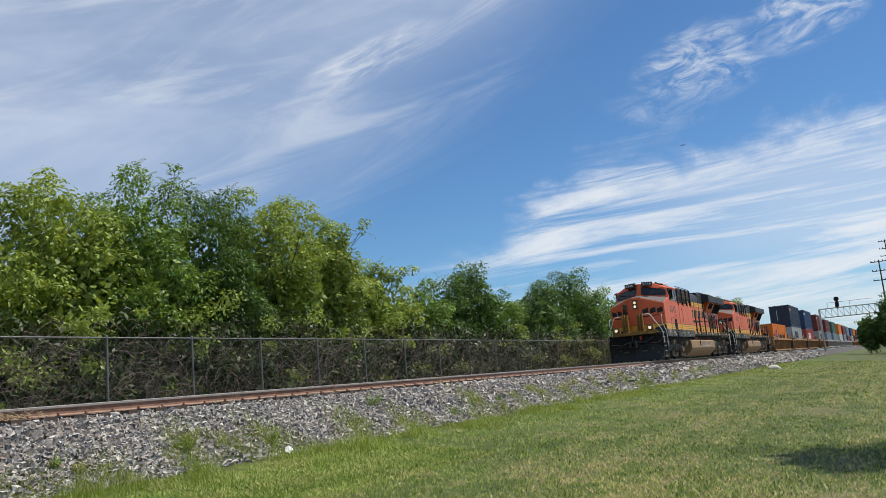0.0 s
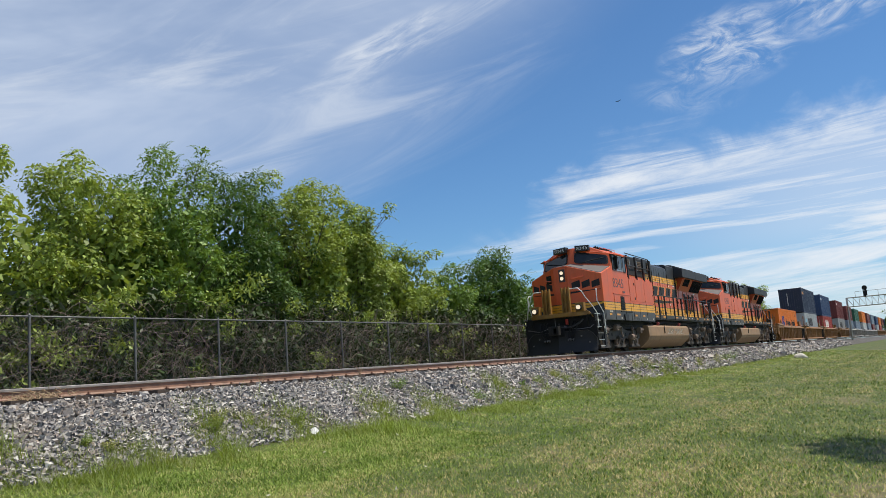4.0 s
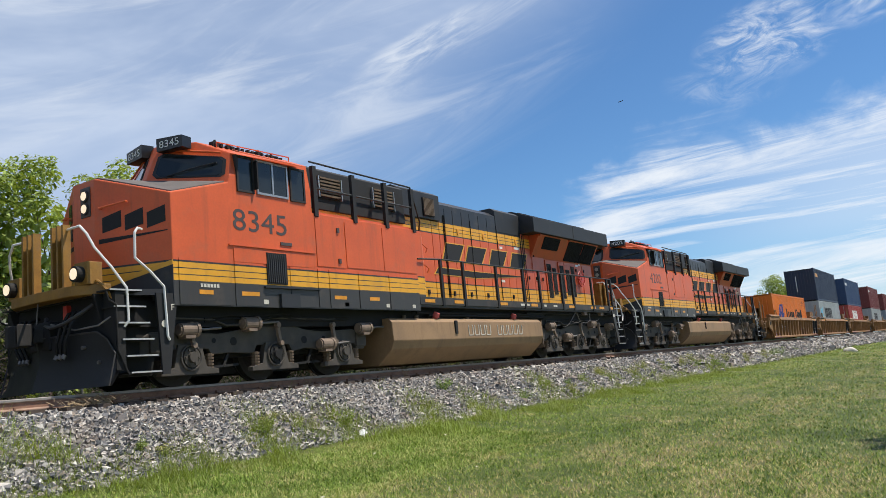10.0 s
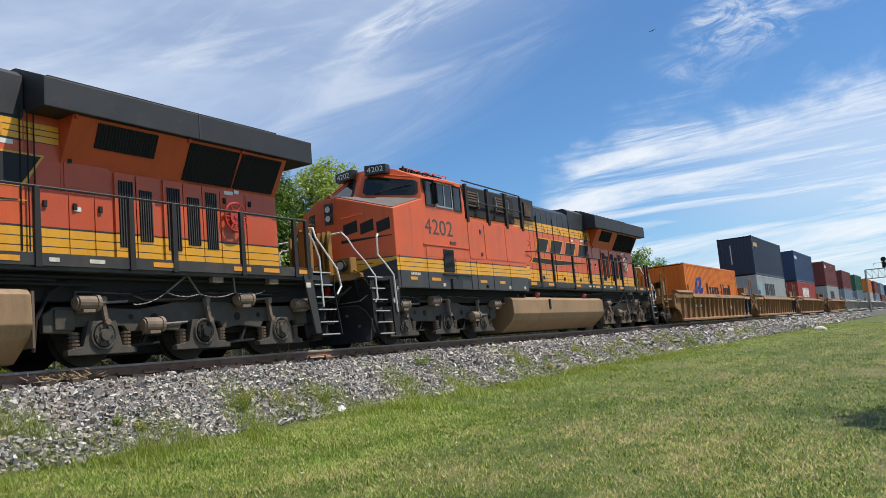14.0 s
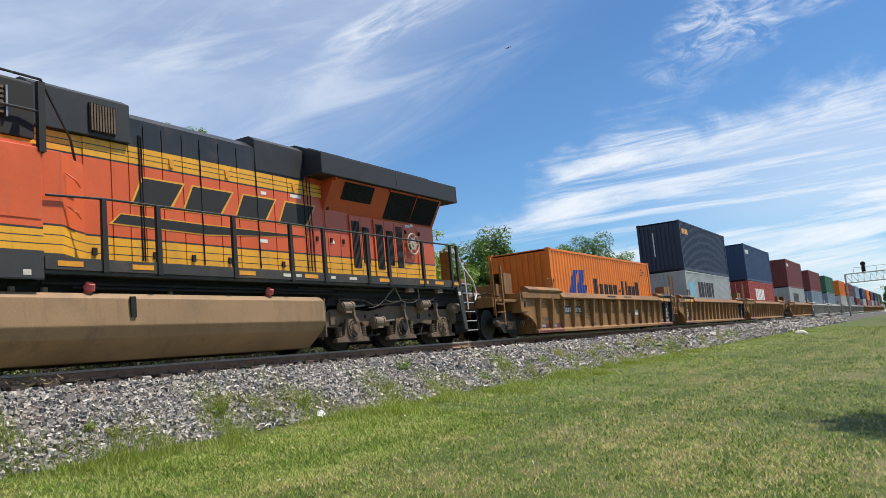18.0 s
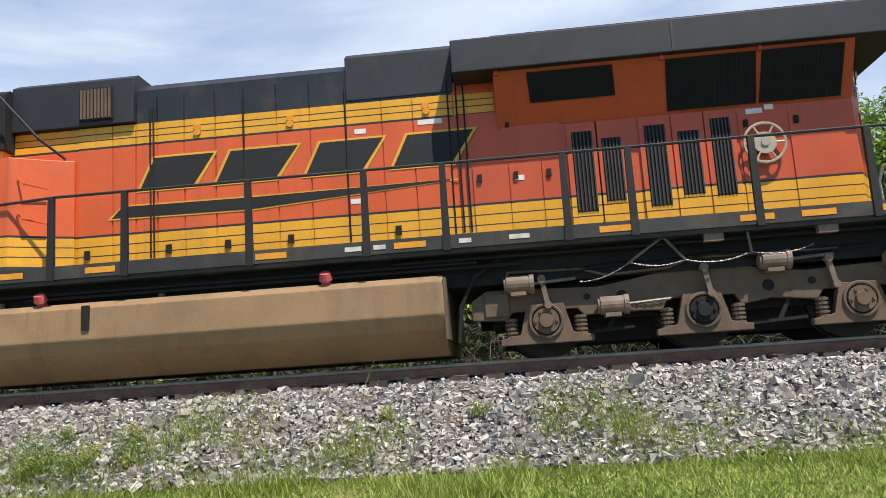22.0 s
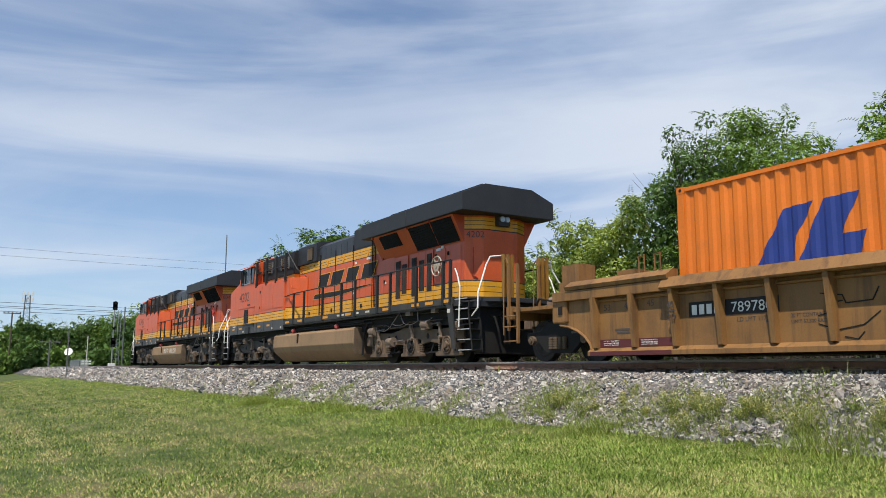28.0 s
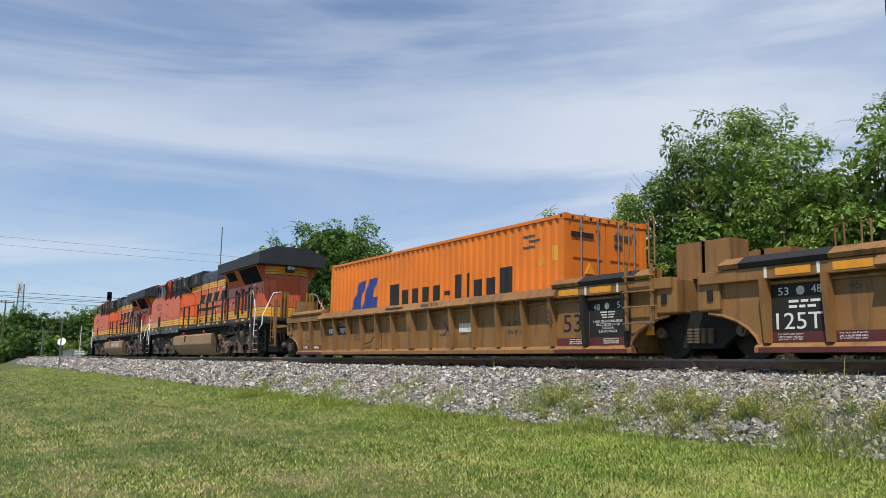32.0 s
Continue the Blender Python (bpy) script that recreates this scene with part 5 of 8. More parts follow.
    for y in (-0.85, -0.65, -0.5):
        part("air_hose", Bm().path([(22.78, y, 1.15), (22.95, y, 1.1), (23.0, y * 0.9, 0.75), (22.95, y * 0.8, 0.45)], 0.028, 6), M_DARK, L)
    part("end_grab", Bm().path([(21.95, -0.7, 2.2), (21.9, -0.8, 2.25), (21.9, -0.8, 3.0)], 0.014, 5), M_RED, L)
    for s in (-1, 1):
        for pts in ([(2.50, 1.5), (2.92, 1.5), (2.72, 0.2), (2.58, 0.2)],):
            fp = part("step_plate", Bm().prism(pts, "y", min(s * 1.50, s * 1.54), max(s * 1.50, s * 1.54)), M_BLACK, L, "black tapered step plate")
            part("builder_plate", Bm().rod((2.64, s * 1.54, 1.0), (2.64, s * 1.545, 1.0), 0.06, 14), M_CHALK, fp)
            if s < 0:
                text("end_letter", "F", 0.1, M_CHALK, fp, side(2.78, -1.541, 1.22), width=0.06)
        pl = part("step_plate", Bm().prism([(21.80, 1.5), (22.06, 1.5), (22.24, 0.32), (22.08, 0.32)], "y", min(s * 1.53, s * 1.57), max(s * 1.53, s * 1.57)), M_SILL, L, "dusty black step plate")
        part("notice", Bm().box(21.86, 22.0, min(s * 1.57, s * 1.574), max(s * 1.57, s * 1.574), 1.24, 1.34), M_CHALK, pl)
    # --- small fittings on the sill and tank
    for s in (-1, 1):
        y0, y1 = min(s * 1.55, s * 1.556), max(s * 1.55, s * 1.556)
        for x, w, z, h_, mt in ((3.0, 0.12, 1.40, 0.09, M_CHALK), (3.55, 0.16, 1.40, 0.09, M_CHALK), (3.2, 0.26, 1.40, 0.09, M_STRIPE), (6.9, 0.1, 1.37, 0.08, M_CHALK), (9.3, 0.1, 1.37, 0.08, M_CHALK)):
            part("notice", Bm().box(x, x + w, y0, y1, z, z + h_), mt, L)
    # --- fuel tank
    tank = part("fuel_tank", Bm().prism([(-1.05, 0.10), (1.05, 0.10), (1.46, 0.44), (1.54, 0.63), (1.52, 1.05), (1.42, 1.14), (-1.42, 1.14), (-1.52, 1.05), (-1.54, 0.63), (-1.46, 0.44)], "x", 8.72, 16.15), M_TANK, L, "dusty tan fuel tank", bevel=0.02)
    part("tank_gauge", Bm().box(11.3, 11.4, -1.56, -1.52, 0.75, 1.08), M_DARK, tank)
    for x in (10.65, 14.6):
        part("filler_cap", Bm().rod((x, -1.35, 1.10), (x, -1.42, 1.20), 0.065, 12).rod((x, -1.42, 1.20), (x, -1.47, 1.28), 0.095, 12, 0.07), M_CAP, tank, "red fuel filler cap")
    for x in (10.0, 12.3, 9.5):
        part("tank_valve", Bm().rod((x, -1.3, 1.12), (x, -1.3, 1.22), 0.05, 8), M_BRAKE, tank)
    part("tank_end_plate", Bm().box(16.15, 16.19, -1.52, 1.52, 0.3, 1.1), M_TRUCK, tank)
    if chalk:
        # chalked strokes as plain bars
        for k, x in enumerate([11.93 + 0.3 * i for i in range(10)]):
            if k == 4:
                continue
            part("chalk_bar", Bm().box(x, x + 0.22, -1.545, -1.53, 0.70, 0.722).box(x, x + 0.022, -1.545, -1.53, 0.70, 0.97).box(x + 0.198, x + 0.22, -1.545, -1.53, 0.70, 0.97), M_CHALK, tank, "pale chalked bars on the tank")
    # --- trucks, pipes and chains below the frame
    loco_truck(L, (3.35, 5.33, 7.30), ((-0.26, 0.92), (1.15, 1.03), (3.17, 0.61), (4.41, 0.93)), M_TRUCK_DARK)
    loco_truck(L, (17.44, 19.44, 21.38), ((-0.48, 0.95), (0.70, 0.60), (2.76, 1.02), (4.30, 0.93)), M_TRUCK_DARK if chalk else M_TRUCK)
    for s in (-1, 1):
        for z, x0, x1 in ((1.28, 9.9, 16.6), (1.22, 10.4, 17.2), (1.33, 15.5, 22.0)):
            part("pipe", Bm().rod((x0, s * 1.38, z), (x1, s * 1.38, z), 0.025, 6), M_DARK, L)
    part("sand_hose", Bm().path([(16.9, -1.35, 1.3), (16.55, -1.3, 1.1), (16.35, -1.28, 0.7), (16.3, -1.28, 0.25)], 0.03, 6), M_DARK, L)
    part("chain_hanger", Bm().rod((19.0, -1.42, 1.42), (18.55, -1.42, 1.12), 0.018, 6).rod((19.0, -1.42, 1.42), (19.25, -1.42, 1.1), 0.018, 6), M_STEEL, L)
    part("chain_hanger", Bm().rod((20.05, -1.42, 1.46), (20.08, -1.42, 1.14), 0.018, 6), M_STEEL, L)
    chain(L, [(17.9, -1.4, 0.92), (18.55, -1.42, 1.12), (19.25, -1.42, 1.1), (20.08, -1.42, 1.14), (20.85, -1.42, 1.18)])
    for x in (19.5, 20.9):
        part("junction_box", Bm().box(x, x + 0.24, -1.5, -1.38, 1.3, 1.44), M_BRAKE, L)
    return L



# ---- freight ----
def car_truck(W, x):
    """A two-axle truck with cast side frames and spring nests, centred at x."""
    for s in (-1, 1):
        y0, y1 = (1.0, 1.12) if s > 0 else (-1.12, -1.0)
        pr = [(x - 1.12, 0.62), (x - 0.62, 0.66), (x - 0.42, 0.84), (x + 0.42, 0.84), (x + 0.62, 0.66), (x + 1.12, 0.62), (x + 1.12, 0.46), (x + 0.72, 0.40), (x + 0.42, 0.17), (x - 0.42, 0.17), (x - 0.72, 0.40), (x - 1.12, 0.46)]
        part("side_frame", Bm().prism(pr, "y", y0, y1), M_DARK, W, "black cast side frame", bevel=0.012)
        for dx in (-0.22, -0.07, 0.08, 0.23):
            spring(W, x + dx, s * 1.15, 0.26, 0.52, 0.062)
        for a in (x - 0.88, x + 0.88):
            part("bearing_cap", Bm().rod((a, s * 1.1, 0.46), (a, s * 1.2, 0.46), 0.1, 14).rod((a, s * 1.2, 0.46), (a, s * 1.23, 0.46), 0.05, 8), M_TRUCK, W)
    part("bolster", Bm().box(x - 0.25, x + 0.25, -1.1, 1.1, 0.45, 0.72), M_DARK, W)
    for a in (x - 0.88, x + 0.88):
        wheelset(W, a, 0.46, 0.46)


RIBS = (-8.08, -7.03, -6.02, -5.03, -4.02, -3.03, -2.05, -1.05, 0.0, 1.03, 2.07, 3.08, 4.08, 5.06, 6.02, 7.03, 8.2)


def build_well_car(x, k, near, paint, last):
    W = thing("well_car", "tan steel well car with ribbed sides, carrying one container" if k == 0 else ("tan steel well car with ribbed sides, carrying stacked containers" if paint is M_WELL else "pale grey steel well car with ribbed sides"), "well car", "well cars")
    MOVING.append(W)
    for s in (-1, 1):
        def bx(x0, x1, ya, yb, z0, z1):
            return Bm().box(x + x0, x + x1, min(s * ya, s * yb), max(s * ya, s * yb), z0, z1)
        part("side_sheet", bx(-8.25, 8.25, 1.36, 1.40, 0.12, 1.28), paint, W)
        part("bottom_rail", Bm().prism([(s * 1.30, 0.09), (s * 1.50, 0.09), (s * 1.50, 0.17), (s * 1.40, 0.24), (s * 1.30, 0.24)], "x", x - 8.3, x + 8.3), paint, W)
        part("top_chord", Bm().prism([(s * 1.30, 1.24), (s * 1.60, 1.24), (s * 1.63, 1.27), (s * 1.50, 1.46), (s * 1.30, 1.46)], "x", x - 6.25, x + 6.25), paint, W, "" if not near else "tan top chord with stencils")
        for d in (-1, 1):
            a, b_ = sorted((d * 6.1, d * 9.35))
            e0, e1 = sorted((d * 6.1, d * 8.9))
            part("end_chord", bx(a, b_, 1.30, 1.53, 1.22, 1.42), paint, W, bevel=0.012)
            part("guide_rail", Bm().prism([(s * 1.26, 1.43), (s * 1.55, 1.43), (s * 1.58, 1.50), (s * 1.40, 1.62), (s * 1.26, 1.62)], "x", x + e0, x + e1), paint, W)
            f0, f1 = sorted((d * 6.95, d * 8.5))
            if near and (k > 0 or d > 0):
                part("black_stencil", Bm().prism([(s * 1.24, 1.425), (s * 1.555, 1.425), (s * 1.588, 1.50), (s * 1.40, 1.626), (s * 1.24, 1.626)], "x", x + f0, x + f1), M_BLACK, W)
                for r0, r1 in ((6.3, 6.9), (7.25, 7.85)):
                    g0, g1 = sorted((d * r0, d * r1))
                    part("reflector", bx(g0, g1, 1.53, 1.536, 1.26, 1.38), M_STRIPE, W)
                for r0 in (7.1, 8.0):
                    g0, g1 = sorted((d * r0, d * (r0 + 0.05)))
                    part("reflector", bx(g0, g1, 1.53, 1.537, 1.24, 1.41), M_WHITE, W)
            # arched end panel over the truck
            pts = [(8.2, 0.12)] + [(9.5 - 1.28 * math.cos(t), 0.10 + 0.66 * math.sin(t)) for t in (0.12, 0.35, 0.6, 0.85, 1.1, 1.35)] + [(9.22, 1.24), (8.2, 1.24)]
            part("end_panel", Bm().prism([(x + d * a_, z) for a_, z in pts], "y", min(s * 1.36, s * 1.42), max(s * 1.36, s * 1.42)), paint, W)
            arch = pts[1:7]
            part("arch_flange", Bm().path([(x + d * a_, s * 1.43, z) for a_, z in arch], 0.03, 5), paint, W)
            part("end_casting", bx(*sorted((d * 8.95, d * 9.42)), 0.62, 1.48, 0.78, 1.40), paint, W, bevel=0.03)
            # black block on the casting, painted as the dark inside a slot
            part("casting_slot_shade", bx(*sorted((d * 9.08, d * 9.2)), 1.46, 1.50, 0.95, 1.12), M_DARK, W)
            # hollow upright block
            h0, h1 = sorted((d * 9.05, d * 9.6))
            yy = 0.62
            part("upright_block", bx(h0, h1, yy + 0.38, yy + 0.43, 1.4, 2.06), paint, W, bevel=0.01)
            part("upright_block", bx(h0, h1, yy - 0.05, yy, 1.4, 2.06), paint, W, bevel=0.01)
            part("upright_back", bx(*sorted((d * 9.05, d * 9.12)), yy, yy + 0.38, 1.4, 2.06).add([(x + h0, s * yy, 2.06), (x + h1, s * yy, 2.06), (x + h1, s * (yy + .43), 2.06), (x + h0, s * (yy + .43), 2.06)], [(0, 1, 2, 3)]), paint, W)
            m0, m1 = sorted((d * 6.1, d * 8.22))
            part("jacking_pad_panel", bx(m0, m1, 1.40, 1.408, 0.245, 0.40), M_MAROON, W)
            part("jacking_pad_panel", bx(m0, m1, 1.50, 1.506, 0.092, 0.17), M_MAROON, W)
            if near:
                for q in (6.5, 7.5):
                    q0 = d * q if d > 0 else d * q - 0.42
                    if s < 0:
                        for body, zz in (("DO NOT JACK BOTH", 0.350), ("UNITS FROM THIS AREA", 0.310), ("JACK EMPTY UNIT ONLY", 0.270)):
                            text("stencil", body, 0.027, M_WHITE, W, side(x + q0, -1.4085, zz), width=0.42)
                b0, b1 = sorted((d * 7.1, d * 8.15))
                if k > 0 or d > 0:
                    part("badge_panel", bx(b0, b1, 1.40, 1.406, 0.40, 1.22), M_BLACK, W, "black stencilled panel")
        for r in RIBS:
            wid = 0.16 if abs(r) < 0.1 else 0.055
            mt = M_BLACK if near and abs(r) > 6.9 and s < 0 and r > 6 else paint
            part("rib", Bm().add([(x + r - wid, s * 1.40, 0.22), (x + r + wid, s * 1.40, 0.22), (x + r + wid, s * 1.40, 1.24), (x + r - wid, s * 1.40, 1.24), (x + r - wid * 0.8, s * 1.50, 0.24), (x + r + wid * 0.8, s * 1.50, 0.24), (x + r + wid * 0.8, s * 1.59, 1.24), (x + r - wid * 0.8, s * 1.59, 1.24)],
                                 [(0, 1, 2, 3), (7, 6, 5, 4), (0, 4, 5, 1), (1, 5, 6, 2), (2, 6, 7, 3), (3, 7, 4, 0)]), mt, W)
        part("inner_tube", Bm().rod((x - 8.0, s * 1.43, 1.16), (x + 8.0, s * 1.43, 1.16), 0.03, 6), paint, W)
    part("floor", Bm().box(x - 8.3, x + 8.3, -1.34, 1.34, 0.10, 0.2), paint, W)
    for d in (-1, 1):
        part("bulkhead", Bm().box(x + d * 8.3 - 0.05, x + d * 8.3 + 0.05, -1.34, 1.34, 0.2, 1.35), paint, W)
        part("centre_sill", Bm().box(*sorted((x + d * 8.3, x + d * 9.7)), -0.4, 0.4, 0.75, 1.2), M_DARK, W)
        part("deck_plate", Bm().box(*sorted((x + d * 8.3, x + d * 9.3)), -1.3, 1.3, 1.36, 1.41), paint, W)
    if near:
        for s in (-1,):
            # ladder on the rear end, grab irons
            for a in (8.28, 8.92):
                part("ladder_rail", Bm().box(x + a - 0.025, x + a + 0.025, -1.58, -1.53, 0.5, 1.7), paint, W)
                part("grab_iron", Bm().path([(x + a - 0.06, -1.55, 1.68), (x + a - 0.06, -1.55, 2.48), (x + a - 0.02, -1.55, 2.54), (x + a + 0.06, -1.55, 2.54), (x + a + 0.08, -1.55, 2.48), (x + a + 0.08, -1.55, 1.68)], 0.016, 6), paint, W)
            for z in (0.62, 0.92, 1.2, 1.48):
                part("rung", Bm().path([(x + 8.24, -1.54, z), (x + 8.26, -1.62, z), (x + 8.94, -1.62, z), (x + 8.96, -1.54, z)], 0.014, 6), M_STEEL if z < 0.7 else paint, W)
            for a in (-6.85, -6.45):
                part("grab_iron", Bm().path([(x + a - 0.07, -1.4, 1.6), (x + a - 0.07, -1.4, 1.92), (x + a + 0.07, -1.4, 1.94), (x + a + 0.07, -1.4, 1.6)], 0.014, 6), paint, W)
        part("warning_triangle", Bm().prism([(x + 8.5, 0.42), (x + 8.72, 0.42), (x + 8.68, 0.6), (x + 8.6, 0.62)], "y", -1.3, -1.28), M_STRIPE, W)
        ys = -1.4015
        for body, px, z, h, w, mt in (("53", 6.30, 0.52, 0.36, 0.56, M_BLACK), ("45", 6.78, 0.97, 0.12, 0.18, M_NUMB), ("48", 7.22, 0.93, 0.12, 0.18, M_WHITE), ("53", 7.88, 0.95, 0.12, 0.18, M_WHITE),
                                      ("53", -7.9, 0.96, 0.12, 0.18, M_NUMB if k == 0 else M_WHITE), ("48", -7.34, 0.97, 0.12, 0.17, M_NUMB if k == 0 else M_WHITE), ("45", -6.75, 0.98, 0.12, 0.18, M_NUMB),
                                      ("IL 53' 1\"", 4.35, 0.72, 0.10, 0.56, M_BLACK), ("IW 8' 9\"", 4.37, 0.52, 0.10, 0.56, M_BLACK)):
            text("stencil", body, h, mt, W, side(x + px, -1.4065 if mt is M_WHITE else ys, z), width=w)
        for px in (6.02, -6.02):
            text("stencil", "40", 0.12, M_NUMB, W, side(x + px - 0.09, -1.576, 0.9), width=0.17)
            part("stencil_bar", Bm().box(x + px - 0.09, x + px + 0.09, -1.562, -1.545, 0.84, 0.855), M_NUMB, W)
            text("stencil", "20", 0.12, M_NUMB, W, side(x + px - 0.09, -1.556, 0.68), width=0.17)
        text("stencil", "20", 0.1, M_NUMB, W, side(x - 0.07, -1.556, 0.72), width=0.14)
        if k == 0:
            part("number_panel", Bm().box(x - 5.75, x - 3.95, -1.408, -1.402, 0.72, 0.98), M_BLACK, W)
            bars(W, M_WHITE, x - 5.68, -1.41, 0.76, (0.11, 0.11, 0.11, 0.11), 0.17, 0.05)
            for body, px, z, h_, w_ in (("LD LMT 117300", -4.75, 0.60, 0.075, 0.72), ("20 FT CONTAINER", -3.75, 0.62, 0.06, 0.62), ("LIMIT 57,500 EACH", -3.75, 0.52, 0.06, 0.64)):
                text("stencil", body, h_, M_NUMB, W, side(x + px, ys, z), width=w_)
            text("stencil", "789780", 0.17, M_WHITE, W, side(x - 4.85, -1.4085, 0.76), width=0.78)
            for i_, (a, w) in enumerate(((-7.6, 0.5), (-7.55, 0.4), (-8.9, 0.5), (-4.2, 0.2), (1.4, 0.3), (2.4, 0.3))):
                part("stencil_bar", Bm().box(x + a, x + a + w, -1.405, -1.40, 0.56 - 0.06 * (i_ == 1), 0.6 - 0.06 * (i_ == 1)), M_NUMB, W)
            part("placard", Bm().box(x + 2.3, x + 3.0, -1.407, -1.40, 0.62, 0.84), M_CHALK, W)
            for i_ in range(2):
                a_ = 0.18 * (1 - 2 * i_)
                part("cross_mark", Bm().add([(x + 1.75 - a_ - 0.035, -1.404, 0.55), (x + 1.75 - a_ + 0.035, -1.404, 0.55), (x + 1.75 + a_ + 0.035, -1.404, 0.9), (x + 1.75 + a_ - 0.035, -1.404, 0.9)], [(0, 1, 2, 3)]), M_BLUE if i_ else M_MAROON, W)
            g = Bm()
            for pts in ([(-3.25, .95), (-2.9, .9), (-2.85, .78), (-2.45, .8), (-2.35, .98)], [(-3.3, .62), (-3.1, .66), (-3.05, .8), (-2.9, .82)], [(-3.3, .5), (-3.0, .4), (-2.6, .46), (-2.35, .64)], [(-2.2, .85), (-1.9, .7), (-1.85, .4), (-1.9, .25)], [(-2.9, .3), (-2.7, .26), (-2.6, .36)]):
                g.path([(x + a, -1.399, z) for a, z in pts], 0.012, 4)
            part("spray_scribble", g, M_DARK, W, "loose black sprayed lines")
            for a, w in ((-1.35, 1.0), (-1.2, 0.7)):
                part("stencil_bar", Bm().box(x + a, x + a + w, -1.60, -1.50, 1.36 - 0.045 * (w < 1), 1.385 - 0.045 * (w < 1)), M_NUMB, W)
            bars(W, M_NUMB, x + 0.7, -1.598, 1.32, (0.07,) * 4, 0.075, 0.03)
            text("stencil", "789780", 0.085, M_NUMB, W, side(x + 1.15, -1.598, 1.32), width=0.42)
        else:
            text("stencil", "125T", 0.25, M_WHITE, W, side(x - 7.95, -1.4065, 0.44), width=0.78)
            part("stencil_ring", Bm().rod((x - 7.52, -1.406, 1.02), (x - 7.52, -1.41, 1.02), 0.07, 16), M_CHALK, W)
            for zz, w in ((0.84, 0.55), (0.76, 0.45)):
                bars(W, M_WHITE, x - 7.72, -1.409, zz, (w * 0.3, w * 0.22, w * 0.3), 0.04)
        part("stencil_ring", Bm().rod((x + 7.6, -1.406, 1.0), (x + 7.6, -1.41, 1.0), 0.065, 16), M_CHALK, W)
        for zz, w in ((0.87, 0.42), (0.82, 0.36), (0.77, 0.30)):
            bars(W, M_CHALK, x + 7.62 - w / 2, -1.409, zz, (w * 0.45, w * 0.45), 0.026)
        for body, zz, w in (("2 INCH TREAD COND. SHOES", 0.685, 0.82), ("SPRG 7 OC D5 7 IC D6", 0.62, 0.66), ("5 IC D6-A", 0.555, 0.32), ("2 B-353 2 B-354", 0.49, 0.50)):
            text("stencil", body, 0.046, M_WHITE, W, side(x + 7.62 - w / 2, -1.4065, zz), width=w)
    if k % 3 == 0:
        car_truck(W, x - 9.65)
        part("coupler", Bm().box(x - 12.0, x - 9.6, -0.13, 0.13, 0.85, 1.08).box(x - 12.3, x - 11.9, -0.2, 0.2, 0.8, 1.15), M_TRUCK, W, bevel=0.02)
        part("end_platform", Bm().box(x - 11.1, x - 9.3, -1.35, 1.35, 1.12, 1.2), paint, W)
        part("end_sill", Bm().box(x - 11.2, x - 11.0, -1.4, 1.4, 0.95, 1.25), paint, W, bevel=0.015)
        if near:
            part("brake_housing", Bm().box(x - 9.9, x - 9.2, -0.9, -0.1, 1.2, 1.72), paint, W, bevel=0.02)
            for y in (-1.42, -0.55):
                part("end_post", Bm().box(x - 11.13, x - 11.07, y, y + 0.06, 0.7, 2.25), paint, W)
                part("grab_iron", Bm().path([(x - 11.2, y - 0.05, 0.6), (x - 11.2, y - 0.05, 2.3), (x - 11.15, y, 2.38), (x - 11.1, y, 2.25)], 0.016, 6), paint, W)
            part("brake_reservoir", Bm().rod((x - 10.9, -0.3, 1.36), (x - 10.1, -0.3, 1.36), 0.15, 12), M_BRAKE, W)
            part("brake_hose", Bm().path([(x - 11.1, -0.6, 1.3), (x - 10.6, -0.9, 1.42), (x - 10.0, -1.0, 1.32), (x - 9.6, -1.0, 1.45)], 0.025, 6), M_DARK, W)
            for z in (0.45, 0.78, 1.02):
                part("rung", Bm().path([(x - 11.15, -1.5, z), (x - 10.65, -1.5, z)], 0.016, 6), paint, W)
            part("ladder_rail", Bm().box(x - 10.68, x - 10.62, -1.5, -1.44, 0.4, 2.2), paint, W)
    car_truck(W, x + 9.65)
    return W


def corrugated(x0, x1, y, s, z0, z1, pitch=0.278, d=0.034):
    """A corrugated wall along x, its outer crests at y."""
    b = Bm()
    xs, ys = [], []
    n = int(round((x1 - x0) / pitch))
    p = (x1 - x0) / n
    for i in range(n):
        a = x0 + i * p
        for t, o in ((0.0, 0), (0.30, 0), (0.5, d), (0.80, d)):
            xs.append(a + t * p); ys.append(y - s * o)
    xs.append(x1); ys.append(y)
    m_ = len(xs)
    b.add([(a, c, z0) for a, c in zip(xs, ys)] + [(a, c, z1) for a, c in zip(xs, ys)], [(i, i + 1, m_ + i + 1, m_ + i) for i in range(m_ - 1)])
    return b


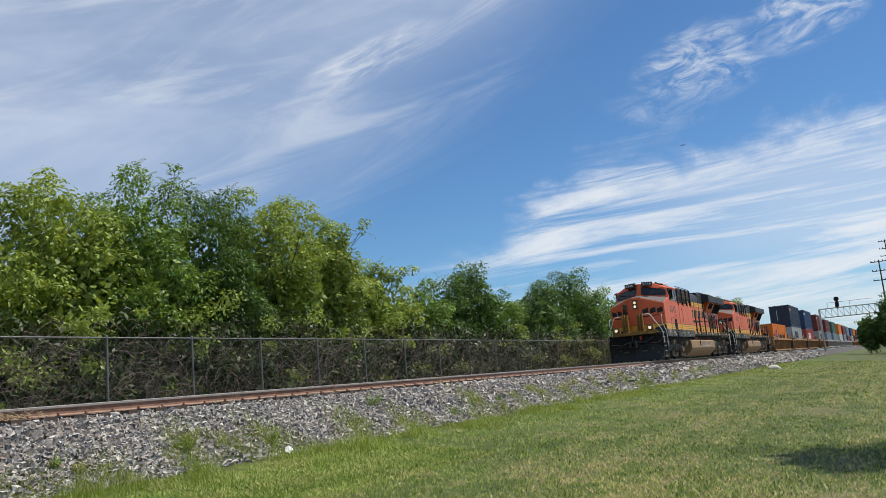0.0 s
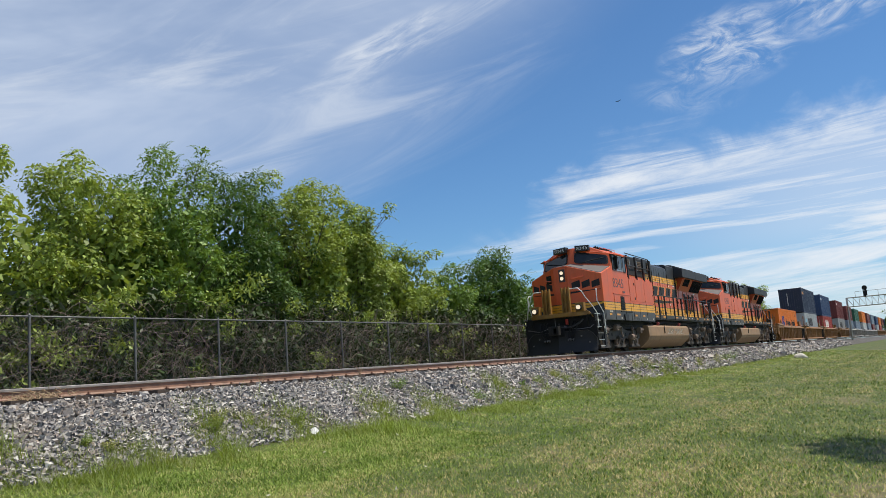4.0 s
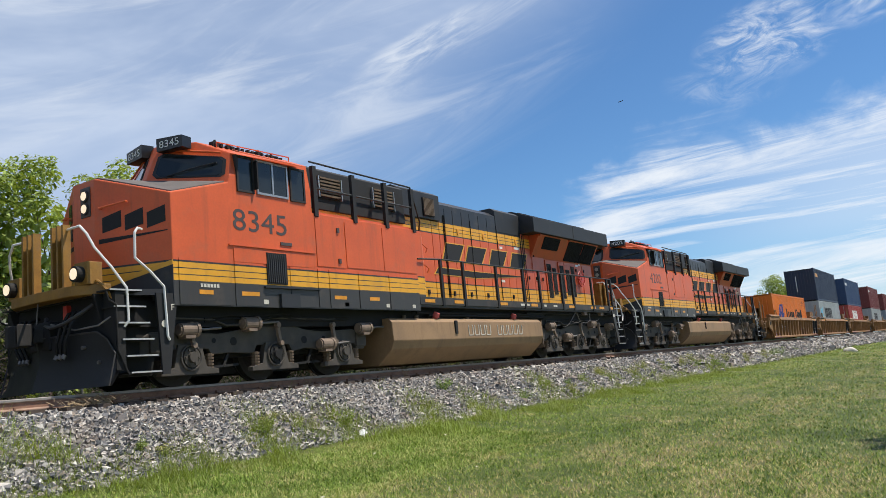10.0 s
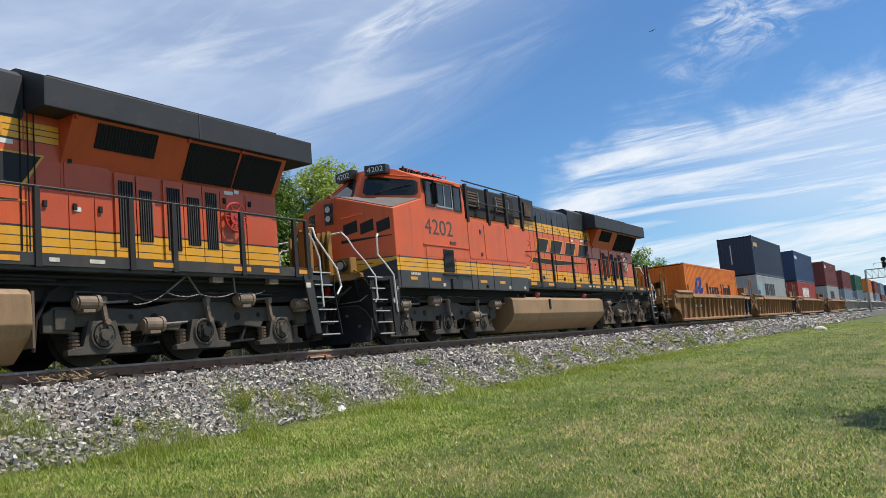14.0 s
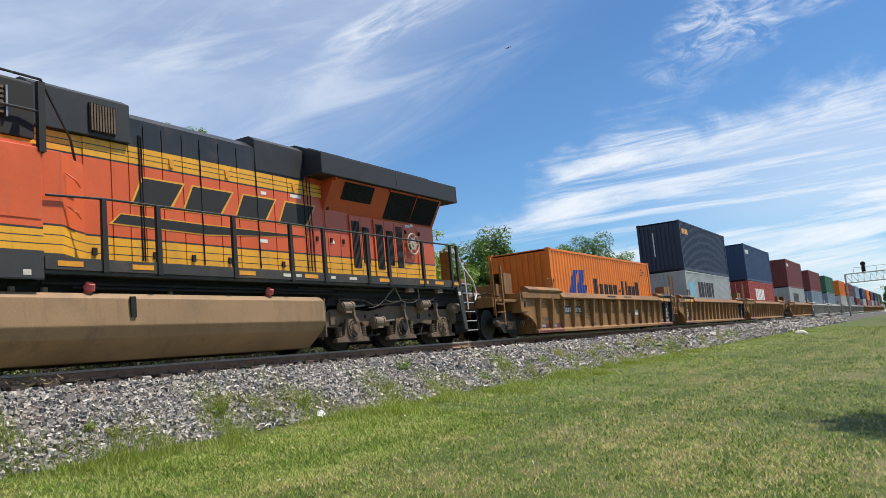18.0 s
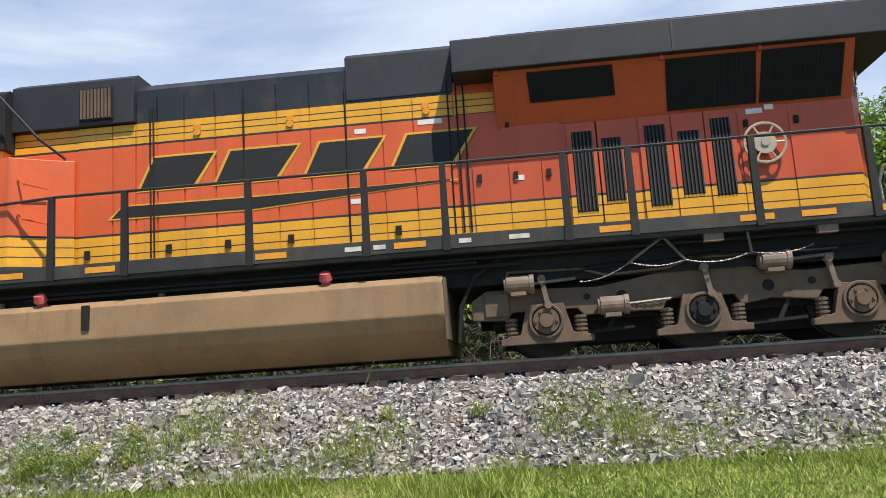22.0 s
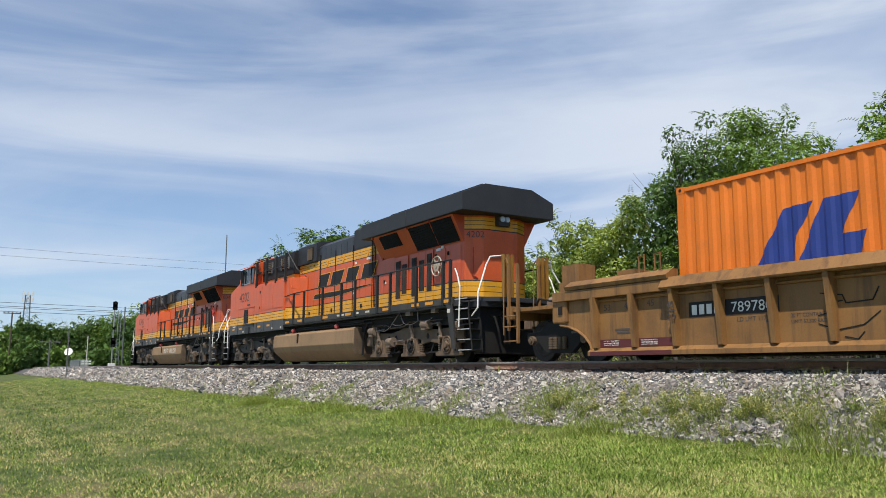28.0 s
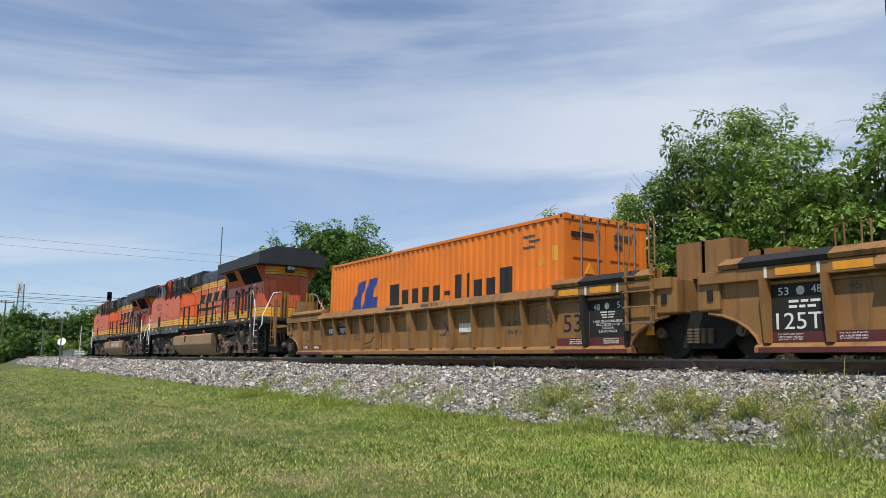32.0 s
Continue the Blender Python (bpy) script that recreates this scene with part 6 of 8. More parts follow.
def build_container(x, z, h, material, label, near=False, doors=1):
    """doors: +1 at the rear end, -1 at the front end."""
    C = thing("shipping_container", label, "container", "shipping containers")
    MOVING.append(C)
    x0, x1 = x - 6.096, x + 6.096
    for s in (-1, 1):
        part("side_panel", corrugated(x0 + 0.12, x1 - 0.12, s * 1.205, s, z + 0.14, z + h - 0.09), material, C, "corrugated steel side")
        part("top_rail", Bm().box(x0 + 0.1, x1 - 0.1, min(s * 1.14, s * 1.219), max(s * 1.14, s * 1.219), z + h - 0.09, z + h - 0.02), material, C)
        part("bottom_rail", Bm().box(x0 + 0.1, x1 - 0.1, min(s * 1.14, s * 1.219), max(s * 1.14, s * 1.219), z, z + 0.14), material, C)
        for xx in (x0, x1 - 0.16):
            part("corner_post", Bm().box(xx, xx + 0.16, min(s * 1.08, s * 1.219), max(s * 1.08, s * 1.219), z + 0.11, z + h - 0.11), material, C)
            for zz in (z - 0.002, z + h - 0.118):
                cc = part("corner_casting", Bm().box(xx - 0.003 + (0 if xx == x0 else -0.012), xx + 0.178 + (-0.012 if xx == x0 else 0.0), min(s * 1.06, s * 1.224), max(s * 1.06, s * 1.224), zz, zz + 0.12), material, C)
                if near and s < 0:
                    # black disc for the dark inside the casting's opening
                    part("casting_hole_shade", Bm().rod((xx + 0.08, -1.222, zz + 0.06), (xx + 0.08, -1.227, zz + 0.06), 0.032, 10), M_DARK, cc)
    part("roof", Bm().box(x0 + 0.06, x1 - 0.06, -1.16, 1.16, z + h - 0.05, z + h - 0.015), material, C)
    part("base", Bm().box(x0 + 0.06, x1 - 0.06, -1.16, 1.16, z + 0.03, z + 0.12), M_DARK, C)
    # plain end: corrugated upright; door end: two leaves with lock rods
    xe = x0 if doors > 0 else x1
    b = Bm()
    front = part("front_wall", Bm().box(xe + (0.05 if doors > 0 else -0.08), xe + (0.08 if doors > 0 else -0.05), -1.1, 1.1, z + 0.1, z + h - 0.1), material, C)
    n = 9
    for i in range(n):
        y0 = -1.08 + 2.16 * i / n
        b = Bm()
        b.box(xe + (0.01 if doors > 0 else -0.05), xe + (0.05 if doors > 0 else -0.01), y0, y0 + 2.16 / n * 0.55, z + 0.12, z + h - 0.11)
        part("wall_rib", b, material, front)
    xd = x1 if doors > 0 else x0
    o = 1 if doors > 0 else -1
    part("door_header", Bm().box(min(xd, xd - o * 0.1), max(xd, xd - o * 0.1), -1.1, 1.1, z + h - 0.12, z + h - 0.01), material, C)
    part("door_sill", Bm().box(min(xd, xd - o * 0.1), max(xd, xd - o * 0.1), -1.1, 1.1, z, z + 0.12), material, C)
    for y0, y1 in ((-1.08, -0.01), (0.01, 1.08)):
        dd = part("door", Bm().box(min(xd - o * 0.07, xd - o * 0.02), max(xd - o * 0.07, xd - o * 0.02), y0, y1, z + 0.12, z + h - 0.12), material, C, "container door leaf")
        for zz in (z + 0.5, z + 1.15, z + 1.8):
            part("door_rib", Bm().box(min(xd - o * 0.03, xd), max(xd - o * 0.03, xd), y0 + 0.12, y1 - 0.12, zz, zz + 0.07), material, dd)
        for q in (0.3, 0.75):
            y = y0 + (y1 - y0) * q
            part("lock_rod", Bm().rod((xd + o * 0.03, y, z + 0.06), (xd + o * 0.03, y, z + h - 0.06), 0.018, 8).box(min(xd, xd + o * 0.05), max(xd, xd + o * 0.05), y - 0.035, y + 0.035, z + h - 0.3, z + h - 0.2), M_ALU, dd)
    return C


UNITS = []
for k in range(5):
    c0 = 57.7 + 61.1 * k
    UNITS += [c0, c0 + 19.3, c0 + 38.6]


def build_train():
    grey_well = mat("grey_well_paint", (0.34, 0.32, 0.29), 0.6, 0, 0.2, 1.0, 30, 0.08, ((0.12, 0.08, 0.05), 1.6, 0.5, 0.6))
    streaked(grey_well, (0.08, 0.05, 0.03), 0.6, 6.0, 0.5, 0.52)
    for i, x in enumerate(UNITS):
        build_well_car(x, i, i < 2, grey_well if i in (4, 5, 6, 7, 8) else M_WELL, False)
    rust = (0.10, 0.05, 0.03)
    cols = {"orange": (0.74, 0.185, 0.012), "navy": (0.018, 0.030, 0.065), "grey": (0.38, 0.40, 0.40), "blue": (0.020, 0.05, 0.13), "red": (0.36, 0.05, 0.04), "maroon": (0.16, 0.028, 0.026), "steel": (0.20, 0.25, 0.31), "green": (0.03, 0.12, 0.07), "white": (0.5, 0.5, 0.48)}
    mats = {n: mat("container_" + n, c, 0.5, 0, 0.16, 0.9, 30, 0.05, (rust, 1.8, 0.62, 0.4)) for n, c in cols.items()}
    for m_ in mats.values():
        streaked(m_, rust, 0.30, 4.0, 0.4, 0.57)
    o = build_container(57.7, 0.36, 2.74, mats["orange"], "bright orange corrugated container with a blue mark in a well car", True)
    # slanted blue mark in two pieces
    lo_x, hi_x = 57.7 - 5.976, 57.7 + 5.976
    n_c = int(round((hi_x - lo_x) / 0.278))
    p_c = (hi_x - lo_x) / n_c
    bends = [lo_x + (i + t) * p_c for i in range(n_c) for t in (0.0, 0.30, 0.5, 0.80)] + [hi_x]

    def crest(a):
        t = ((a - lo_x) / p_c) % 1.0
        return -1.205 + 0.034 * float(np.interp(t, [0, 0.30, 0.5, 0.80, 1.0], [0, 0, 1, 1, 0])) - 0.004

    def flat(pts, mt, name="side_mark", label=""):
        """Paint in the outline pts, lying in the folds of the container's side."""
        edges = list(zip(pts, pts[1:] + pts[:1]))
        xa, xb = min(q[0] for q in pts), max(q[0] for q in pts)
        xs = sorted(set([q[0] for q in pts] + [q for q in bends if xa < q < xb]))
        b = Bm()
        for u, v in zip(xs, xs[1:]):
            if v - u < 1e-5:
                continue
            m_ = (u + v) / 2

            def at(e, q):
                return e[0][1] + (e[1][1] - e[0][1]) * (q - e[0][0]) / (e[1][0] - e[0][0])
            cut = sorted((e for e in edges if min(e[0][0], e[1][0]) < m_ < max(e[0][0], e[1][0])), key=lambda e: at(e, m_))
            for e, f in zip(cut[::2], cut[1::2]):
                b.add([(u, crest(u), at(e, u)), (v, crest(v), at(e, v)), (v, crest(v), at(f, v)), (u, crest(u), at(f, u))], [(0, 1, 2, 3)])
        part(name, b, mt, o, label)
    flat([(53.2, 1.46), (53.78, 2.36), (54.3, 2.40), (53.98, 1.90), (53.9, 1.46)], M_BLUE, label="slanted blue mark")
    flat([(53.98, 1.46), (54.45, 2.40), (55.04, 2.43), (54.72, 1.82), (55.12, 1.84), (54.98, 1.46)], M_BLUE)
    for a, w, t in ((55.88, 0.52, 2.12), (56.58, 0.40, 1.92), (57.16, 0.40, 1.92), (57.74, 0.40, 1.92), (58.32, 0.40, 1.92), (58.95, 0.26, 1.74), (59.42, 0.30, 2.12), (59.98, 0.16, 2.12), (60.30, 0.40, 1.92), (60.86, 0.40, 1.92), (61.40, 0.50, 2.12)):
        flat([(a, 1.62 if w == 0.26 else 1.46), (a + w, 1.62 if w == 0.26 else 1.46), (a + w, t), (a, t)], M_BLACK, "lettering_bar")
    for a, zz in ((62.35, 2.7), (62.55, 2.58), (62.35, 2.45)):
        flat([(a, zz), (a + 0.4, zz), (a + 0.4, zz + 0.06), (a, zz + 0.06)], M_NUMB, "lettering_bar")
    flat([(62.9, 2.05), (63.16, 2.05), (63.03, 2.3)], M_STRIPE, "warning_triangle", "yellow warning triangle")
    flat([(63.38, 2.1), (63.56, 2.1), (63.56, 2.42), (63.38, 2.42)], M_YELLOW, "height_label", "yellow height label")
    xd = 63.80
    for y0, w, zz, h in ((-1.0, 0.62, 2.62, 0.1), (0.25, 0.5, 2.66, 0.1), (0.25, 0.22, 2.48, 0.08)):
        part("lettering_bar", Bm().box(xd - 0.03, xd + 0.004, y0, y0 + w, zz, zz + h), M_BLACK if zz > 2.6 and y0 < 0 else M_NUMB, o)
    part("warning_triangle", Bm().prism([(-0.62, 1.82), (-0.36, 1.82), (-0.49, 2.06)], "x", xd - 0.02, xd + 0.006), M_STRIPE, o)
    for k in range(16):
        part("hazard_stripe", Bm().box(63.797, 63.802, -1.0 + k * 0.13, -0.95 + k * 0.13, 3.0, 3.06), M_YELLOW if k % 2 else M_BLACK, o)
    stack = [("grey", "navy", 2.85), ("red", "blue", 2.85), ("grey", "maroon", 2.85), ("steel", "maroon", 2.5), ("steel", "green", 2.5), ("white", "orange", 2.5), ("steel", "maroon", 2.5), ("maroon", "steel", 2.5), ("grey", "blue", 2.5),
             ("red", "orange", 2.5), ("grey", "maroon", 2.5), ("steel", "navy", 2.5), ("red", "green", 2.5), ("grey", "maroon", 2.5)]
    for x, (lo, hi, h) in zip(UNITS[1:], stack):
        c = build_container(x, 0.36, 2.72, mats[lo], lo + " steel shipping container in the well, under another one", x < 100, -1)
        c2 = build_container(x, 3.10, h, mats[hi], hi + " steel shipping container stacked on another one", x < 100, 1)
        if x < 130:
            bars(c, M_BLACK if lo == "grey" else M_WHITE, x - 3.2, -1.209, 1.6, (0.55, 0.6, 0.4, 0.5, 0.5, 0.5), 0.9, 0.18)
            bars(c2, M_STRIPE if hi == "navy" else M_WHITE, x - 5.6, -1.209, 5.2, (0.3, 0.22, 0.3, 0.25), 0.3, 0.08)
            part("lettering_bar", Bm().box(x - 6.10, x - 6.094, 0.3, 0.36, 4.0, 5.4), M_WHITE, c2)
            if lo == "grey" and x < 80:
                part("side_mark", Bm().prism([(x - 5.3, 1.5), (x - 4.1, 1.5), (x - 4.5, 2.0), (x - 4.1, 2.6), (x - 4.9, 2.3), (x - 5.4, 2.5)], "y", -1.213, -1.205), mat("pale_blue_mark", (0.12, 0.4, 0.55), 0.5), c, "pale blue star mark")



# ---- trees ----
def leaf_cloud(g, centres, sizes, n_leaf, leaf, flat=0.42, tri=False):
    """Leaves scattered in the clumps; returns corners, four (or three) to a leaf."""
    k = g.integers(0, len(centres), n_leaf)
    r = g.normal(size=(n_leaf, 3))
    r /= np.linalg.norm(r, axis=1)[:, None]
    c = centres[k] + r * (g.random((n_leaf, 1)) ** 0.45) * sizes[k][:, None] * np.array([1, 1, 0.72])
    d = r * 0.8 + g.normal(size=(n_leaf, 3)) * 0.7 + np.array([0, 0, -0.35])
    d /= np.linalg.norm(d, axis=1)[:, None]
    up = np.array([0, 0, 1.0]) + g.normal(size=(n_leaf, 3)) * 0.55
    s = np.cross(d, up)
    s /= np.linalg.norm(s, axis=1)[:, None] + 1e-9
    ln = leaf * g.uniform(0.55, 1.35, (n_leaf, 1))
    if tri:
        return np.stack([c - d * ln * 0.6 + s * ln * flat, c - d * ln * 0.6 - s * ln * flat, c + d * ln], 1)
    return np.stack([c - d * ln, c + s * ln * flat, c + d * ln, c - s * ln * flat], 1)


def build_tree(x, y, h, w, kind, seed, low=0.0, leaf=0.10, dens=1.0, z=None):
    z = ground_z(x, y) - 0.1 if z is None else z
    lab = ("bright green leafy tree", "yellow-green leafy tree with loose twigs", "dark green leafy tree")[(0, 1, 2)[kind]] + (" behind the chain-link fence" if -45 < x < 90 and y > 0 else " beside the railway")
    T = thing("tree", lab, "tree", "trees along the track", m=pose(x, y, z))
    g = np.random.default_rng(seed)
    b = Bm()
    stems = 1 if h > 11 else 3
    tips = []
    for q in range(stems):
        bx, by = (0, 0) if stems == 1 else g.uniform(-0.5, 0.5, 2)
        lean = Vector((g.uniform(-0.14, 0.14), g.uniform(-0.1, 0.1), 1)) * h * 0.62
        base, top = Vector((bx, by, 0)), Vector((bx, by, 0)) + lean
        r = 0.020 * h ** 0.9 / stems ** 0.5
        b.rod(base, top, r, 8, r * 0.35)
        for i in range(14 // stems + 3):
            t = g.uniform(0.15, 1.0)
            p = base.lerp(top, t)
            a = g.uniform(0, 6.28)
            reach = w * 0.5 * g.uniform(0.5, 1.0) * (1.1 - 0.5 * t)
            q_ = p + Vector((math.cos(a) * reach, math.sin(a) * reach, h * g.uniform(0.06, 0.30) * (1.2 - 0.3 * t)))
            b.rod(p, q_, r * 0.4 * (1.1 - 0.6 * t), 6, r * 0.12)
            tips.append(q_)
            for j in range(3):
                e = q_ + Vector((g.uniform(-1, 1), g.uniform(-1, 1), g.uniform(-0.2, 1.0))) * w * 0.16
                b.rod(p.lerp(q_, g.uniform(0.4, 0.9)), e, r * 0.12, 5, r * 0.05)
                tips.append(e)
    part("trunk", b, M_BARK, T, "grey-brown trunk and limbs")
    hh = h * (1 - low)
    # boughs: rounded masses of leaf on an uneven shell, and smaller ones at the tips of the limbs
    grow = (w / 5.5) ** 0.5
    nb = int(0.46 * w * hh / (0.70 * grow) ** 2) + 6
    cl = g.normal(size=(nb, 3))
    cl /= np.linalg.norm(cl, axis=1)[:, None]
    cl *= 0.45 + 0.55 * g.random((nb, 1)) ** 0.5
    cl = cl * (np.array([w / 2, w / 2, hh / 2]) - 0.45 * grow) + np.array([0, 0, h * low + hh * 0.5])
    tp = np.array([tuple(t) for t in tips])[::2]
    tp[:, 2] = np.minimum(tp[:, 2], h * 0.95)
    cen = np.vstack([cl, tp])
    siz = np.concatenate([g.uniform(0.42, 0.92, nb), g.uniform(0.28, 0.5, len(tp))]) * grow
    per = np.maximum((3.9 * dens * (siz / leaf) ** 2).astype(int), 14)
    k = np.repeat(np.arange(len(cen)), per)
    n = len(k)
    r = g.normal(size=(n, 3))
    r[:, 2] += 0.35
    r /= np.linalg.norm(r, axis=1)[:, None]
    c = cen[k] + r * (0.55 + 0.50 * g.random((n, 1))) * siz[k][:, None] * np.array([1, 1, 0.8])
    # blades lie like scales on their bough, tilted up to the sky
    nrm = r * 0.55 + np.array([0, 0, 0.75]) + g.normal(size=(n, 3)) * 0.42
    nrm /= np.linalg.norm(nrm, axis=1)[:, None]
    d = r + np.array([0, 0, -0.35]) + g.normal(size=(n, 3)) * 0.6
    d -= nrm * (d * nrm).sum(1)[:, None]
    d /= np.linalg.norm(d, axis=1)[:, None] + 1e-9
    sd = np.cross(nrm, d)
    ln = leaf * g.uniform(0.6, 1.35, (n, 1))
    wd = ln * (0.42 if kind != 1 else 0.52)
    v = [np.stack([c - d * ln, c + sd * wd, c + d * ln - nrm * ln * 0.25, c - sd * wd], 1)]
    ni = int(42 * dens * w * hh)
    c = g.normal(size=(ni, 3))
    c /= np.linalg.norm(c, axis=1)[:, None]
    c = c * (g.random((ni, 1)) ** 0.5) * np.array([w / 2, w / 2, hh / 2]) * 0.74 + np.array([0, 0, h * low + hh * 0.47])
    d, sd = g.normal(size=(ni, 3)), g.normal(size=(ni, 3))
    d /= np.linalg.norm(d, axis=1)[:, None]
    sd -= d * (d * sd).sum(1)[:, None]
    sd /= np.linalg.norm(sd, axis=1)[:, None]
    v.append(np.stack([c - d * leaf * 2.2, c + sd * leaf * 1.2, c + d * leaf * 2.2, c - sd * leaf * 1.2], 1))
    # long sprays of paired leaflets that stand out from the boughs
    ns = int((1.3 if kind == 1 else 3.4) * nb) if leaf < 0.12 else nb
    q = g.integers(0, len(cen), ns)
    ax = g.normal(size=(ns, 3)) + np.array([0, 0, 0.9])
    ax /= np.linalg.norm(ax, axis=1)[:, None]
    o = cen[q] + ax * siz[q][:, None] * 0.75
    ax = ax * np.array([1, 1, 0.75])
    ax /= np.linalg.norm(ax, axis=1)[:, None]
    sd = np.cross(ax, np.array([0, 0, 1.0]))
    sd /= np.linalg.norm(sd, axis=1)[:, None] + 1e-9
    reach = leaf * g.uniform(5.0, 9.5, (ns, 1))
    for t in np.linspace(0.1, 1, 8):
        p = o + ax * t * reach - np.array([0, 0, 0.42]) * reach * t * t
        for sg in (-1, 1):
            d = sd * sg * 0.9 + ax * 0.35 - np.array([0, 0, 0.28])
            l_ = leaf * 1.05 * (1.15 - 0.5 * t)
            s_ = np.cross(d, np.array([0, 0, 1.0]))
            v.append(np.stack([p, p + d * l_ * 0.8 + s_ * l_ * 0.30, p + d * l_ * 2, p + d * l_ * 0.8 - s_ * l_ * 0.30], 1))
    me = big_mesh("crown", np.concatenate(v).reshape(-1, 3), 4, M_LEAF[kind])
    part("crown", me, None, T, "uneven crown of small leaves")
    return T


def build_trees():
    # x, y, height over the bed, width, kind
    rows = [(9.0, 10, 8.6, 5.8, 0), (13.4, 10, 8.5, 5.4, 1), (17.2, 10.2, 9.3, 5.0, 1), (20.5, 10.4, 9.9, 5.4, 0), (24.0, 10.6, 9.9, 5.8, 2), (28.0, 10.4, 10.6, 5.6, 1), (31.2, 10.2, 10.1, 5.0, 1), (34.0, 9.6, 7.9, 3.8, 1),
            (36.8, 10, 6.3, 4.2, 1), (39.6, 10, 6.8, 4.4, 0), (43.2, 10.5, 7.3, 4.8, 2), (46.2, 10, 8.4, 4.8, 2), (49.4, 10, 7.1, 4.4, 0), (56.5, 10, 8.0, 5.8, 2), (63.5, 10.4, 9.6, 7.5, 2), (71, 10.5, 8.8, 7.0, 0), (80, 12, 7.5, 8, 1),
            (131, 11, 12, 10, 1),
            (4.0, 10, 8.4, 5.2, 0), (-1.0, 10.2, 8.0, 5.2, 2), (-6.0, 10, 8.4, 5.2, 1), (-10.5, 10, 9.0, 5.2, 0), (-13.4, 10, 9.0, 5.0, 0), (-15.8, 9.6, 8.2, 4.4, 0), (-18.0, 10, 9.5, 4.8, 0), (-20.8, 10.4, 10.0, 5.0, 2),
            (-23.6, 10, 8.0, 3.8, 1), (-26.5, 10, 7.8, 4.0, 1), (-29.6, 10, 6.4, 3.6, 1)]
    for k, (x, y, h, w, kind) in enumerate(rows):
        build_tree(x, y, h, w, kind, 100 + k, leaf=0.080 if 8 < x < 36 or x < -8 else 0.092, dens=0.3 if -8 < x < 8 else 0.9)
    # a darker second row behind the first
    for k in range(17):
        x = 7.0 + 4.2 * k if k < 8 else -8.0 - 3.4 * (k - 8)
        build_tree(x, 14.0 + 0.5 * (k % 3), (8.8, 9.4, 8.2)[k % 3] - (2.2 if x < -20 else 1.2 if x < 16 else 0.4), 6.0, 2, 700 + k, leaf=0.15, dens=0.6)
    # larger trees farther along
    for k, (x, y, h, w, kind) in enumerate([(-97, 30, 21.5, 17, 2), (-113, 30, 20.5, 13, 2), (-127, 31, 20, 13, 0), (-84, 29, 14.5, 12, 2), (-70, 24, 8.0, 10, 0), (-58, 22, 6.5, 9, 1), (-45, 18, 5.2, 8, 1), (-36, 15, 5.2, 7, 0)]):
        build_tree(x, y, h, w, kind, 200 + k, leaf=0.27, dens=0.7)
    for k, (x, y, h, w, kind) in enumerate([(150, -14, 10.8, 9, 2), (160, -17, 13.0, 10, 2), (152, -9.2, 7.0, 5.0, 2), (170, -22, 11.5, 12, 2), (185, -12, 9.5, 8, 2)]):
        build_tree(x, y, h, w, kind, 300 + k, leaf=0.22, dens=0.8, low=0.0)
    # far wood at the other end of the line
    k = 0
    for row, step in ((0, 0.55), (1, 0.8)):
        for a in np.arange(-91.5, -75.0, step):
            g = random.Random(int(a * 100) + row)
            dist = g.uniform(180, 240) if row == 0 else g.uniform(150, 168)
            top = float(np.interp(a, [-91, -87.7, -86, -84, -82, -79, -75], [2.2, 2.3, 3.1, 2.8, 3.7, 4.3, 4.4])) * g.uniform(0.85, 1.04)
            if row:
                top = g.uniform(0.8, 1.5)
            h = dist * math.tan(radians(top)) + 1.4
            build_tree(math.sin(radians(a)) * dist, -11.9 + math.cos(radians(a)) * dist, h, max(h * 0.85, 5.5), g.choice((0, 2, 2)) if row == 0 else g.choice((2, 0)), 400 + k, leaf=0.34 if row == 0 else 0.28, dens=0.36, low=-0.15)
            k += 1
    # a tree on the lawn side that throws its shade across the grass
    build_tree(18.4, -16.6, 13.5, 3.4, 2, 500, low=0.78, dens=0.5)


# ---- fence, hedge and vines ----
FENCE = (-90.0, 130.0, 6.0, 1.83, -0.85)


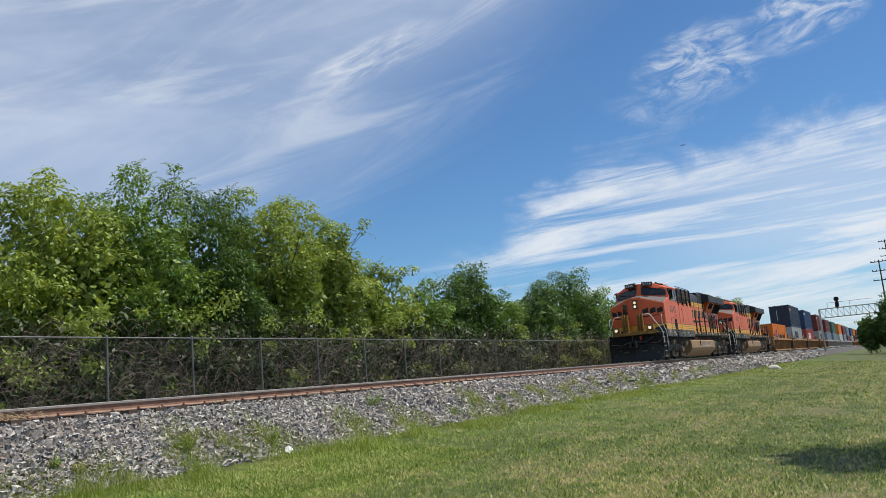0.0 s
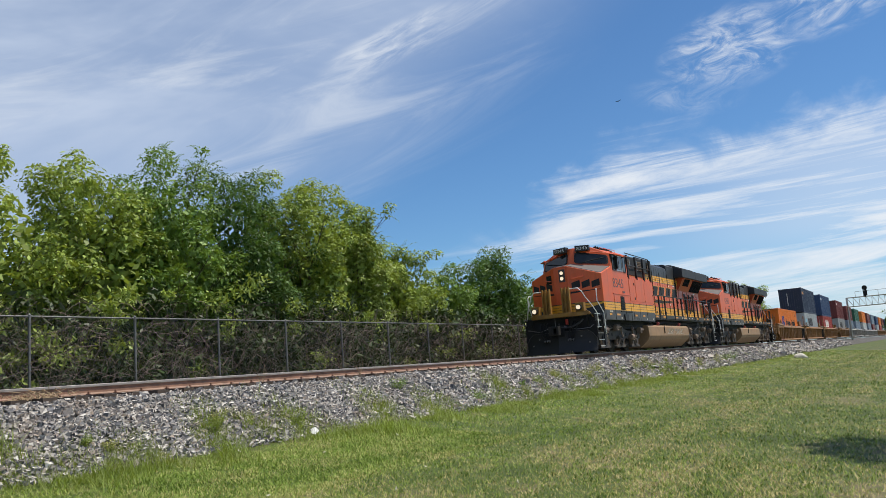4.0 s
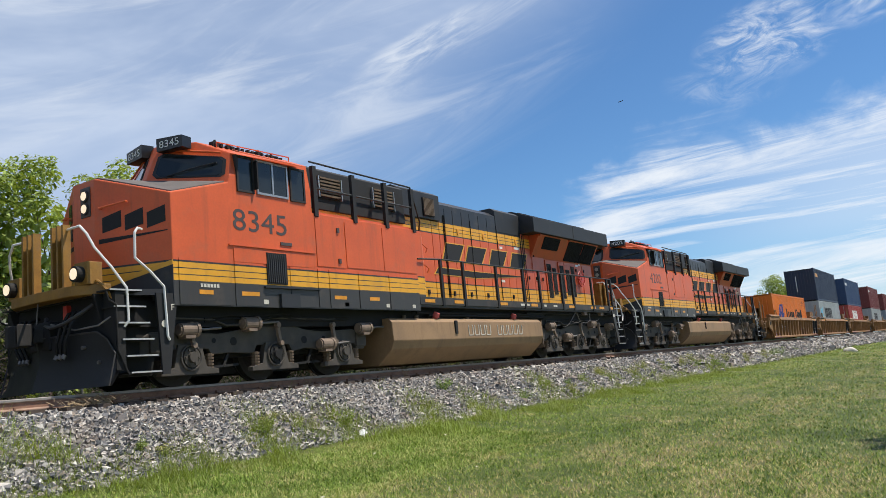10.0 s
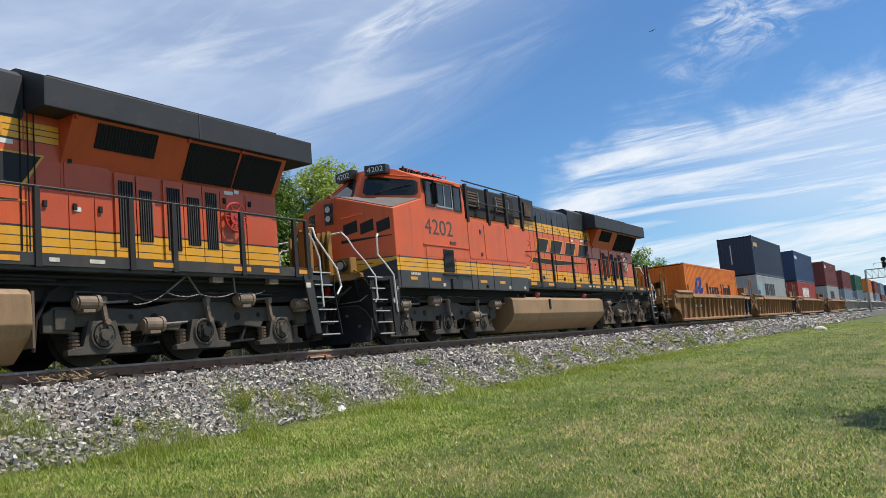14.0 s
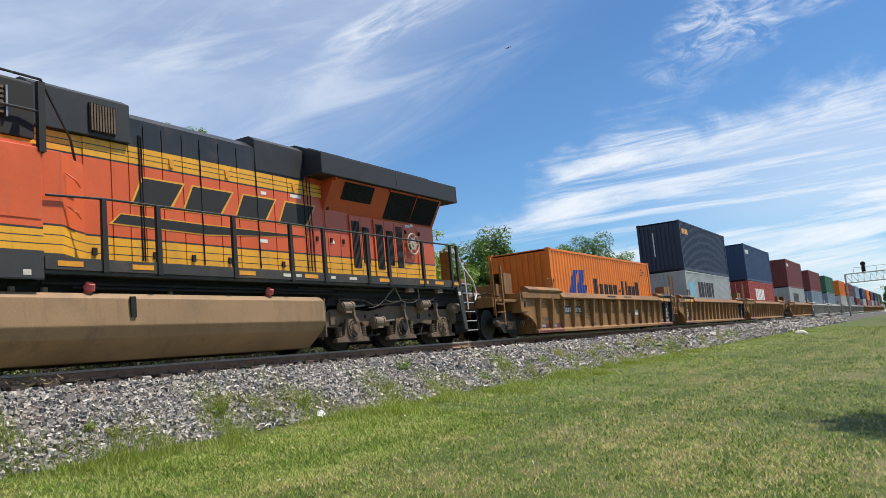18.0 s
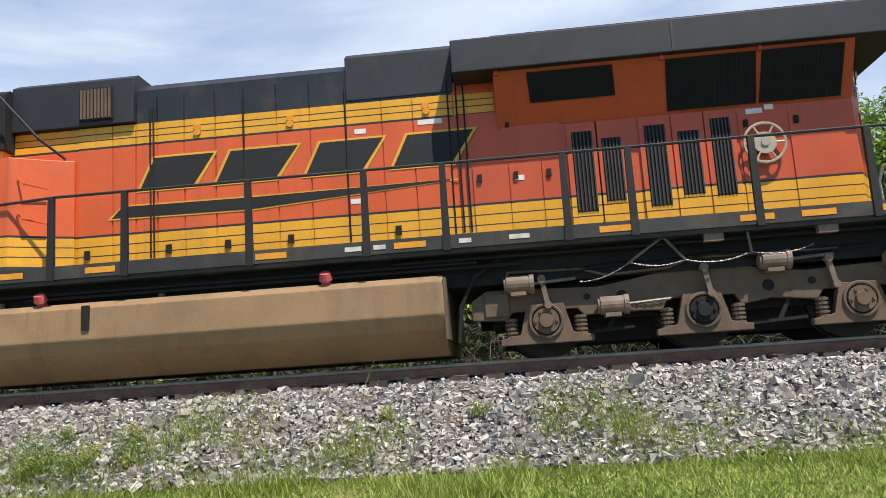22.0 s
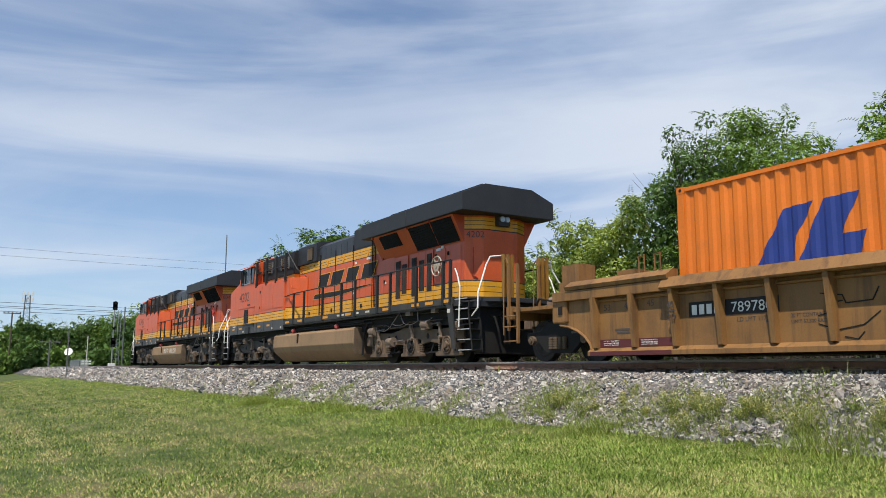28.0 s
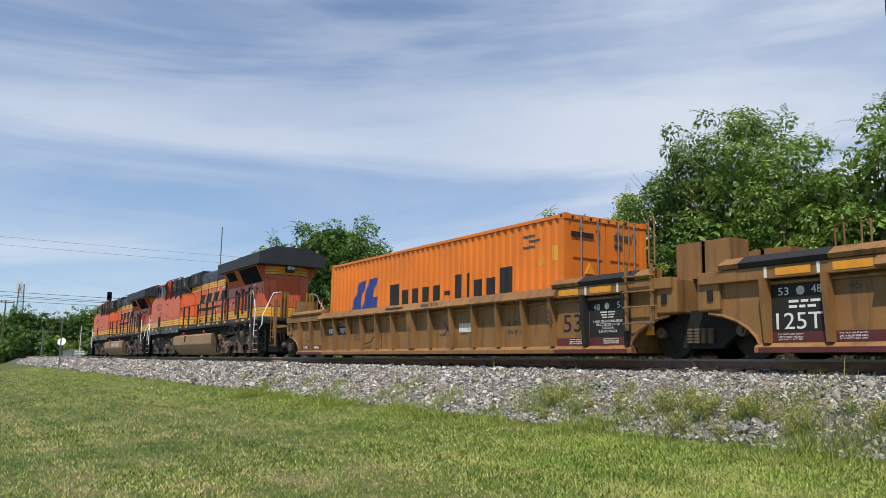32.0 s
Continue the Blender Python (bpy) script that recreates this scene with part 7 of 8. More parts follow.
def build_fence():
    x0, x1, y, zt, zb = FENCE
    F = thing("chain_link_fence", "tall grey chain-link fence overgrown with dry vines", "fence")
    n = 0
    x = 12.64 - 3.05 * 33
    while x < x1:
        part("post", Bm().rod((x, y, zb), (x, y, zt + 0.03), 0.035).rod((x, y, zt + 0.03), (x, y, zt + 0.08), 0.04, 8, 0.01), M_FENCE, F)
        x += 3.05
    part("top_rail", Bm().rod((x0, y, zt), (x1, y, zt), 0.024), M_FENCE, F)
    # woven wire in the stretch that the camera sees near by
    p = 0.075
    vs = []
    for sgn in (1, -1):
        a = np.arange(-40, 48, p)
        lo = np.stack([a, np.full_like(a, y), np.full_like(a, zb)], 1)
        hi = np.stack([a + sgn * (zt - zb) * 0.62, np.full_like(a, y), np.full_like(a, zt)], 1)
        w = np.array([0.0013, 0, 0])
        vs.append(np.stack([lo - w, lo + w, hi + w, hi - w], 1))
    me = big_mesh("wire_mesh", np.concatenate(vs).reshape(-1, 3), 4, M_FENCE)
    tagged(part("wire_mesh", me, None, F, "woven diamond wire"), kind="stuff")

    # dry vine stems climbing and hanging on the fence
    g = random.Random(3)
    V = Bm()
    for i in range(9500):
        x = g.uniform(-40, 62)
        dens = 0.55 + 0.45 * noise.noise(Vector((x * 0.25, 3, 0)))
        if g.random() > dens:
            continue
        yy = y + g.uniform(-0.15, 0.5)
        p_ = Vector((x, yy, g.uniform(-0.8, 1.75)))
        d = Vector((g.uniform(-1, 1), g.uniform(-0.12, 0.12), g.uniform(-0.3, 1.0))).normalized()
        r = g.uniform(0.0025, 0.0075)
        for j in range(g.randint(3, 7)):
            q = p_ + d * g.uniform(0.16, 0.36)
            q.z = min(q.z, 2.35)
            V.rod(p_, q, r, 3, None, False)
            d = (d + Vector((g.uniform(-0.8, 0.8), g.uniform(-0.12, 0.12), g.uniform(-0.75, 0.55)))).normalized()
            p_ = q
    me = bpy.data.meshes.new("vines")
    me.from_pydata(V.v, [], V.f)
    me.materials.append(M_VINE)
    tagged(part("vines", me, None), "tangled dry grey-brown vines on the fence", "vines", kind="stuff")

    # shrubs and undergrowth behind the fence, closing the view under the crowns
    g = np.random.default_rng(11)
    for nm, mt, n, leaf, ylo, yhi, zlo, zhi, sz in (("undergrowth", M_LEAF_SHADE, 95000, 0.125, 6.9, 9.4, -0.8, 2.6, 0.75), ("undergrowth", M_LEAF[1], 20000, 0.075, 6.3, 8.0, -0.3, 3.2, 0.45)):
        m_ = 900 if mt is M_LEAF_SHADE else 190
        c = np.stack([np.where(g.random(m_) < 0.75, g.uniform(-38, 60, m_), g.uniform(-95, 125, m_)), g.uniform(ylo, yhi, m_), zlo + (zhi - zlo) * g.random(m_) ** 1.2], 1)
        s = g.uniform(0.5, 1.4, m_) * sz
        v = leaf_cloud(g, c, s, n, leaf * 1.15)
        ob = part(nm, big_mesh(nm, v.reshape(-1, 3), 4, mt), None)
        tagged(ob, "dense green undergrowth behind the fence, shade put into its leaf colour" if mt is M_LEAF_SHADE else "lighter green shrubs growing through the fence", "shrubs", kind="stuff")
    # a near-black sheet: its colour stands in for deep shade under the trees
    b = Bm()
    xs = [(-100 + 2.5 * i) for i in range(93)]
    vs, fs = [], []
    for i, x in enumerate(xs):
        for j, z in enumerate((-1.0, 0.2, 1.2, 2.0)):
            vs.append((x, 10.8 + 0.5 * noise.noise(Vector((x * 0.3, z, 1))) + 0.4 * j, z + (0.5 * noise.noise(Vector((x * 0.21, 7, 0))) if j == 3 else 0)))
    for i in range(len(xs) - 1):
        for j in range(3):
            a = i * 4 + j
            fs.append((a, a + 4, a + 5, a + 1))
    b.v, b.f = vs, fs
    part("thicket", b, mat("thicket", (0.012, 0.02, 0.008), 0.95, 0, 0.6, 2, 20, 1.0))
    tagged(bpy.data.objects["thicket"], "near-black sheet behind the trees, deep shade put into its colour", "thicket", kind="structure")


# ---- grass, weeds and stones ----
def ground_np(x, y):
    xp = [-400, -30, -12, -6, -3.4, -1.75, 1.75, 3.2, 6, 400]
    zp = [-2.2, -2.2, -1.85, -1.42, -1.13, -0.27, -0.27, -0.75, -0.8, -1.0]
    return np.interp(y, xp, zp)


def lattice(x, y, cell, seed):
    """Smooth random values from 0 to 1 on a square lattice, for uneven growth."""
    t = np.random.default_rng(seed).random((256, 256))
    u, v = x / cell, y / cell
    i, j = np.floor(u).astype(int), np.floor(v).astype(int)
    a, b = u - i, v - j
    a, b = a * a * (3 - 2 * a), b * b * (3 - 2 * b)
    i, j = i % 256, j % 256
    i2, j2 = (i + 1) % 256, (j + 1) % 256
    return (t[i, j] * (1 - a) + t[i2, j] * a) * (1 - b) + (t[i, j2] * (1 - a) + t[i2, j2] * a) * b


def build_grass():
    """Mown blades, thick near the camera's stand and thinning outwards."""
    g = np.random.default_rng(21)
    def blades(x, y, h, w, lean=0.5):
        n = len(x)
        z = ground_np(x, y) - 0.03
        a = g.uniform(0, 6.28, n)
        d = np.stack([np.cos(a), np.sin(a), np.zeros(n)], 1)
        s = np.stack([-np.sin(a), np.cos(a), np.zeros(n)], 1)
        p = np.stack([x, y, z], 1)
        t = p + d * (h * lean * (0.25 + 0.75 * g.random(n)))[:, None] + np.array([0, 0, 1.0]) * h[:, None]
        return np.stack([p - s * w[:, None], p + s * w[:, None], t], 1)
    parts = []
    # the view fans: to the far right, across, and to the far left
    n = 950000
    r = 6.6 + 88 * g.random(n) ** 2.5
    a = np.radians(np.where(g.random(n) < 0.72, g.uniform(42, 97, n) * np.where(g.random(n) < 0.5, -1, 1), g.uniform(-90, 97, n)))
    x, y = np.sin(a) * r, -12.1 + np.cos(a) * r
    ring = np.arange(n) >= n - 45000
    ra, aa = 13 * g.random(n) ** 0.5, g.uniform(0, 6.2832, n)
    x, y = np.where(ring, np.sin(aa) * ra, x), np.where(ring, -12.1 + np.cos(aa) * ra, y)
    r = np.where(ring, 3.0, r)
    keep = (y < -3.15 + 0.25 * np.sin(x * 1.3) + 0.2 * np.sin(x * 3.1 + 1)) & (y > -26)
    x, y, r = x[keep], y[keep], r[keep]
    # the strip before the stones, which the camera passes nearest
    m_ = 210000
    xn, yn = g.uniform(-11, 14, m_), -3.1 - 3.2 * g.random(m_) ** 1.3
    near = yn < -3.2 + 0.25 * np.sin(xn * 1.3) + 0.2 * np.sin(xn * 3.1 + 1)
    x, y, r = np.concatenate([x, xn[near]]), np.concatenate([y, yn[near]]), np.concatenate([r, np.full(near.sum(), 8.0)])
    tuft = 0.5 * lattice(x, y, 0.14, 1) + 0.3 * lattice(x, y, 0.45, 2) + 0.2 * lattice(x, y, 1.6, 3)
    h = g.uniform(0.014, 0.046, len(x)) * (0.35 + 1.35 * tuft)
    w = 0.0034 + 0.00034 * r
    v = blades(x, y, h + 0.0005 * r, w * g.uniform(0.6, 1.3, len(x)), 1.7)
    ob = part("grass", big_mesh("grass", v.reshape(-1, 3), 3, M_GRASS), None)
    tagged(ob, "short mown green grass with paler dry patches", "grass", kind="stuff")
    # pale seed heads and bits of dead leaf lying in the lawn
    m_ = 420
    r, a = 4.5 + 30 * g.random(m_) ** 1.3, np.radians(g.uniform(-90, 95, m_))
    x, y = np.sin(a) * r, -12.1 + np.cos(a) * r
    k = y < -3.6
    c = np.stack([x[k], y[k], ground_np(x[k], y[k]) + 0.05], 1)
    v = leaf_cloud(g, c, np.full(len(c), 0.02), len(c), 0.022)
    tagged(part("leaf_litter", big_mesh("leaf_litter", v.reshape(-1, 3), 4, M_CHALK), None), "pale seed heads and bits of dead leaf on the lawn", "leaf litter", kind="stuff")
    # rank growth along the toe of the stones, here and there climbing between them
    n = 150000
    x = np.where(g.random(n) < 0.7, g.uniform(-28, 36, n), g.uniform(-60, 80, n))
    edge = -3.3 + 0.3 * np.sin(x * 1.3) + 0.25 * np.sin(x * 3.1 + 1)
    y = edge - 0.2 + g.normal(0, 0.34, n) + 0.9 * (lattice(x, x * 0.0, 1.1, 6) - 0.5)
    climb = (np.sin(x * 0.9 + 2) + np.sin(x * 2.3) > 0.75) & (g.random(n) < 0.35)
    climb |= (x > -13) & (x < -3) & (g.random(n) < 0.45)
    y = np.where(climb, edge + np.abs(g.normal(0, 0.5, n)), y)
    h = np.where(climb, 1.6, 1.0) * (np.abs(g.normal(0.080, 0.045, n)) + 0.025) * (0.5 + 1.1 * lattice(x, y, 0.4, 5))
    v = blades(x, y, h, np.full(n, 0.0060), 1.5)
    ob = part("grass_fringe", big_mesh("grass_fringe", v.reshape(-1, 3), 3, M_FRINGE), None)
    tagged(ob, "longer bright grass along the foot of the ballast", "grass", kind="stuff")


def build_weeds():
    """Leafy weeds and dry stalks among the stones."""
    g = np.random.default_rng(5)
    spots = []
    for x, y, s, kind in [(9.9, -3.0, 0.24, 0), (10.2, -2.8, 0.2, 1), (44.0, -3.2, 0.5, 1), (47, -3.0, 0.4, 2), (48.5, -3.1, 0.4, 2), (-6.5, -2.9, 0.26, 1), (-7.3, -3.1, 0.3, 1), (-8.2, -2.8, 0.3, 1), (-8.9, -3.0, 0.3, 1), (-9.7, -2.9, 0.28, 1), (-5.6, -3.1, 0.36, 2), (-5.1, -3.25, 0.34, 2), (-4.6, -3.0, 0.3, 2), (-10.6, -3.0, 0.26, 1), (-11.5, -3.1, 0.26, 1),
                          (24, -2.7, 0.26, 1), (26.3, -2.9, 0.3, 1), (27.8, -2.6, 0.26, 1), (29.5, -2.9, 0.3, 0), (31.5, -2.8, 0.34, 1), (33.5, -2.6, 0.3, 1), (35.5, -3.0, 0.34, 0), (38, -2.9, 0.34, 1)]:
        spots.append((x, y, s, kind))
    for i in range(26):
        spots.append((g.uniform(-30, 45), g.uniform(-3.3, -2.3), g.uniform(0.12, 0.26), int(g.integers(0, 3))))
    for i in range(26):
        spots.append((g.uniform(-12.5, -4.2), g.uniform(-3.4, -2.5), g.uniform(0.13, 0.25), int(g.choice((0, 1, 1, 1)))))
    for x, y, s, kind in spots:
        T = thing("weed", ("small green weed growing in the ballast", "pale yellow-flowering weed growing in the ballast", "bushy grey-green weed at the foot of the ballast")[kind], "weed", "weeds in the ballast", m=pose(x, y, float(ground_np(np.array([x]), np.array([y]))[0]) - 0.01))
        b = Bm()
        ends = []
        for k in range(9):
            a, t = g.uniform(0, 6.28), g.uniform(0.4, 1.1)
            q = (math.cos(a) * s * 0.7 * t, math.sin(a) * s * 0.7 * t, s * g.uniform(0.6, 1.3))
            b.rod((0, 0, 0), q, 0.005, 4, 0.002)
            ends.append(q)
        tagged(part("stalk", b, M_FRINGE, T), kind="stuff")
        e = np.array(ends)
        cen = np.concatenate([e, e * 0.6])
        v = leaf_cloud(g, cen, np.full(len(cen), s * 0.42), int(250 + 1300 * s), 0.011 + 0.015 * s)
        part("foliage", big_mesh("foliage", v.reshape(-1, 3), 4, (M_FRINGE, M_WEED, M_LEAF[0])[kind]), None, T)
        if kind == 1:
            v = leaf_cloud(g, e + np.array([0, 0, s * 0.12]), np.full(len(e), s * 0.25), 90, 0.010, 0.8)
            tagged(part("blossom", big_mesh("blossom", v.reshape(-1, 3), 4, M_FLOWER), None, T), "tiny pale yellow flowers", kind="stuff")
    # dry stalks by the rail
    for i, x in enumerate([21.2, 16.4, 13.2, 5.0, -2.2, -6.9, -9.0, -10.8, 24.5, 29.3, 1.6, -14.0, 34.0]):
        T = thing("dry_stalks", "dry tan grass stalks beside the rail", "dry grass", "dry stalks", m=pose(x, -1.0 + 0.1 * (i % 3 - 1), -0.22))
        for k in range(7):
            a = g.uniform(0, 6.28)
            r = g.uniform(0.1, 0.3)
            part("stalk", Bm().rod((0, 0, 0), (math.cos(a) * r, math.sin(a) * r * 0.5, g.uniform(0.18, 0.42)), 0.004, 3, 0.002), M_DRY, T)


def stone_variants(n):
    """Angular broken lumps: blocks with every corner knocked about, longer than high."""
    g = np.random.default_rng(9)
    base = np.array([(x, y, z) for x in (-1, 1) for y in (-1, 1) for z in (-1, 1)], float)
    F = [(0, 1, 3), (0, 3, 2), (4, 6, 7), (4, 7, 5), (0, 4, 5), (0, 5, 1), (2, 3, 7), (2, 7, 6), (0, 2, 6), (0, 6, 4), (1, 5, 7), (1, 7, 3)]
    out = []
    for i in range(n):
        v = base * g.uniform(0.60, 1.0, (8, 3))
        a = g.uniform(0, 6.28)
        v = v * np.array([1.15, g.uniform(0.75, 1.0), g.uniform(0.55, 0.85)])
        t = g.normal(0, 0.10, 2)
        v[:, 2] += t[0] * v[:, 0] + t[1] * v[:, 1]
        c, k = math.cos(a), math.sin(a)
        out.append(np.stack([v[:, 0] * c - v[:, 1] * k, v[:, 0] * k + v[:, 1] * c, v[:, 2]], 1))
    return out, F


def build_ballast():
    g = np.random.default_rng(33)
    var, F = stone_variants(40)
    var = np.array(var)
    idx = np.array([f for f in F if not set(f) <= {0, 2, 4, 6}])   # the buried underside is left off
    def place(x, y, z, r):
        n = len(x)
        v = var[g.integers(0, len(var), n)] * r[:, None, None]
        a, b, c = g.uniform(0, 6.28, n), g.normal(0, 0.32, n), g.normal(0, 0.32, n)
        ca, sa = np.cos(a)[:, None], np.sin(a)[:, None]
        X, Y, Z = v[..., 0], v[..., 1], v[..., 2]
        X, Y = X * ca - Y * sa, X * sa + Y * ca
        cb, sb = np.cos(b)[:, None], np.sin(b)[:, None]
        X, Z = X * cb - Z * sb, X * sb + Z * cb
        cc, sc = np.cos(c)[:, None], np.sin(c)[:, None]
        Y, Z = Y * cc - Z * sc, Y * sc + Z * cc
        return np.stack([X + x[:, None], Y + y[:, None], Z + z[:, None]], -1)
    zones = []
    for x0, x1, y0, y1, n, rr in ((-14, 17, -3.5, -1.32, 50000, 0.0285), (17, 30, -3.5, -1.32, 12500, 0.038), (-26, -14, -3.5, -1.32, 11500, 0.038), (30, 64, -3.5, -1.32, 9000, 0.060), (-60, -26, -3.5, -1.32, 9000, 0.060), (64, 130, -3.4, -1.3, 4000, 0.11), (-130, -60, -3.4, -1.3, 4000, 0.11), (-22, 28, -1.32, -0.86, 7500, 0.029), (-22, 28, -0.66, 0.66, 900, 0.05), (-25, 40, 0.85, 1.6, 500, 0.06)):
        x, y = g.uniform(x0, x1, n), g.uniform(y0, y1, n)
        # thin out towards the uneven grass edge
        edge = -3.3 + 0.3 * np.sin(x * 1.3) + 0.25 * np.sin(x * 3.1 + 1)
        k = (y > edge - 0.3) | (g.random(n) < 0.35)
        x, y = x[k], y[k]
        r = rr * np.exp(g.normal(0, 0.30, len(x)))
        z = ground_np(x, y) + r * 0.3 + g.normal(0, 0.014, len(x)) + np.where(np.abs(y) < 0.7, 0.06, 0.0) - np.where((y < -1.3) & (y > -2.0), 0.015 + r * 0.3, 0.0) + np.where((y < -0.7) & (y > -1.3), 0.02, 0.0)
        # tie ends stay half bare
        k = ~((np.abs(y) < 1.36) & (np.abs(x / 0.52 - np.round(x / 0.52)) < 0.24) & (g.random(len(x)) < 0.72))
        zones.append(place(x[k], y[k], z[k], r[k]))
    corners = np.concatenate([v[:, idx].reshape(-1, 3) for v in zones])
    B = thing("ballast", "loose grey and pale crushed stones along the track", "ballast", kind="structure")
    ob = part("stones", big_mesh("stones", corners, 3, M_STONE), None, B)
    tagged(ob, kind="stuff")
    # the stones lying nearest to the camera's stand, one by one
    meshes = []
    for i in range(10):
        b = Bm()
        b.add(var[i] * 0.030, F)
        me = b.mesh("stone")
        me.materials.append(M_STONE1)
        meshes.append(me)
    for i in range(280):
        x, y = g.uniform(-9, 15), g.uniform(-3.2, -1.7)
        o = part("stone", meshes[i % 10], None, B)
        o.matrix_basis = pose(x, y, float(ground_np(np.array([x]), np.array([y]))[0]) + 0.022, *g.uniform(-25, 25, 2), g.uniform(0, 360))


# ---- line-side equipment and distance ----
def build_distance():
    def polar(a, d):
        return math.sin(radians(a)) * d - 0.9, -12.3 + math.cos(radians(a)) * d
    dark = M_DARK
    # colour-light signal on a ladder mast, at the far end beside the track
    S = thing("railway_signal", "black colour-light signal on a silver ladder mast", "railway signal", m=pose(-100, 3.45, 0.3))
    part("mast", Bm().rod((0, 0, -0.9), (0, 0, 6.9), 0.075), M_ALU, S)
    part("base", Bm().box(-0.35, 0.35, -0.35, 0.35, -1.15, 0.1), M_WHITE, S, "white concrete base", bevel=0.03)
    for z0, z1 in ((6.05, 7.2), (1.85, 3.05), (4.0, 4.3)):
        hd = part("signal_head", Bm().rod((0.25, 0, (z0 + z1) / 2 - 0.12), (0.30, 0, (z0 + z1) / 2 - 0.12), 0.26 if z1 - z0 > 0.5 else 0.14, 16).box(0.1, 0.3, -0.24, 0.24, z0 + 0.1, z1 - 0.1).rod((0.25, 0, z1 - 0.3), (0.3, 0, z1 - 0.3), 0.26 if z1 - z0 > 0.5 else 0.12, 16), dark, S, "black signal head")
        for z in ((z0 + 0.3, z1 - 0.3) if z1 - z0 > 0.5 else ((z0 + z1) / 2,)):
            part("hood", Bm().rod((0.3, 0, z), (0.5, 0, z), 0.11, 12), dark, hd)
    for dy in (0.45, 0.75):
        part("ladder_rail", Bm().rod((-0.1, dy, -0.8), (-0.1, dy, 6.2), 0.03), M_ALU, S)
    for k in range(22):
        part("rung", Bm().rod((-0.1, 0.45, -0.5 + k * 0.3), (-0.1, 0.75, -0.5 + k * 0.3), 0.015, 5), M_ALU, S)
    for z in (0.6, 2.2, 3.8, 5.4):
        part("bracket", Bm().rod((0, 0, z), (-0.1, 0.75, z), 0.02, 5), M_ALU, S)
    # silver equipment cabinet with a white dish and a striped marker pole
    C = thing("equipment_cabinet", "silver metal trackside equipment cabinet", "cabinet", m=pose(-139, 4.9, ground_z(-139, 4.9)))
    part("body", Bm().box(-0.9, 0.9, -1.3, 1.3, 0.12, 1.75), M_ALU, C, bevel=0.04)
    part("lid", Bm().prism([(-1.36, 1.75), (1.36, 1.75), (0.0, 1.95)], "x", -0.98, 0.98), M_ALU, C)
    part("door_seam", Bm().box(0.9, 0.91, -0.02, 0.02, 0.15, 1.7), M_DARK, C)
    part("plinth", Bm().box(-1.0, 1.0, -1.4, 1.4, -0.2, 0.12), M_CONCRETE, C)
    D = thing("satellite_dish", "white round dish on a thin post", "dish", m=pose(-138.6, 3.3, ground_z(-139, 3.3)))
    part("post", Bm().rod((0, 0, -0.1), (0, 0, 3.0), 0.07), M_FENCE, D)
    part("dish", Bm().rod((0.1, 0, 3.05), (0.22, -0.06, 3.1), 0.42, 20, 0.62), M_WHITE, D)
    P = thing("marker_pole", "white pole with pale cross boards beside the cabinet", "pole", m=pose(-137, 5.7, ground_z(-137, 5.7)))
    part("pole", Bm().rod((0, 0, -0.1), (0, 0, 5.6), 0.07), M_CHALK, P)
    part("base", Bm().box(-0.25, 0.25, -0.25, 0.25, -0.1, 0.7), M_WHITE, P)
    for z in (1.2, 1.55):
        for a in (-0.5, 0.0, 0.5):
            part("board", Bm().box(0.05, 0.1, a - 0.2, a + 0.2, z, z + 0.26), M_WHITE, P)
    # thin posts, lamp poles, utility poles, a lattice tower and a tall mast
    for a, d, z1, nm, lab in ((-80.35, 74, 5.0, "pole", "thin grey pole by the track"), (-83.6, 80, 3.4, "pole", "thin weathered wooden pole by the track"), (-84.65, 120, 3.6, "lamp_post", "grey lamp post with crossed arms"), (-86.9, 150, 9.0, "utility_pole", "wooden utility pole with a crossarm"), (-74.05, 160, 25.5, "mast", "tall thin antenna mast"), (90.0, 160, 14.2, "utility_pole", "wooden utility pole with crossarms"), (90.5, 200, 22.0, "utility_pole", "tall wooden utility pole with crossarms")):
        x, y = polar(a, d)
        z0 = ground_z(x, y)
        U = thing(nm, lab, nm.replace("_", " "), m=pose(x, y, z0))
        part("shaft", Bm().rod((0, 0, -0.1), (0, 0, z1 - z0), 0.06 if d < 110 else 0.16 if "utility" in nm else 0.12, 8, 0.05 if d < 110 else 0.1), M_BARK if "utility" in nm else M_FENCE, U)
        if nm in ("utility_pole", "lamp_post"):
            for k in range(1 if a < 0 else 3):
                z = z1 - z0 - 0.4 - 1.6 * k
                part("crossarm", Bm().box(-0.06, 0.06, -1.3, 1.3, z, z + 0.14).box(-1.3, 1.3, -0.06, 0.06, z, z + 0.14), M_BARK if nm != "lamp_post" else M_FENCE, U)
                for dy in (-1.2, -0.6, 0.6, 1.2):
                    part("insulator", Bm().rod((0, dy, z + 0.14), (0, dy, z + 0.34), 0.06, 8), M_DARK, U)
    x, y = polar(-86.1, 300)
    Tn = thing("lattice_tower", "grey lattice antenna tower above the far trees", "tower", m=pose(x, y, ground_z(x, y)))
    H = 24.5
    for a in range(4):
        c, s = (1, 1, -1, -1)[a], (1, -1, -1, 1)[a]
        part("leg", Bm().rod((c * 1.4, s * 1.4, 0), (c * 0.7, s * 0.7, H), 0.12, 6), M_FENCE, Tn)
    for k in range(12):
        z, z2 = H * k / 12, H * (k + 1) / 12
        w, w2 = 1.4 - 0.7 * k / 12, 1.4 - 0.7 * (k + 1) / 12
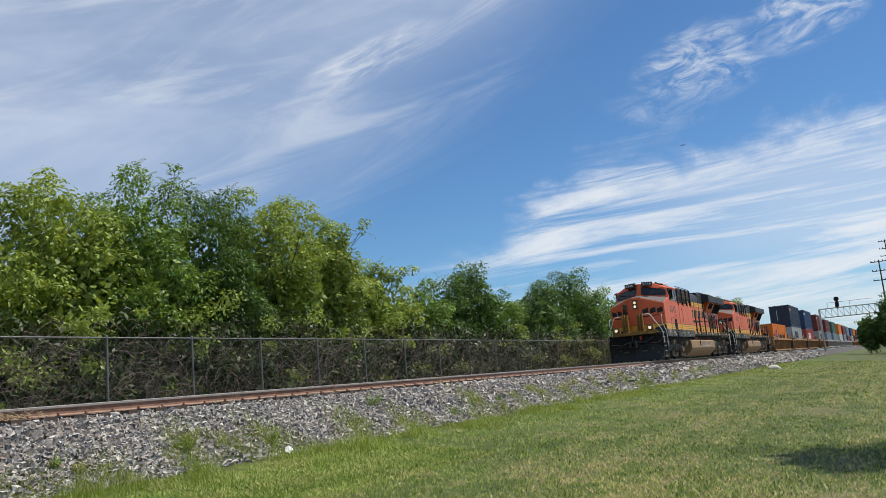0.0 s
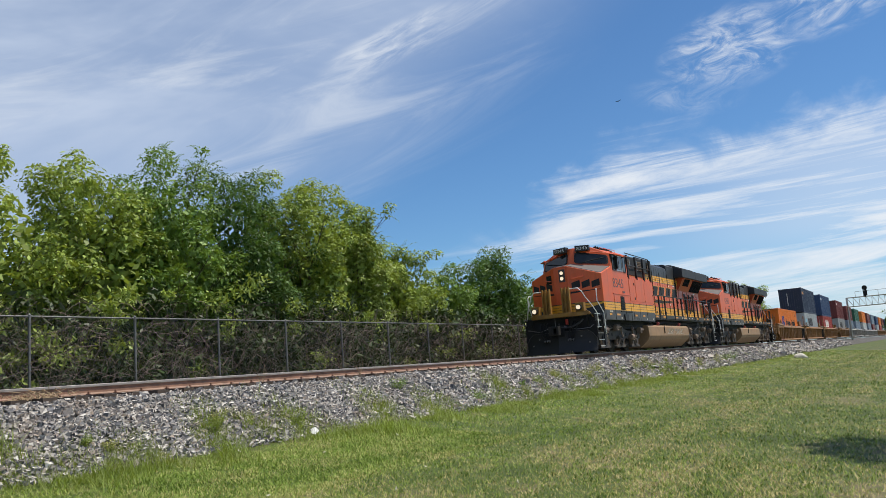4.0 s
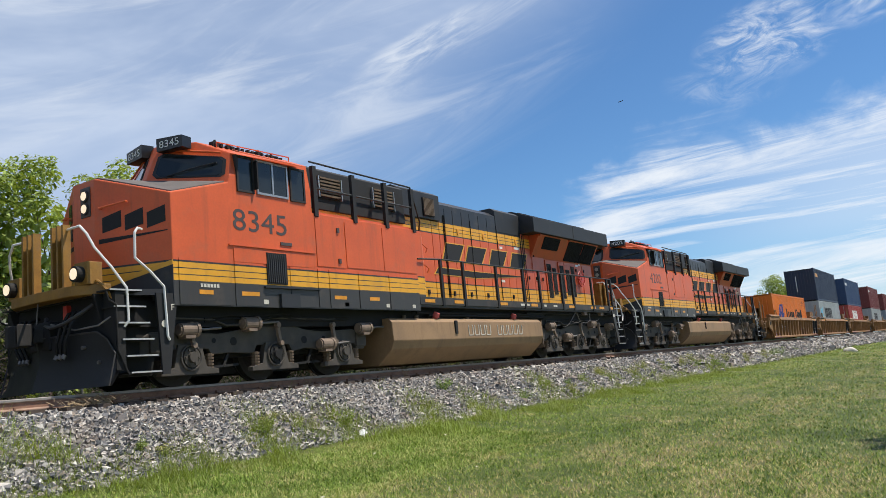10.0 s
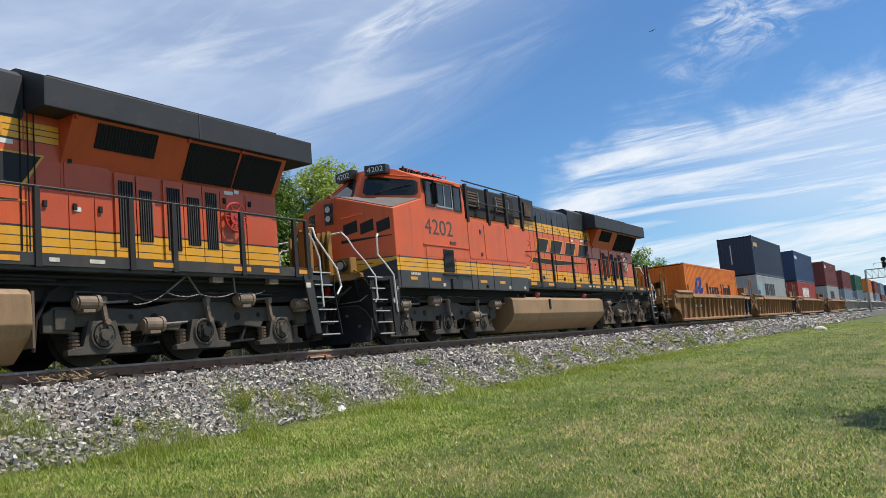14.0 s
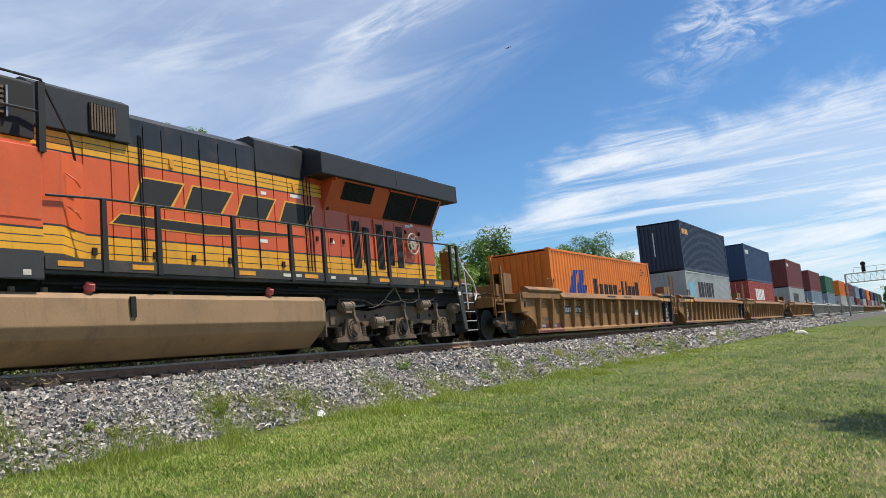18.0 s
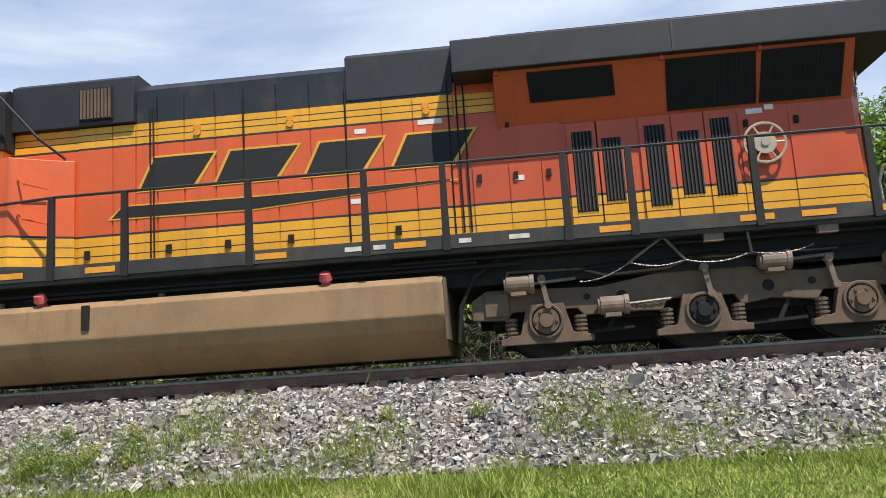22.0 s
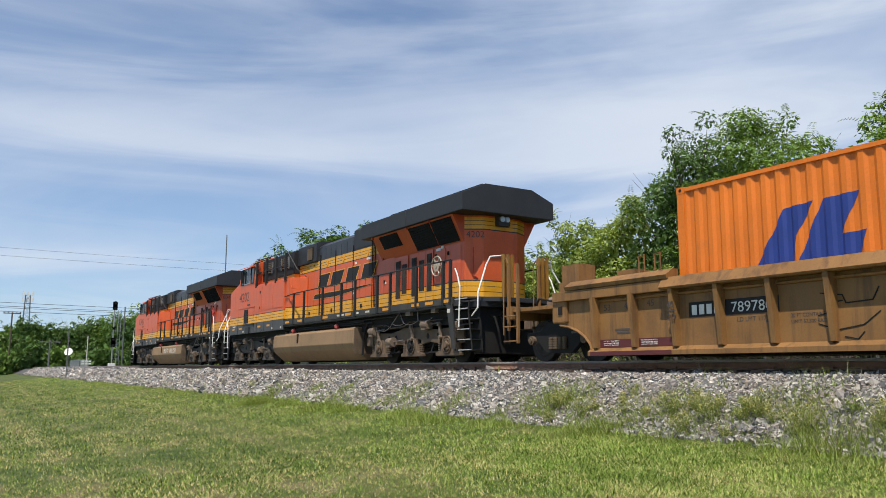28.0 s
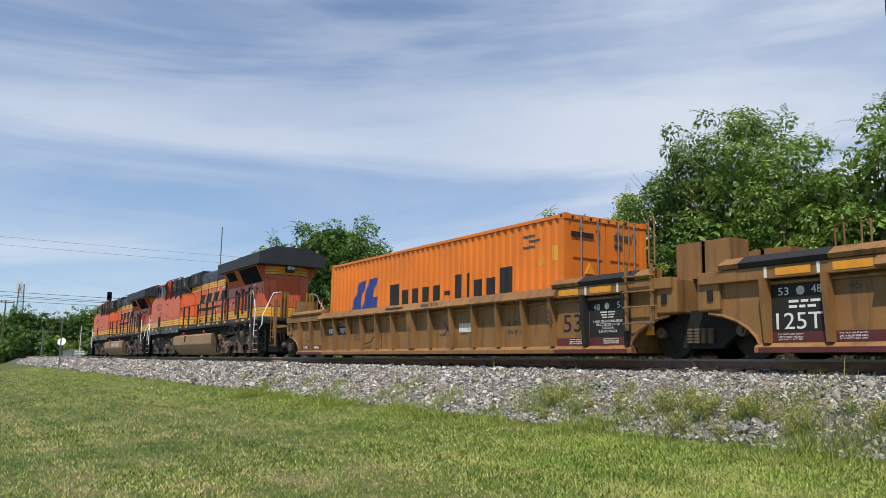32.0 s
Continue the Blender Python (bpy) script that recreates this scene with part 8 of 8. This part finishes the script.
        part("brace", Bm().rod((w, w, z), (w2, -w2, z2), 0.06, 4).rod((w, -w, z), (w2, w2, z2), 0.06, 4).rod((w2, w2, z2), (w2, -w2, z2), 0.06, 4), M_FENCE, Tn)
    for z in (H - 2.2, H - 0.3):
        for c, s in ((1, 1), (1, -1), (-1, 0)):
            part("antenna_panel", Bm().box(c * 1.2 - 0.2, c * 1.2 + 0.2, s * 1.4 - 0.3, s * 1.4 + 0.3, z, z + 1.5), M_WHITE, Tn)
    # overhead lines crossing the far end between two pylons
    W = thing("power_line", "thin dark overhead wires strung between tall steel pylons", "power line")
    for yy in (-200, 260):
        part("pylon", Bm().rod((-340, yy, -3), (-340, yy, 60), 1.2, 6, 0.4), M_FENCE, W)
        part("pylon_arm", Bm().box(-435, -255, yy - 0.3, yy + 0.3, 16, 17), M_FENCE, W)
    for el, d in ((3.72, 260), (3.62, 262), (3.4, 258), (3.95, 264), (6.9, 420), (7.4, 430)):
        z = d * math.tan(radians(el))
        pts = [(-d - 0.9, yy, z + 1.2 * ((yy - 60) / 130) ** 2) for yy in range(-200, 261, 20)]
        part("wire", Bm().path(pts, 0.07 if d < 300 else 0.06, 4), M_DARK, W)
    # signal bridge far down the line
    x = 152.0
    G = thing("signal_bridge", "grey lattice signal bridge with a black signal across the tracks", "signal bridge", m=pose(x, 0, 0))
    for z in (5.0, 6.5):
        for yy in (-0.5, 0.5):
            part("chord", Bm().rod((yy, -13.5, z), (yy, -2.2, z), 0.07, 6), M_ALU, G)
    for k in range(12):
        yy = -13.4 + k * 0.93
        part("lattice", Bm().rod((-0.5, yy, 5.0), (-0.5, yy + 0.93, 6.5), 0.05, 4).rod((-0.5, yy + 0.93, 5.0), (-0.5, yy + 0.93, 6.5), 0.05, 4), M_ALU, G)
    part("walk_rail", Bm().path([(-0.6, -10.5, 7.4), (-0.6, -3.6, 7.4)], 0.04, 4).path([(-0.6, -3.6, 6.5), (-0.6, -3.6, 7.4)], 0.04, 4).path([(-0.6, -7, 6.5), (-0.6, -7, 7.4)], 0.04, 4), M_ALU, G)
    for yy in (-13.5, -2.2):
        part("leg", Bm().rod((0, yy, -2.0), (0, yy, 6.5), 0.16, 8), M_ALU, G)
    part("signal_head", Bm().box(-0.75, -0.5, -5.4, -4.8, 6.6, 7.5).rod((-0.62, -5.1, 7.9), (-0.75, -5.1, 7.9), 0.4, 14).rod((-0.6, -5.1, 6.4), (-0.6, -5.1, 8.0), 0.06, 6), M_DARK, G, "black signal head")
    # a pale stone and a scrap of litter at the edge of the lawn, a heap of dry weed on the tie ends
    Rk = thing("boulder", "pale rounded stone at the edge of the lawn", "stone", m=pose(64, -4.7, ground_z(64, -4.7)))
    bm = bmesh.new()
    bmesh.ops.create_icosphere(bm, subdivisions=3, radius=0.4)
    for v in bm.verts:
        v.co = Vector((v.co.x, v.co.y * 1.2, v.co.z * 0.75)) * (1 + 0.2 * noise.noise(v.co * 2.2))
    me = bpy.data.meshes.new("rock")
    bm.to_mesh(me)
    bm.free()
    part("rock", me, M_CHALK, Rk)
    Lt = thing("litter", "crumpled white scrap of paper in the grass", "litter", m=pose(11.6, -3.55, ground_z(11, -3.55) + 0.04))
    part("paper", Bm().add([(0, 0, 0), (0.12, 0.02, 0.05), (0.16, 0.12, 0.02), (0.05, 0.14, 0.09), (-0.04, 0.08, 0.03), (0.06, 0.06, 0.12)], [(0, 1, 5), (1, 2, 5), (2, 3, 5), (3, 4, 5), (4, 0, 5)]), M_WHITE, Lt)
    g = random.Random(8)
    Hp = thing("dry_weed_heap", "heap of dead brown weed lying on the ties", "dry weed", m=pose(8.25, -1.1, -0.2))
    b = Bm()
    for i in range(160):
        p = Vector((g.gauss(0, 0.22), g.gauss(0, 0.10), abs(g.gauss(0, 0.06))))
        b.rod(p, p + Vector((g.uniform(-0.16, 0.16), g.uniform(-0.08, 0.08), g.uniform(-0.02, 0.08))), 0.006, 3)
    tagged(part("twig", b, M_DRY, Hp), kind="stuff")


def build_bird():
    k = 0.6
    B = thing("bird", "small dark bird gliding high in the sky", "bird")
    part("body", Bm().rod((-0.35, 0, 0), (0.1, 0, 0.02), 0.03, 8, 0.11).rod((0.1, 0, 0.02), (0.4, 0, 0), 0.11, 8, 0.05), M_DARK, B)
    for s in (-1, 1):
        part("wing", Bm().add([(0.2, s * 0.08, 0.03), (-0.12, s * 0.08, 0.03), (-0.25, s * 1.0, 0.16), (0.0, s * 0.95, 0.17), (0.2, s * 0.08, 0.06), (-0.12, s * 0.08, 0.05), (-0.25, s * 1.0, 0.175), (0.0, s * 0.95, 0.185)], [(0, 1, 2, 3), (7, 6, 5, 4), (0, 4, 5, 1), (1, 5, 6, 2), (2, 6, 7, 3), (3, 7, 4, 0)]), M_DARK, B)
    for ob in B.children:
        ob.data.transform(Matrix.Scale(k, 4))
    return B


M_FRINGE = leaf_mat("rank_grass", (0.210, 0.275, 0.060), ((0.36, 0.31, 0.13), 1.8, 0.48, 0.65), 0.55)
# undergrowth leaves, darkened to hold the shade under the crowns
M_LEAF_SHADE = leaf_mat("leaf_shade", (0.045, 0.072, 0.022), None, 0.5, 0.1)
M_WEED = leaf_mat("pale_weed", (0.29, 0.31, 0.105))
M_FLOWER = mat("pale_flower", (0.50, 0.46, 0.17), 0.7, 0, 0.2, 6, 40, 0)
M_DRY = mat("dry_grass", (0.36, 0.26, 0.15), 0.9, 0, 0.25, 6, 40, 0)
M_STONE1 = stone_mat("ballast_stone_single", True)

build_ground()
LOCOS = [build_locomotive("8345", True), build_locomotive("4202", False)]
build_train()
build_trees()
build_fence()
build_distance()
BIRD = build_bird()
build_grass()
build_weeds()
build_track()
build_ballast()


BIRD_ROWS = [(0, 134.0, 12.8, 34.9), (4, 128.8, 25.8, 41.7), (9, 126.7, 33.0, 40.9), (13, 128.6, 20.4, 46.9), (19, 117.9, 46.8, 49.2), (32, 47.9, 76.8, 59.2)]


def motions():
    for i, ob in enumerate(MOVING):
        dx = 22.3 if ob is LOCOS[1] else 0.0
        walk(ob, [(t, pose(s + dx, 0, 0)) for t, s in TRAIN_ROWS])
    walk(BIRD, [(t, pose(x, y, z, 0, 0, 160)) for t, x, y, z in BIRD_ROWS])
    ts = [0.16 * i for i in range(200)] + [32.0]
    run = np.interp(ts, [r[0] for r in TRAIN_ROWS], [r[1] for r in TRAIN_ROWS])
    for ob, x, z, r in WHEELS:
        walk(ob, [(t, pose(x, 0, z, 0, math.degrees(s / r), 0)) for t, s in zip(ts, run)])


motions()
